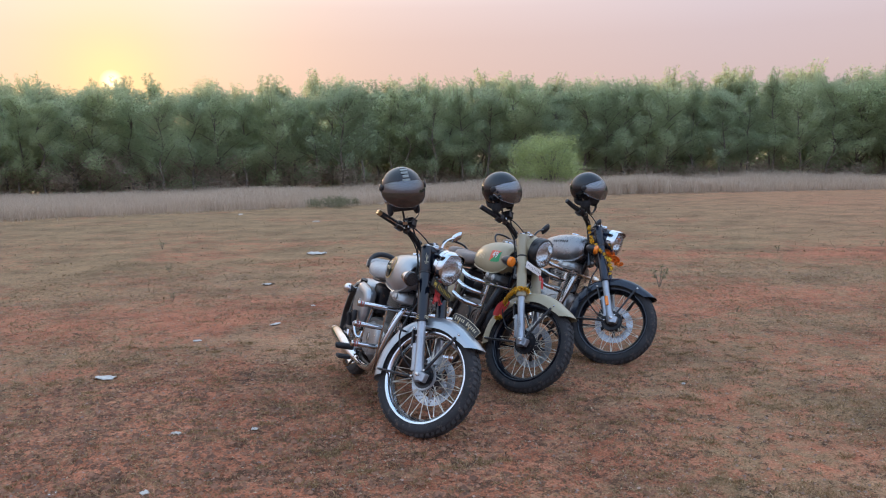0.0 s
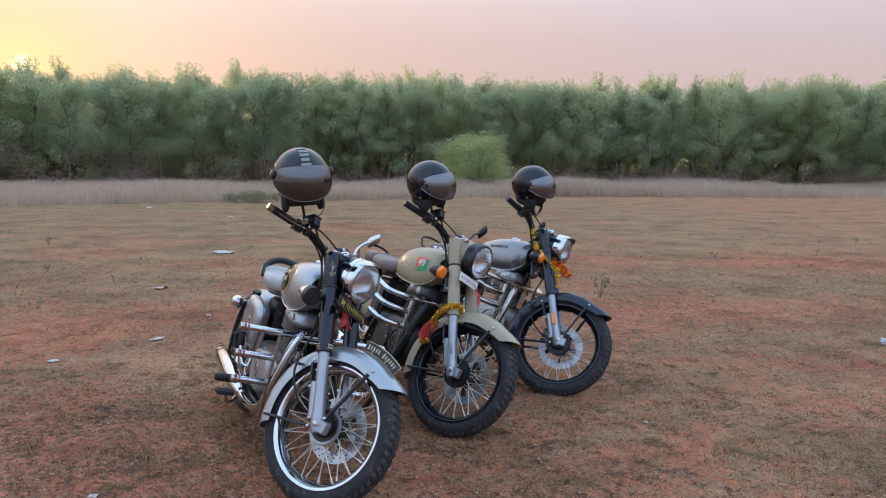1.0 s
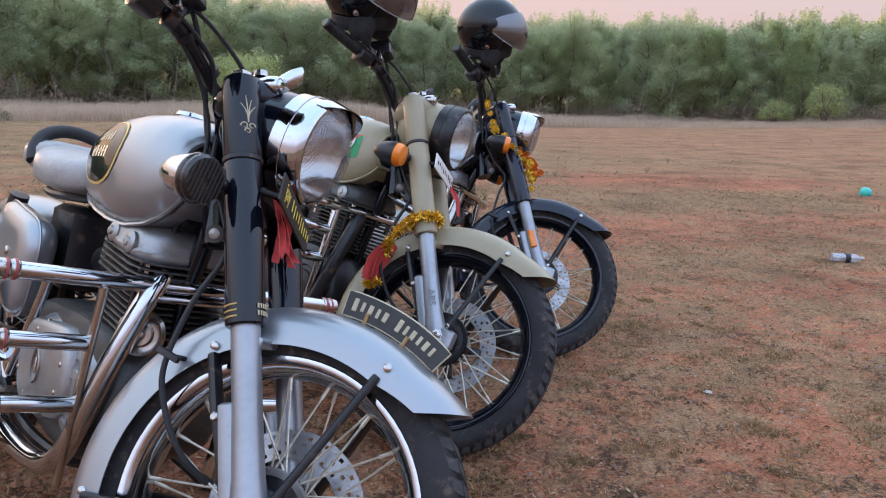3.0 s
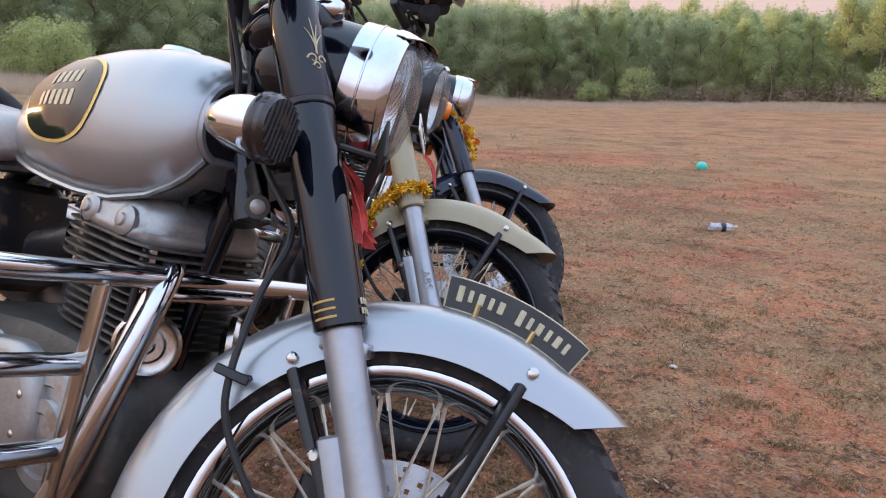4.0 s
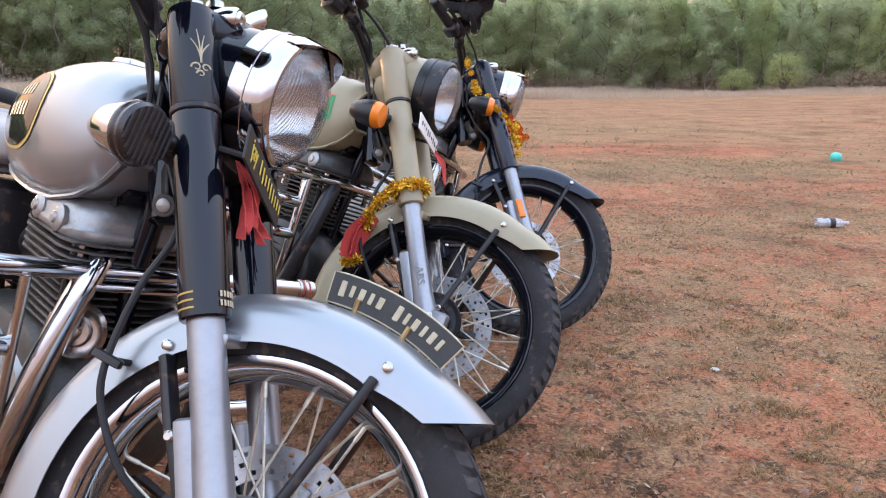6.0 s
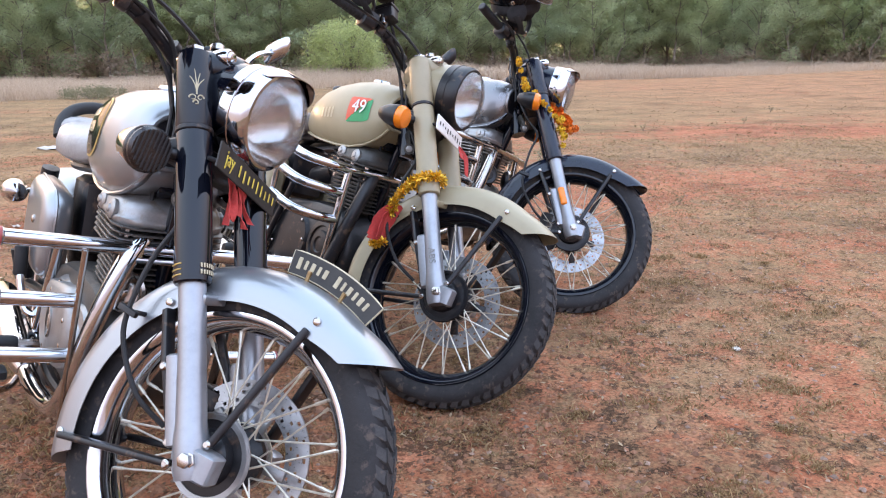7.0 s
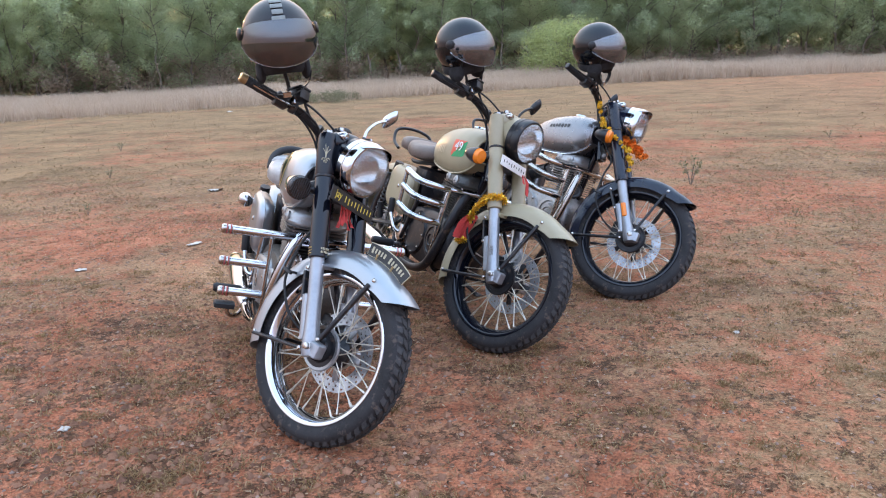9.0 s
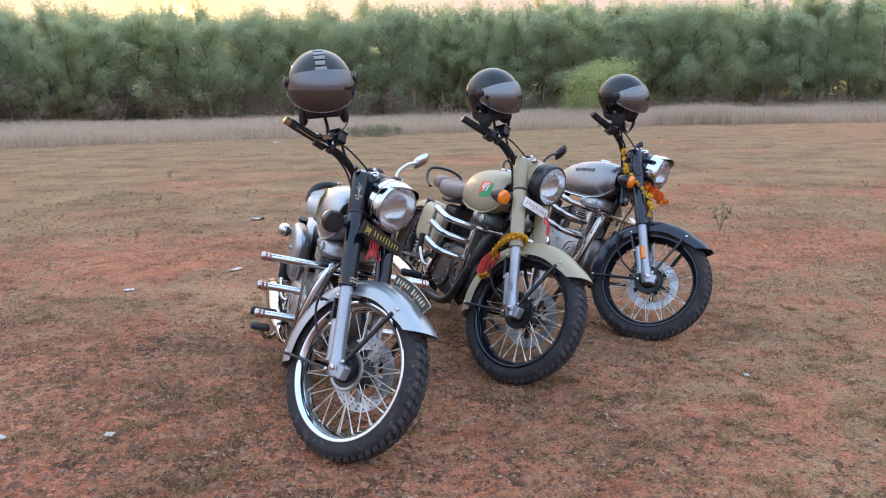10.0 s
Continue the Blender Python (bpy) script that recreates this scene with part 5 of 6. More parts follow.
    part("filler_cap", lathe([(0.032, 0), (0.034, 0.008), (0.030, 0.016), (0.012, 0.020)], 24, axis((-0.55, 0, 0.953), (0, 0, 1))), CHROME, tank)
    for sd, ac in ((-1, 180), (1, 0)):
        s_ = 1 if ac else -1
        if cfg["kind"] == "silver":
            part("tank_panel", decal(-0.640, ac - s_ * 17, 0.112, 31, 0.0016, 40, 2.3), GOLD, tank, "gold-edged black tank panel")
            part("panel_field", decal(-0.640, ac - s_ * 17, 0.104, 28.4, 0.0024, 40, 2.3), PANELBLACK, tank)
            for row in (0, 1):
                for k in range(6 if row else 5):
                    part("badge_mark", decal(-0.592 - 0.0185 * k, ac - s_ * (27 - 15 * row), 0.0062, 5.0, 0.0030, 8, 6, 1), CREAM, tank)
        elif cfg["kind"] == "sand":
            for k in range(4):
                part("badge_mark", decal(-0.60 - 0.023 * k, ac - s_ * 2, 0.007, 6, 0.0016, 8, 6, 1), CREAM, tank)
        else:
            for k in range(7):
                part("badge_mark", decal(-0.50 - 0.023 * k, ac - s_ * 22, 0.008, 4.5, 0.0016, 8, 6, 1), SATIN, tank)
    if cfg["kind"] == "sand":
        g = part("number_sticker", decal(-0.460, 172, 0.050, 15.5, 0.0016, 40, 12), GREEN, tank, "green and red square sticker with white figures")
        half = decal(-0.460, 172, 0.0496, 15.3, 0.0024, 40, 12)
        keep = [q for q in half[1] if sum(half[0][i][2] - 0.838 + (half[0][i][0] + 0.460) * -0.9 for i in q) > 0]
        part("sticker_field", (half[0], keep), SALMON, tank)
        p = tank_pt(-0.455, radians(171), 0.0060)
        along = tank_pt(-0.435, radians(171)) - tank_pt(-0.475, radians(171))
        upward = tank_pt(-0.455, radians(163)) - tank_pt(-0.455, radians(179))
        me = letters("49", 0.064)
        me.materials.clear()
        me.materials.append(WHITE)
        part("sticker_figures", me, None, tank, "white figures 49", axis_up(p, along.cross(upward).normalized() * (-1 if along.cross(upward).y > 0 else 1), upward))

    # seats, rear guard and tail
    seat = cfg["seat"]
    part("rider_seat", seat_geo([(-0.830, 0.045, 0.775, 0.800), (-0.850, 0.085, 0.755, 0.828), (-0.90, 0.115, 0.742, 0.832), (-0.98, 0.132, 0.738, 0.830), (-1.05, 0.138, 0.742, 0.840), (-1.095, 0.128, 0.752, 0.850), (-1.11, 0.09, 0.765, 0.84)]), seat, root, cfg["seat_label"], sharp=70)
    part("pillion_seat", seat_geo([(-1.095, 0.07, 0.785, 0.840), (-1.11, 0.108, 0.772, 0.856), (-1.18, 0.120, 0.770, 0.860), (-1.24, 0.115, 0.775, 0.860), (-1.28, 0.098, 0.782, 0.855), (-1.30, 0.06, 0.795, 0.840)]), seat, root, "", sharp=70)
    if cfg["kind"] == "silver":
        part("grab_rail", tube([(-1.15 - 0.072 * math.sin(math.pi * k / 32) ** 0.8, -0.112 * math.cos(math.pi * k / 32), 0.795 + 0.096 * math.sin(math.pi * k / 32) ** 0.75) for k in range(33)], 0.0175, 12), RUBBERMAT, root, "thick black grab loop behind the seat")
    else:
        part("grab_rail", tube(smooth_line([(-1.24, -0.125, 0.775), (-1.33, -0.125, 0.815), (-1.375, -0.100, 0.880), (-1.388, 0.0, 0.900), (-1.375, 0.100, 0.880), (-1.33, 0.125, 0.815), (-1.24, 0.125, 0.775)], 5), 0.009, 10), SATIN, root, "thin dark steel grab loop")
    rc = Vector((-BASE, 0, 0.325))
    flat_plane = (Vector((1, 0, 0)), Vector((0, 0, 1)))
    wheel("rear_wheel", root, rc, cfg["rim"], cfg["hub"], (CHROME, ALLOY, True), None, 0.325, disc_y=-0.058)
    part("rear_mudguard", fender_geo(rc, 35, 196, 0.372, 0.318, 0.085, flat_plane), fend, root)
    for sd in (-1, 1):
        ip = Vector((-1.30, sd * 0.185, 0.610))
        part("rear_indicator", join(lathe([(0.004, -0.04), (0.024, -0.032), (0.036, -0.005), (0.036, 0.012), (0.028, 0.040), (0.002, 0.052)], 22, axis_up(ip, (1, 0, 0))), rod((-1.32, sd * 0.09, 0.62), ip, 0.008, 8)), CHROME if cfg["kind"] == "silver" else SATIN, root)
        pm = Matrix.Translation((-1.02, sd * 0.132, 0.560)) @ Matrix.Rotation(0.12, 4, "Y") @ Matrix.Rotation(radians(-90 * sd), 4, "X")
        sec = [(0.90, -0.030, 0.05), (0.98, -0.012, 0.06), (1.0, 0.010, 0.07), (0.97, 0.026, 0.07), (0.86, 0.036, 0.06), (0.60, 0.041, 0.05)]
        box = part("side_panel", loft([[pm @ Vector((px_, py_, hh)) for px_, py_, _ in rring(0.310 * q, 0.235 * q, rr_, 0, 6)] for q, hh, rr_ in sec]), cfg["panel"], root, cfg["panel_label"], sharp=60)
        part("panel_band", tube([pm @ Vector((px_, py_, 0.012)) for px_, py_, _ in rring(0.312, 0.237, 0.07, 0, 6)], 0.0035, 6, True), cfg["seam"], box)
        part("panel_screw", lathe([(0.011, 0), (0.011, 0.004), (0.007, 0.007)], 12, pm @ Matrix.Translation((0.03, 0.02, 0.040))), DULLCHROME, box)

    # engine
    EM = Matrix.Translation((0.09, 0, 0))
    prof = smooth_line([(-0.470, 0, 0.40), (-0.485, 0, 0.29), (-0.60, 0, 0.235), (-0.82, 0, 0.240), (-0.97, 0, 0.290), (-1.02, 0, 0.40), (-0.95, 0, 0.495), (-0.78, 0, 0.515), (-0.66, 0, 0.520), (-0.53, 0, 0.500)], 4, True)
    mid = Vector((-0.74, 0, 0.375))

    def crank(yy, k):
        return [(mid.x + (p.x - mid.x) * k, yy, mid.z + (p.z - mid.z) * k) for p in prof]

    part("crankcase", loft([crank(-0.128, 0.80), crank(-0.118, 0.93), crank(-0.10, 0.98), crank(-0.045, 1.0), crank(0.045, 1.0), crank(0.10, 0.98), crank(0.118, 0.93), crank(0.128, 0.80)]), cfg["engine"], root, "cast alloy crankcase", EM)
    for sd in (-1, 1):
        part("case_cover", join(lathe([(0.088, 0), (0.092, 0.010), (0.086, 0.022), (0.066, 0.026), (0.062, 0.020), (0.050, 0.022), (0.046, 0.030), (0.028, 0.032), (0.024, 0.027), (0.002, 0.029)], 36, axis_up((-0.595, sd * 0.115, 0.375), (0, sd, 0))), lathe([(0.110, 0), (0.116, 0.014), (0.104, 0.030), (0.002, 0.034)], 36, axis_up((-0.80, sd * 0.110, 0.375), (0, sd, 0)))), ALLOY if cfg["kind"] != "sand" else SATIN, root, "round engine side cover", EM)
        part("engine_bolt", lathe([(0.018, 0), (0.018, 0.016), (0.012, 0.026), (0.002, 0.028)], 6, axis_up((-0.425, sd * 0.060, 0.400), (0, sd, 0))), ALLOY, root)
        part("engine_mount", bar_between((-0.44, sd * 0.045, 0.41), (-0.52, sd * 0.055, 0.36), 0.06, 0.008), SATIN, root)
    fins = {"silver": DARKFINS, "sand": CASE, "gun": FINS}[cfg["kind"]]
    # Dark cylinder and head cores pass for the shade in the gaps between fins.
    cyl = part("cylinder", rod((-0.605, 0, 0.50), (-0.588, 0, 0.66), 0.070, 24), CASE, root, "", EM)
    tilt = Matrix.Translation((-0.60, 0, 0.50)) @ Matrix.Rotation(radians(6), 4, "Y")
    for k in range(8):
        part("cooling_fin", rbox(0.188, 0.206, 0.0045, 0.030, tilt @ Matrix.Translation((0, 0, 0.022 + 0.0125 * k))), fins, cyl)
    head = part("cylinder_head", rbox(0.150, 0.150, 0.060, 0.02, tilt @ Matrix.Translation((0, 0, 0.150))), CASE, root, "", EM)
    for k in range(5):
        part("head_fin", rbox(0.220, 0.240, 0.0050, 0.040, tilt @ Matrix.Translation((0, 0, 0.122 + 0.0125 * k))), fins, head)
    dome = [(0.196, 0.226, 0.172, 0.05), (0.208, 0.240, 0.179, 0.06), (0.208, 0.240, 0.189, 0.06), (0.200, 0.232, 0.193, 0.06), (0.198, 0.230, 0.207, 0.06), (0.186, 0.214, 0.222, 0.06), (0.156, 0.178, 0.234, 0.05), (0.110, 0.120, 0.239, 0.04)]
    part("rocker_cover", loft([[tilt @ Vector(q) for q in rring(a, b, r, h, 6)] for a, b, h, r in dome]), ALLOY if cfg["kind"] != "sand" else CASE, root, "smooth domed rocker cover", EM, sharp=50)
    for cx in (-0.042, 0.044):
        for sy in (-1, 1):
            part("rocker_cap", lathe([(0.020, -0.010), (0.022, 0.0), (0.022, 0.006), (0.017, 0.010), (0.010, 0.011), (0.008, 0.015), (0.001, 0.016)], 18, axis_up(tilt @ Vector((cx, sy * 0.112, 0.196)), (0, sy, 0.12))), ALLOY, root, "", EM)
    for cx in (-0.085, 0.0, 0.085):
        for sy in (-1, 1):
            part("head_bolt", rod(tilt @ Vector((cx, sy * 0.088, 0.105)), tilt @ Vector((cx, sy * 0.088, 0.188)), 0.0075, 6), DULLCHROME, root, "", EM)
    for sy in (-1, 1):
        for k in range(9):
            a = 2 * math.pi * k / 9
            part("case_screw", lathe([(0.006, 0), (0.006, 0.005), (0.003, 0.007)], 8, axis_up((-0.80 + 0.100 * math.cos(a), sy * 0.143, 0.375 + 0.100 * math.sin(a)), (0, sy, 0))), DULLCHROME, root, "", EM)
    port = part("exhaust_port", lathe([(0.034, -0.02), (0.036, 0.0), (0.036, 0.006), (0.028, 0.008), (0.026, 0.014)], 20, axis_up((-0.435, -0.045, 0.652), (1, -0.35, -0.1))), ALLOY, root)
    for k in (-1, 1):
        part("port_nut", lathe([(0.008, 0), (0.008, 0.016), (0.004, 0.020)], 6, axis_up((-0.428 + 0.012 * k, -0.045 + 0.034 * k, 0.652 + 0.010 * k), (1, -0.35, -0.1))), DULLCHROME, port)
    part("clutch_cable", tube(smooth_line([(-0.40, -0.03, 0.83), (-0.415, -0.045, 0.76), (-0.405, -0.060, 0.66), (-0.43, -0.09, 0.54), (-0.50, -0.12, 0.44)], 4), 0.0048, 7), RUBBERMAT, root)
    if cfg["kind"] == "silver":
        for sy in (-1, 1):
            cm = Matrix.Translation((-0.665, sy * 0.128, 0.385)) @ Matrix.Rotation(-0.10, 4, "Y") @ Matrix.Rotation(radians(-90 * sy), 4, "X")
            cov = part("timing_cover", loft([[cm @ Vector(q) for q in rring(0.300 * k, 0.190 * k, 0.075, h, 6)] for k, h in ((1.0, -0.02), (1.0, 0.016), (0.96, 0.026), (0.84, 0.032), (0.5, 0.034))]), ALLOY, root, "cast alloy timing cover", sharp=50)
            part("cover_emblem", join(lathe([(0.028, 0.032), (0.031, 0.034), (0.031, 0.038), (0.028, 0.039)], 24, cm @ Matrix.Diagonal((0.75, 1.2, 1, 1)), True), rbox(0.008, 0.034, 0.006, 0.002, cm @ Matrix.Translation((0.0, 0, 0.035)))), DULLCHROME, cov)
            for k in range(8):
                a = 2 * math.pi * k / 8 + 0.3
                part("cover_screw", lathe([(0.0065, 0), (0.0065, 0.006), (0.003, 0.008)], 8, cm @ Matrix.Translation((0.128 * math.cos(a), 0.075 * math.sin(a), 0.026))), DULLCHROME, cov)
    part("spark_lead", tube(smooth_line([(-0.62, -0.10, 0.665), (-0.63, -0.120, 0.69), (-0.60, -0.085, 0.735), (-0.52, -0.03, 0.75)], 4), 0.005, 6), RUBBERMAT, root, "", EM)
    part("oil_pipe", tube(smooth_line([(-0.515, -0.085, 0.70), (-0.505, -0.10, 0.62), (-0.51, -0.105, 0.52), (-0.54, -0.11, 0.44)], 4), 0.0055, 8), SATIN, root, "", EM)
    part("carburettor", join(rod((-0.66, 0, 0.655), (-0.80, 0, 0.635), 0.030, 16), rbox(0.07, 0.075, 0.10, 0.015, Matrix.Translation((-0.745, 0, 0.615))), rod((-0.80, 0, 0.635), (-0.92, 0, 0.60), 0.038, 16)), SATIN, root, "", EM)
    part("air_box", rbox(0.16, 0.16, 0.20, 0.03, Matrix.Translation((-0.97, 0, 0.61))), SATIN, root)
    header = smooth_line([(-0.430, -0.035, 0.645), (-0.397, -0.064, 0.628), (-0.384, -0.096, 0.570), (-0.394, -0.128, 0.455), (-0.436, -0.150, 0.305), (-0.51, -0.158, 0.232), (-0.66, -0.165, 0.212), (-0.82, -0.170, 0.222)], 6)
    part("exhaust_pipe", tube(header, 0.0215, 16), {"silver": CHROME, "sand": SATIN, "gun": DULLCHROME}[cfg["kind"]], root, "black exhaust header" if cfg["kind"] == "sand" else "chrome exhaust header")
    sl0, sl1 = Vector((-0.80, -0.170, 0.222)), Vector((-1.50, -0.165, 0.276))
    L = (sl1 - sl0).length
    part("silencer", lathe([(0.022, 0), (0.030, 0.05 * L), (0.046, 0.20 * L), (0.050, 0.45 * L), (0.049, 0.85 * L), (0.038, 0.93 * L), (0.030, 0.965 * L), (0.030, L), (0.024, L), (0.024, 0.95 * L)], 28, axis(sl0, sl1 - sl0)), CHROME if cfg["kind"] != "gun" else DULLCHROME, root, "long chrome silencer")
    for sd in (-1, 1):
        peg = part("foot_peg", join(rod((-0.83, sd * 0.10, 0.282), (-0.83, sd * 0.20, 0.282), 0.012, 8)), DULLCHROME, root)
        part("peg_rubber", tube([(-0.83, sd * 0.195, 0.282), (-0.83, sd * 0.205, 0.282), (-0.83, sd * 0.300, 0.282), (-0.83, sd * 0.312, 0.282)], [0.017, 0.021, 0.021, 0.015], 12), RUBBERMAT, peg)
        part("pillion_peg", tube([(-1.20, sd * 0.150, 0.37), (-1.20, sd * 0.172, 0.455)], 0.015, 10), RUBBERMAT, root)
    pedal = part("brake_pedal", tube(smooth_line([(-0.90, -0.135, 0.25), (-0.86, -0.19, 0.165), (-0.81, -0.235, 0.175), (-0.785, -0.250, 0.215)], 4), 0.009, 8), DULLCHROME, root)
    part("pedal_pad", rbox(0.062, 0.085, 0.022, 0.006, Matrix.Translation((-0.775, -0.262, 0.226))), RUBBERMAT, pedal, "black rubber pedal pad")
    kick = part("kick_lever", join(tube(smooth_line([(-0.87, -0.135, 0.345), (-0.885, -0.175, 0.350), (-0.93, -0.185, 0.390), (-0.965, -0.190, 0.430)], 4), 0.010, 8), lathe([(0.052, 0), (0.055, 0.020), (0.046, 0.038), (0.020, 0.044)], 24, axis_up((-0.88, -0.118, 0.345), (0, -1, 0)))), CHROME if cfg["kind"] == "silver" else DULLCHROME, root, "chrome kick-start lever")
    part("kick_rubber", tube([(-0.968, -0.190, 0.425), (-0.970, -0.190, 0.432), (-0.982, -0.192, 0.500), (-0.983, -0.192, 0.505)], [0.013, 0.017, 0.017, 0.012], 12), RUBBERMAT, kick)
    part("frame_strut", rod((-0.735, -0.150, 0.560), (-0.840, -0.155, 0.320), 0.011, 10), CHROME if cfg["kind"] == "silver" else SATIN, root)
    part("gear_lever", tube(smooth_line([(-0.84, 0.13, 0.30), (-0.76, 0.17, 0.28), (-0.70, 0.20, 0.30), (-0.70, 0.25, 0.30)], 4), 0.007, 8), DULLCHROME, root)
    foot = 0.30 * math.tan(radians(lean)) + 0.012
    part("side_stand", join(tube([(-0.80, 0.12, 0.23), (-0.70, 0.30, foot)], 0.011, 8), rbox(0.07, 0.035, 0.008, 0.003, Matrix.Translation((-0.70, 0.305, foot)) @ Matrix.Rotation(radians(lean), 4, "X"))), SATIN, root)
    for sd in (-1, 1):
        if cfg["kind"] != "sand" or sd > 0:
            part("horn", lathe([(0.020, -0.02), (0.045, -0.008), (0.047, 0.002), (0.042, 0.008), (0.036, 0.004), (0.026, 0.004), (0.022, 0.010), (0.012, 0.010), (0.008, 0.016), (0.001, 0.018)], 30, axis_up((-0.395, sd * 0.080, 0.525), (0.75, sd * 0.65, 0.05))), DULLCHROME if cfg["kind"] == "silver" else SATIN, root, "round ribbed horn")

    # leg guards
    if cfg["kind"] == "silver":
        gx = -0.390
        top = part("leg_guard", join(rod((gx, -0.345, 0.620), (gx, 0.345, 0.620), 0.0155, 16), bar_between((gx + 0.012, -0.09, 0.598), (gx + 0.012, 0.09, 0.598), 0.022, 0.012)), CHROME, root, "chrome three-bar leg guard")
        for sd in (-1, 1):
            part("guard_strap", bar_between((gx, sd * 0.168, 0.612), (gx - 0.055, sd * 0.158, 0.215), 0.012, 0.038), DULLCHROME, top)
            for z, xx, ty in ((0.620, gx, 0.345), (0.497, gx - 0.018, 0.335), (0.377, gx - 0.034, 0.322)):
                if z < 0.6:
                    part("guard_bar", rod((xx, sd * 0.165, z), (xx, sd * ty, z), 0.0155, 16), CHROME, top)
                part("guard_end", lathe([(0.0165, -0.030), (0.018, -0.026), (0.018, -0.020), (0.0165, -0.018), (0.0165, -0.014), (0.018, -0.012), (0.018, 0.004), (0.013, 0.010)], 16, axis((xx, sd * ty, z), (0, sd, 0))), DULLCHROME, top)
                for ring_y in (-0.0235, -0.0095):
                    part("guard_stripe", lathe([(0.0178, -0.0026), (0.0186, -0.0020), (0.0186, 0.0020), (0.0178, 0.0026)], 16, axis((xx, sd * (ty + ring_y), z), (0, sd, 0)), True), REDRING, top)
    else:
        gm = cfg["guard"]
        top = part("leg_guard", tube(smooth_line([(-0.405, -0.16, 0.638), (-0.390, -0.08, 0.640), (-0.390, 0.08, 0.640), (-0.405, 0.16, 0.638)], 4), 0.0125, 12), gm, root, "chrome slatted leg guard")
        for sd in (-1, 1):
            part("guard_upright", tube(smooth_line([(-0.405, sd * 0.155, 0.638), (-0.415, sd * 0.160, 0.50), (-0.445, sd * 0.150, 0.36), (-0.48, sd * 0.135, 0.25), (-0.50, sd * 0.08, 0.215)], 4), 0.0135, 12), gm, top)
            for k, z in enumerate((0.638, 0.560, 0.470)):
                part("guard_slat", tube(smooth_line([(-0.405 - 0.008 * k, sd * 0.155, z), (-0.412 - 0.008 * k, sd * 0.225, z + 0.002), (-0.450 - 0.008 * k, sd * 0.300, z + 0.012), (-0.535 - 0.008 * k, sd * 0.335, z + 0.046)], 6), 0.0155, 12), gm, top)
            part("guard_rod", rod((-0.537, sd * 0.333, 0.700), (-0.555, sd * 0.330, 0.505), 0.010, 10), gm, top)
    return root, S


COMMON = dict(panel_label="", seam_label="")
A_CFG = dict(COMMON, kind="silver", paint=SILVER, cover=BLACK, fender=SILVER, rim=CHROME, hub=SATIN, disc=(DISCSTEEL, ALLOY, True), nacelle=BLACK, ring=CHROME, peak=True, seat=SEATLEATHER, engine=CASE, panel=SILVER, seam=SILVER, mirror=CHROME, guard=CHROME,
             rim_label="chrome rim with steel spokes", fender_label="silver painted front mudguard", cover_label="gloss black fork cover", nacelle_label="gloss black headlamp nacelle", ring_label="wide chrome headlamp rim", ind_label="chrome bullet indicator with dark ribbed lens", tank_label="silver teardrop fuel tank with a black panel", seat_label="silver-grey vinyl seat")
B_CFG = dict(COMMON, kind="sand", paint=SAND, cover=SAND, fender=SAND, rim=BLACK, hub=SATIN, disc=(DISCSTEEL, SATIN, False), nacelle=SAND, ring=SATIN, peak=False, seat=LEATHER, engine=SATIN, panel=SAND, seam=SAND, mirror=SATIN, guard=CHROME,
             rim_label="black rim with steel spokes", fender_label="sand-coloured front mudguard", cover_label="sand-coloured fork cover", nacelle_label="sand-coloured headlamp nacelle", ring_label="black headlamp rim", ind_label="dark indicator with amber lens", tank_label="matt sand-coloured fuel tank with a sticker", seat_label="worn brown-grey leather seat")
C_CFG = dict(COMMON, kind="gun", paint=GUNMETAL, cover=NAVY, fender=NAVY, rim=BLACK, hub=SATIN, disc=(DISCSTEEL, SATIN, False), nacelle=NAVY, ring=CHROME, peak=True, seat=LEATHER, engine=FINS, panel=GUNMETAL, seam=CHROME, mirror=SATIN, guard=DULLCHROME,
             rim_label="black rim with steel spokes", fender_label="gloss black front mudguard", cover_label="gloss black fork cover", nacelle_label="black headlamp nacelle", ring_label="chrome headlamp rim", ind_label="dark indicator with amber lens", tank_label="brushed gunmetal fuel tank with a chrome seam", seat_label="dark leather seat")
bike_a, steer_a = bike(A_CFG, -0.198, 3.924, -69.31, 14.45, 35.85, "silver motorcycle with black forks and chrome rims, on its side stand", 0.019, 0.27)
bike_b, steer_b = bike(B_CFG, 0.439, 4.727, -63.9, 17.9, 24.5, "sand-coloured motorcycle with black rims and amber indicators", 0.020, 0.46)
bike_c, steer_c = bike(C_CFG, 1.155, 5.410, -51.0, 19.5, 26.7, "gunmetal and black motorcycle hung with marigolds", 0.024, 0.63)


# ---- helmets on the mirrors ----
PALEMARK = mat("pale_grey_mark", (0.19, 0.20, 0.185), 0.55, 0.0, 0.1, 40)

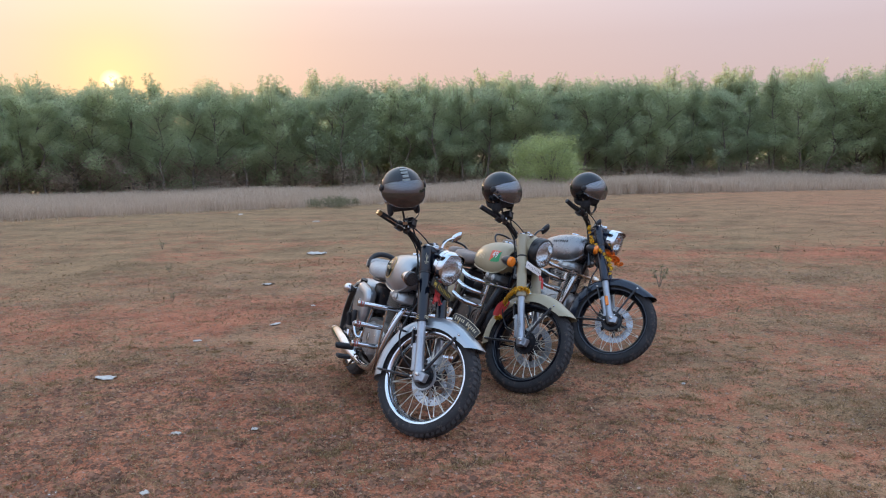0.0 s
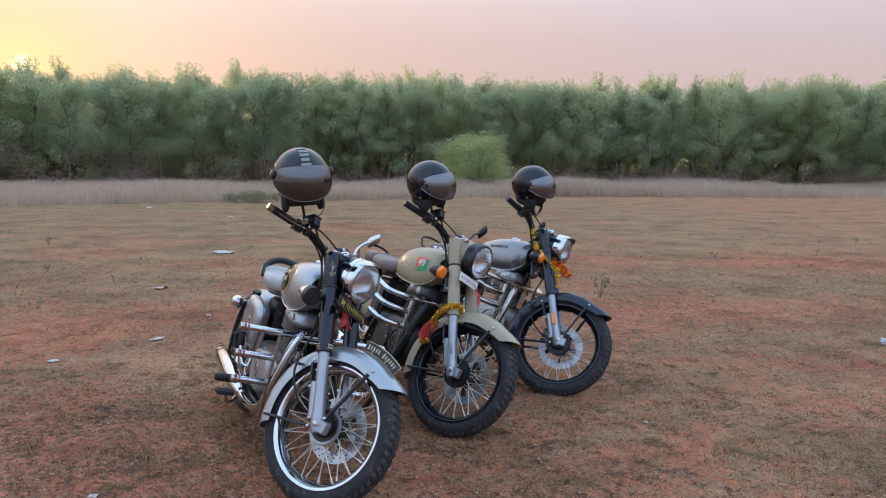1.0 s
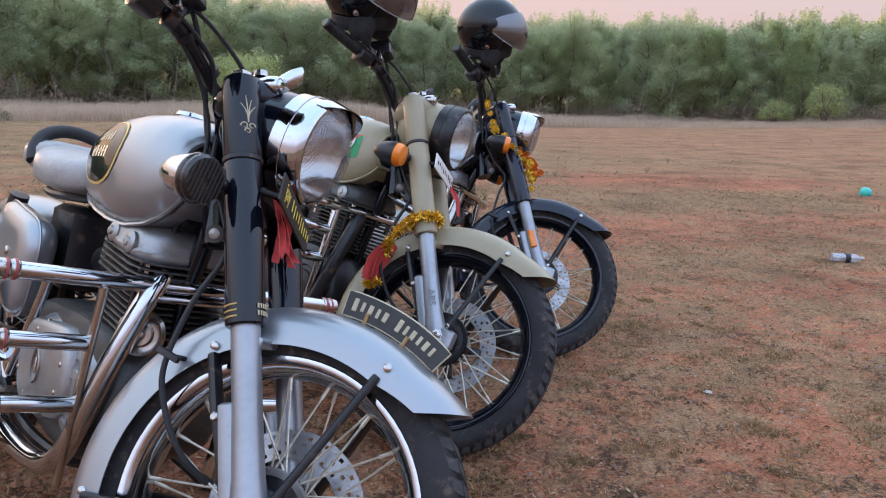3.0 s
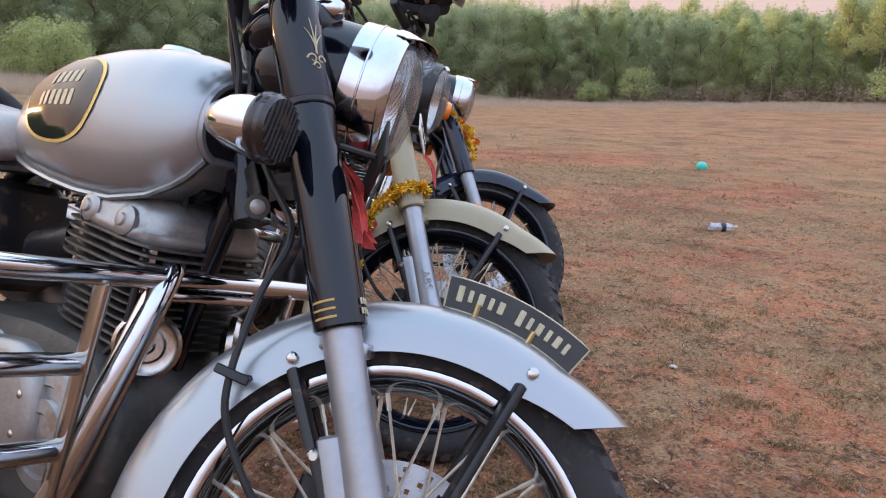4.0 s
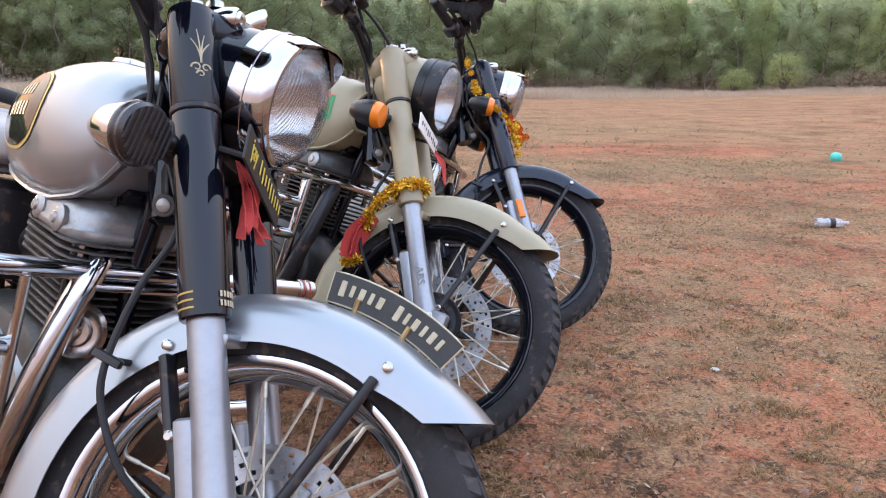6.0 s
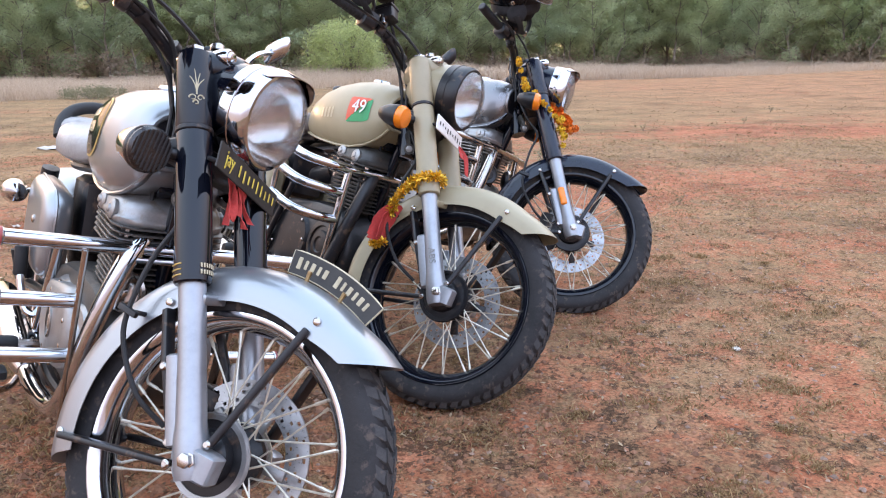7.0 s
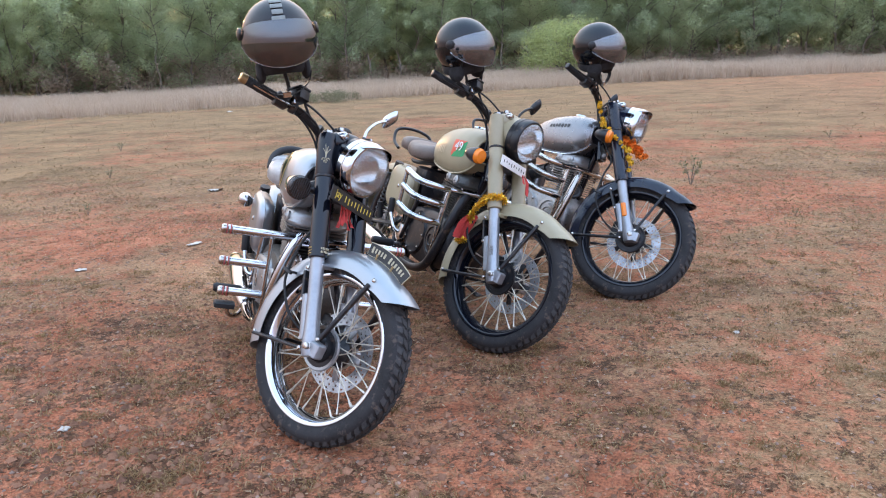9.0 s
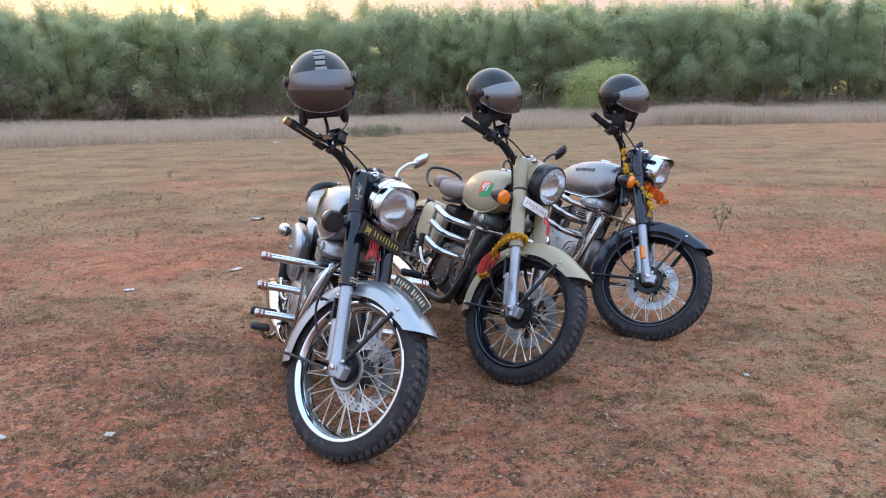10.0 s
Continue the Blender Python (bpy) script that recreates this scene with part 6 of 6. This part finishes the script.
def helmet(c, facing, tip, shell_mat, label, strip=False, lean=0.0, screen=None):
    """Open-face helmet with a bubble visor; x is its front."""
    root = tagged(new("helmet"), label, "helmet", "helmets on the mirrors")
    root.matrix_basis = Matrix.Translation(c) @ Matrix.Rotation(radians(facing), 4, "Z") @ Matrix.Rotation(radians(tip), 4, "Y") @ Matrix.Rotation(radians(lean), 4, "X")
    n, rings = 40, []

    def edge(a):
        """Lower rim: low at the cheeks and nape, high at the brow."""
        d = abs((a + 180) % 360 - 180)
        brow = 0.035
        return brow + (-0.112 - brow) * ease(42, 74, d)

    def skin(a, e, off=0.0):
        ca, sa, ce, se = math.cos(a), math.sin(a), math.cos(e), math.sin(e)
        rx = 0.140 if ca < 0 else 0.134
        low = 1.0 - 0.10 * max(0.0, -se) ** 1.5
        return Vector(((rx + off) * ca * ce * low, (0.121 + off) * sa * ce * low, (0.128 + off) * se))

    for inner in (0, 1):
        off = -0.016 * inner
        cols = []
        for i in range(15):
            ring = []
            for j in range(n):
                a = 2 * math.pi * j / n
                ze = edge(math.degrees(a))
                e0 = math.asin(max(-0.95, min(0.95, ze / 0.128)))
                e = math.pi / 2 - 0.02 - (math.pi / 2 - 0.02 - e0) * i / 14
                ring.append(skin(a, e, off))
            cols.append(ring)
        rings += cols if not inner else cols[::-1]
    part("shell", loft(rings), shell_mat, root, sharp=50)
    rim = [skin(2 * math.pi * j / n, math.asin(edge(360 * j / n) / 0.128), -0.006) for j in range(n)]
    part("rim_trim", tube(rim, 0.0065, 8, True), RUBBERMAT, root)
    vis = []
    for side in (0, 1):
        rows = []
        for i in range(11):
            e = 23 - 62 * i / 10
            row = []
            for j in range(25):
                a = radians(-80 + 160 * j / 24)
                lift = 0.006 + 0.024 * max(0, math.cos(a)) * (i / 10) ** 1.2
                k = abs(j - 12) / 12
                row.append(skin(a, radians(9 + e * (1 - 0.66 * k ** 2.4)), lift - 0.0025 * side))
            rows.append(row)
        vis.append(rows)
    v = [tuple(p) for s in vis for r in s for p in r]
    f = []
    for s in (0, 1):
        o = s * 11 * 25
        for i in range(10):
            for j in range(24):
                q = (o + i * 25 + j, o + i * 25 + j + 1, o + (i + 1) * 25 + j + 1, o + (i + 1) * 25 + j)
                f.append(q if s == 0 else q[::-1])
    o = 11 * 25
    loop = [j for j in range(25)] + [i * 25 + 24 for i in range(1, 11)] + [10 * 25 + j for j in range(23, -1, -1)] + [i * 25 for i in range(9, 0, -1)]
    f += [(loop[k], loop[k - 1], loop[k - 1] + o, loop[k] + o) for k in range(len(loop))]
    part("visor", (v, f), screen or VISOR, root, "smoked glossy visor", sharp=60)
    lip = [skin(radians(-80 + 160 * j / 24), radians(9 - 39 * (1 - 0.66 * (abs(j - 12) / 12) ** 2.4)), 0.0048 + 0.024 * max(0, math.cos(radians(-80 + 160 * j / 24)))) for j in range(25)]
    part("visor_edge", tube(lip, 0.0019, 6), BOTTLE, root, "pale rolled edge of the visor")
    for sd in (-1, 1):
        part("strap_button", lathe([(0.009, 0), (0.009, 0.003), (0.006, 0.005), (0.001, 0.005)], 14, axis(skin(radians(sd * 88), radians(-32), 0.001), (0, sd, -0.4))), DULLCHROME, root)
    for sd in (-1, 1):
        part("visor_pivot", lathe([(0.020, 0), (0.020, 0.006), (0.013, 0.010), (0.002, 0.011)], 20, axis(skin(radians(sd * 80), 0.17, 0.008), (0.14, sd, 0.17))), SATIN, root)
    part("lining", ellipsoid((-0.004, 0, -0.012), 0.122, 0.104, 0.104, 24, 12, -75, 85), PADDING, root)
    pad = [[(q * 0.128 * math.cos(t) - 0.010, q * 0.112 * math.sin(t), h - 0.012 * abs(math.sin(t)) ** 2) for t in (2 * math.pi * j / 28 for j in range(28))] for q, h in ((0.80, -0.070), (0.79, -0.090), (0.75, -0.104), (0.68, -0.110), (0.58, -0.108), (0.55, -0.080))]
    part("neck_roll", loft(pad, False), PADDING, root, "black padded lower edge")
    for sd in (-1, 1):
        part("cheek_pad", ellipsoid((0.012, sd * 0.076, -0.104), 0.044, 0.018, 0.044, 16, 10), PADDING, root)
    part("chin_strap", join(*[tube(smooth_line([(0.02, sd * 0.094, -0.120), (0.03, sd * 0.080, -0.155), (0.028, sd * 0.045, -0.185), (0.03, sd * 0.012, -0.192)], 4), 0.011, 8, flat=0.22) for sd in (-1, 1)]), RUBBERMAT, root)
    part("buckle", rbox(0.012, 0.030, 0.020, 0.003, Matrix.Translation((0.032, 0.0, -0.192))), DULLCHROME, root)
    if strip:
        for k, wide_mark in enumerate((0.040, 0.040, 0.040, 0.036, 0.044)):
            e = radians(80 - 11.5 * k)
            base = Matrix.Translation(skin(0, e, 0.0022)) @ axis((0, 0, 0), skin(0, e))
            part("crest_mark", rbox(wide_mark, 0.019, 0.0015, 0.003, base), PALEMARK, root, "pale mark of the worn crest")
    return root


helmet((-0.234, 4.191, 1.332), -72, 10, HELMETBROWN, "dark open-face helmet with smoked visor, hung on a mirror", True, 4)
helmet((0.396, 5.104, 1.292), -38, 4, HELMET, "glossy black open-face helmet with smoked visor, hung on a mirror", False, 6, VISORPALE)
helmet((1.110, 5.733, 1.273), -34, 2, HELMET, "glossy black open-face helmet with clear-edged visor, hung on a mirror", False, 6, VISORPALE)


# ---- plates, ribbons and garlands on the motorcycles ----
def on_bike(name, root, S, geo, material, label, category, parts=()):
    ob = tagged(part(name, geo, material), label, category)
    ob.matrix_basis = root.matrix_basis @ S
    for nm, g, mt in parts:
        part(nm, g, mt, ob)
    return ob


PL = (FW_F, UP_F)


def arc_plate(a0, a1, r0, r1, thick, n=18):
    rings = []
    for i in range(n + 1):
        a = a0 + (a1 - a0) * i / n
        rings.append([fender_pt(F0, PL, a, r, y) for r, y in ((r0, -thick), (r0, thick), (r1, thick), (r1, -thick))])
    return loft(rings)


marks = []
for k in range(12):
    if k == 5:
        continue
    a = 64.3 - 2.25 * k
    tall_mark = 0.032 if k in (0, 6) else 0.024
    for sd in (-1, 1):
        c = fender_pt(F0, PL, a, 0.375, sd * 0.0032)
        d = (FW_F * math.cos(radians(a)) + UP_F * math.sin(radians(a)))
        side_dir = Vector((0, 1, 0)).cross(d)
        mm = Matrix(((side_dir.x, 0, d.x, c.x), (0, 1, 0, c.y), (side_dir.z, 0, d.z, c.z), (0, 0, 0, 1)))
        marks.append(("plate_mark", rbox(0.0064 if k % 2 else 0.0088, 0.0016, tall_mark * 0.72, 0.0022, mm), CREAM))
edge_line = [fender_pt(F0, PL, 36 + 31 * i / 16, 0.396, 0) for i in range(17)] + [fender_pt(F0, PL, 67 - 31 * i / 16, 0.353, 0) for i in range(17)]
marks.append(("plate_edge", tube(edge_line, 0.0026, 6, True), CREAM))
for a in (47, 60):
    marks.append(("plate_foot", rod(fender_pt(F0, PL, a, 0.345, 0), fender_pt(F0, PL, a, 0.368, -0.004), 0.0045, 8), BRASS))
on_bike("mudguard_plate", bike_a, steer_a, arc_plate(36, 67, 0.353, 0.396, 0.0025), PLATEBLACK, "curved black crest plate with cream marks on the mudguard", "plate", marks)


def number_plate(root, S, c, w, h, material, mark, label, n, slope=0.0, turn=0.0, word=""):
    """A narrow plate with bars for its marks; a short word may stand before them."""
    m = FM @ Matrix.Translation(c) @ Matrix.Rotation(radians(turn), 4, "Z") @ Matrix.Rotation(slope, 4, "Y")
    bits = []
    rng = random.Random(n)
    for k in range(3 if word else 0, n):
        bits.append(("plate_mark", rbox(0.0016, w / n * 0.22, h * (rng.uniform(0.34, 0.60) if word else rng.uniform(0.16, 0.40)), 0.001, m @ Matrix.Translation((0.004, (k - (n - 1) / 2) * w / n * 0.92, rng.uniform(-0.003, 0.003)))), mark))
    for k in (-1, 1):
        bits.append(("plate_holder", rod(m @ Vector((-0.004, k * w * 0.3, 0)), m @ Vector((-0.05, k * w * 0.28, 0.01)), 0.005), SATIN))
    plate = on_bike("name_board" if word else "number_plate", root, S, rbox(0.004, w, h, 0.0015, m), material, label, "sign" if word else "number plate", bits)
    if word:
        me = letters(word, h * 0.80)
        me.materials.clear()
        me.materials.append(mark)
        face = Matrix(((0, 0, 1, 0.0032), (1, 0, 0, -w * 0.345), (0, 1, 0, 0.003), (0, 0, 0, 1)))
        part("plate_word", me, None, plate, "small yellow hand-painted word", m @ face)


number_plate(bike_a, steer_a, (0.062, -0.010, 0.512), 0.310, 0.048, PLATEBLACK, YELLOWLET, "narrow black board with yellow hand-painted marks under the headlamp", 12, 0.25, 11, "jay")
number_plate(bike_b, steer_b, (0.062, -0.048, 0.510), 0.200, 0.046, WHITE, PLATEBLACK, "narrow white plate with dark marks under the headlamp", 9, 0.25)


def ribbon_geo(pts, wide, seed, twist=1.2):
    """A strip of cloth, thick enough to have two faces, that folds as it hangs."""
    rng = random.Random(seed)
    p = smooth_line(pts, 6)
    rings = []
    a = rng.uniform(0, 3)
    for i, q in enumerate(p):
        a += rng.uniform(0, twist) * 0.35
        d = Vector((math.cos(a), math.sin(a), 0.15))
        t = d.cross(Vector((0, 0, 1))).normalized() * 0.0012
        w = wide * (0.45 + 0.55 * min(1, i / 6)) * rng.uniform(0.85, 1.1)
        rings.append([q - d * w / 2 - t, q + d * w / 2 - t, q + d * w / 2 + t, q - d * w / 2 + t])
    return loft(rings)


on_bike("red_ribbon", bike_a, steer_a, join(*[ribbon_geo([fq(0.545, 0.030, -0.030), fq(0.51, 0.038 + 0.004 * k, -0.036 + 0.006 * k), fq(0.465, 0.040 + 0.004 * (k % 3), -0.045 + 0.011 * k), fq(0.418 + 0.012 * (k % 3), 0.036 + 0.005 * k, -0.052 + 0.014 * k)], 0.013 + 0.003 * (k % 2), 2 + k) for k in range(5)]), RED, "knotted red cloth ribbon hanging under the headlamp", "ribbon")
on_bike("red_thread", bike_b, steer_b, join(ribbon_geo([fq(0.50, 0.06, 0.045), fq(0.46, 0.075, 0.05), fq(0.40, 0.07, 0.055)], 0.018, 5), ribbon_geo([fq(0.50, 0.06, 0.035), fq(0.45, 0.07, 0.03)], 0.014, 6)), RED, "red thread knotted below the number plate", "ribbon")


def tinsel_geo(line, radius, count, seed, size=0.012):
    rng = random.Random(seed)
    p = smooth_line(line, 8)
    v, f = [], []
    for _ in range(count):
        q = rng.choice(p)
        d = Vector((rng.gauss(0, 1), rng.gauss(0, 1), rng.gauss(0, 1))).normalized()
        w = d.cross(Vector((rng.gauss(0, 1), rng.gauss(0, 1), rng.gauss(0, 1)))).normalized() * size * 0.16
        a, b = q + d * radius * 0.15, q + d * (radius + size * rng.random())
        o = len(v)
        v += [tuple(a - w), tuple(a + w), tuple(b + w), tuple(b - w)]
        f.append((o, o + 1, o + 2, o + 3))
    core = tube(p, radius * 0.35, 6)
    return join(core, (v, f))


loop_b = [fq(0.345, 0.042 * math.cos(t), -0.100 + 0.042 * math.sin(t)) for t in (2 * math.pi * k / 10 for k in range(11))]
on_bike("tinsel_garland", bike_b, steer_b, join(tinsel_geo(loop_b, 0.012, 900, 4), tinsel_geo([fq(0.345, -0.03, -0.125), fq(0.33, -0.07, -0.12), fq(0.295, -0.11, -0.115), fq(0.27, -0.125, -0.11)], 0.011, 600, 5), tinsel_geo([fq(0.185, -0.195, -0.105), fq(0.178, -0.175, -0.112), fq(0.182, -0.155, -0.108)], 0.008, 300, 7)), TINSEL, "gold tinsel garland wound round the fork", "garland")
on_bike("red_scarf", bike_b, steer_b, join(ribbon_geo([fq(0.29, -0.105, -0.105), fq(0.265, -0.135, -0.110), fq(0.225, -0.165, -0.110), fq(0.190, -0.178, -0.108)], 0.075, 8, 0.15), ribbon_geo([fq(0.29, -0.105, -0.100), fq(0.26, -0.14, -0.095), fq(0.20, -0.172, -0.098)], 0.065, 9, 0.15)), RED, "red cloth with a gold fringe tied to the mudguard", "cloth")


def flower_string(line, radius, count, seed):
    rng = random.Random(seed)
    p = smooth_line(line, 6)
    geos = []
    for k in range(count):
        q = p[int(k * (len(p) - 1) / max(1, count - 1))] + Vector((rng.gauss(0, 0.006), rng.gauss(0, 0.006), rng.gauss(0, 0.006)))
        r = radius * rng.uniform(0.75, 1.15)
        v, f = [], []
        for _ in range(46):
            d = Vector((rng.gauss(0, 1), rng.gauss(0, 1), rng.gauss(0, 1))).normalized()
            s = d.cross(Vector((rng.gauss(0, 1), rng.gauss(0, 1), rng.gauss(0, 1)))).normalized() * r * 0.28
            o = len(v)
            a, b = q + d * r * 0.35, q + d * r
            v += [tuple(a), tuple(b - s), tuple(b + d * r * 0.12), tuple(b + s)]
            f.append((o, o + 1, o + 2, o + 3))
        geos.append((v, f))
        geos.append(ellipsoid(tuple(q), r * 0.6, r * 0.6, r * 0.6, 8, 6))
    return join(*geos)


on_bike("marigold_garland", bike_c, steer_c, flower_string([fq(0.76, -0.05, -0.140), fq(0.70, -0.055, -0.145), fq(0.642, -0.050, -0.145), fq(0.602, -0.045, -0.148), fq(0.56, -0.02, -0.148), fq(0.521, 0.015, -0.145), fq(0.47, 0.045, -0.125), fq(0.418, 0.055, -0.11), fq(0.353, 0.055, -0.10)], 0.016, 16, 12), MARIYELLOW, "yellow marigold garland wound round the fork", "garland")
on_bike("marigold_bunch", bike_c, steer_c, join(flower_string([fq(0.570, 0.050, -0.035), fq(0.545, 0.060, -0.005), fq(0.510, 0.075, 0.0), fq(0.480, 0.095, 0.015)], 0.028, 9, 13), flower_string([fq(0.49, 0.105, 0.02), fq(0.465, 0.12, 0.03)], 0.016, 3, 14)), MARIGOLD, "bunch of orange marigolds hung under the headlamp", "flowers")
on_bike("fork_reflector", bike_c, steer_c, rbox(0.026, 0.012, 0.075, 0.010, FM @ Matrix.Translation((-0.004, -0.126, 0.135))), AMBER, "oblong amber reflector on the fork", "reflector")
for side_y in (-1,):
    me = letters("ABS", 0.029)
    me.materials.clear()
    me.materials.append(FINS)
    ob = tagged(part("fork_writing", me, None, None, "grey letters ABS on the silver fork"), "grey letters ABS on the silver fork", "lettering")
    ob.matrix_basis = bike_b.matrix_basis @ steer_b @ FM @ Matrix.Translation((0.004, -0.1266, 0.105)) @ Matrix(((0, 1, 0, 0), (0, 0, -1, 0), (-1, 0, 0, 0), (0, 0, 0, 1)))


# ---- litter on the field ----
def scrap(x, y, size, seed, material, label, name="paper_scrap", category="litter", long=1.0):
    """A crumpled sheet lying on the ground."""
    rng = random.Random(seed)
    n, v, f = 6, [], []
    a = rng.uniform(0, 6.28)
    for side in (0, 1):
        for i in range(n):
            for j in range(n):
                u, w = (i / (n - 1) - 0.5) * size * long, (j / (n - 1) - 0.5) * size
                h = size * 0.22 * (noise.noise((i * 0.9 + seed, j * 0.9, 1.3)) + 0.45) * (1.0 - 0.3 * side)
                v.append((u * math.cos(a) - w * math.sin(a) + rng.gauss(0, size * 0.03), u * math.sin(a) + w * math.cos(a) + rng.gauss(0, size * 0.03), max(0.001, h) + 0.004 - 0.003 * side))
    for s in (0, 1):
        o = s * n * n
        for i in range(n - 1):
            for j in range(n - 1):
                q = (o + i * n + j, o + (i + 1) * n + j, o + (i + 1) * n + j + 1, o + i * n + j + 1)
                f.append(q if s == 0 else q[::-1])
    ob = tagged(part(name, (v, f), material, sharp=0), label, category, "scraps of litter")
    ob.matrix_basis = Matrix.Translation((x, y, land(x, y)))
    return ob


for k, (x, y, s, ln) in enumerate(((1.585, 4.815, 0.034, 1.0), (-1.087, 3.993, 0.04, 1.2), (-2.307, 9.56, 0.16, 1.0), (-2.29, 13.2, 0.26, 1.6), (-2.443, 5.13, 0.10, 2.0), (-1.515, 3.945, 0.05, 1.3), (-2.16, 6.30, 0.06, 1.6), (5.13, 5.65, 0.10, 1.6), (-1.79, 3.13, 0.035, 1.4), (-1.63, 6.95, 0.07, 2.2), (-2.75, 4.30, 0.05, 1.5), (-1.45, 8.0, 0.05, 1.5), (-3.8, 22, 0.16, 1.5), (-7.2, 26.5, 0.22, 2.0), (-1.38, 3.15, 0.045, 1.2))):
    scrap(x, y, s * 0.74, 60 + k, LITTER, "small scrap of white paper or plastic on the soil", long=ln)


def bottle(x, y, turn):
    root = tagged(new("plastic_bottle"), "crumpled clear plastic bottle lying on the soil", "bottle")
    root.matrix_basis = Matrix.Translation((x, y, land(x, y) + 0.030)) @ Matrix.Rotation(radians(turn), 4, "Z") @ Matrix.Rotation(radians(90), 4, "Y")
    part("bottle_body", lathe([(0.004, -0.10), (0.028, -0.098), (0.031, -0.09), (0.028, -0.05), (0.031, -0.03), (0.027, 0.0), (0.031, 0.03), (0.030, 0.05), (0.014, 0.085), (0.013, 0.10)], 20), BOTTLE, root)
    part("bottle_label", lathe([(0.0318, -0.012), (0.0324, -0.008), (0.0324, 0.016), (0.0318, 0.020)], 20, None, True), PLATEBLACK, root)
    part("bottle_cap", lathe([(0.0145, 0.094), (0.0155, 0.098), (0.0155, 0.112), (0.012, 0.115)], 14), LITTER, root)


bottle(4.24, 6.49, -28)
tq = tagged(part("turquoise_cup", moved(lathe([(0.001, 0.002), (0.085, 0.004), (0.105, 0.05), (0.095, 0.115), (0.060, 0.150), (0.001, 0.160)], 22), Matrix.Rotation(0.3, 4, "X") @ Matrix.Scale(0.72, 4)), TURQ), "upturned turquoise plastic bowl on the field", "bowl")
tq.matrix_basis = Matrix.Translation((8.57, 9.87, land(8.57, 9.87) - 0.01))


def sprig(x, y, high, seed):
    rng = random.Random(seed)
    root = tagged(new("weed"), "small thin green weed growing from the soil", "weed", "weeds on the field")
    root.matrix_basis = Matrix.Translation((x, y, land(x, y)))
    stems, tufts = [], []
    for k in range(6):
        a = k * 2.4
        end = Vector((math.cos(a) * high * 0.32, math.sin(a) * high * 0.32, high * rng.uniform(0.6, 1.0)))
        stems.append(tube([(0, 0, -0.02), end * 0.5 + Vector((0, 0, high * 0.1)), end], [0.018 * high, 0.012 * high, 0.006 * high], 4))
        tufts.append((tuple(end), high * 0.16))
        tufts.append((tuple(end * 0.65), high * 0.14))
    part("stem", join(*stems), BARK, root)
    part("foliage", leaf_cloud(tufts, 160, high * 0.055, rng), SHRUBLEAVES, root, sharp=0)


for k, (x, y, h) in enumerate(((2.53, 8.84, 0.25), (-1.64, 5.76, 0.035), (-3.12, 8.39, 0.10), (2.86, 7.26, 0.07), (-1.95, 5.9, 0.035), (-4.1, 11.0, 0.13), (5.5, 12.5, 0.10), (7.5, 13.0, 0.10), (-5.5, 14.5, 0.14), (9.5, 15, 0.12))):
    sprig(x, y, h, 80 + k)
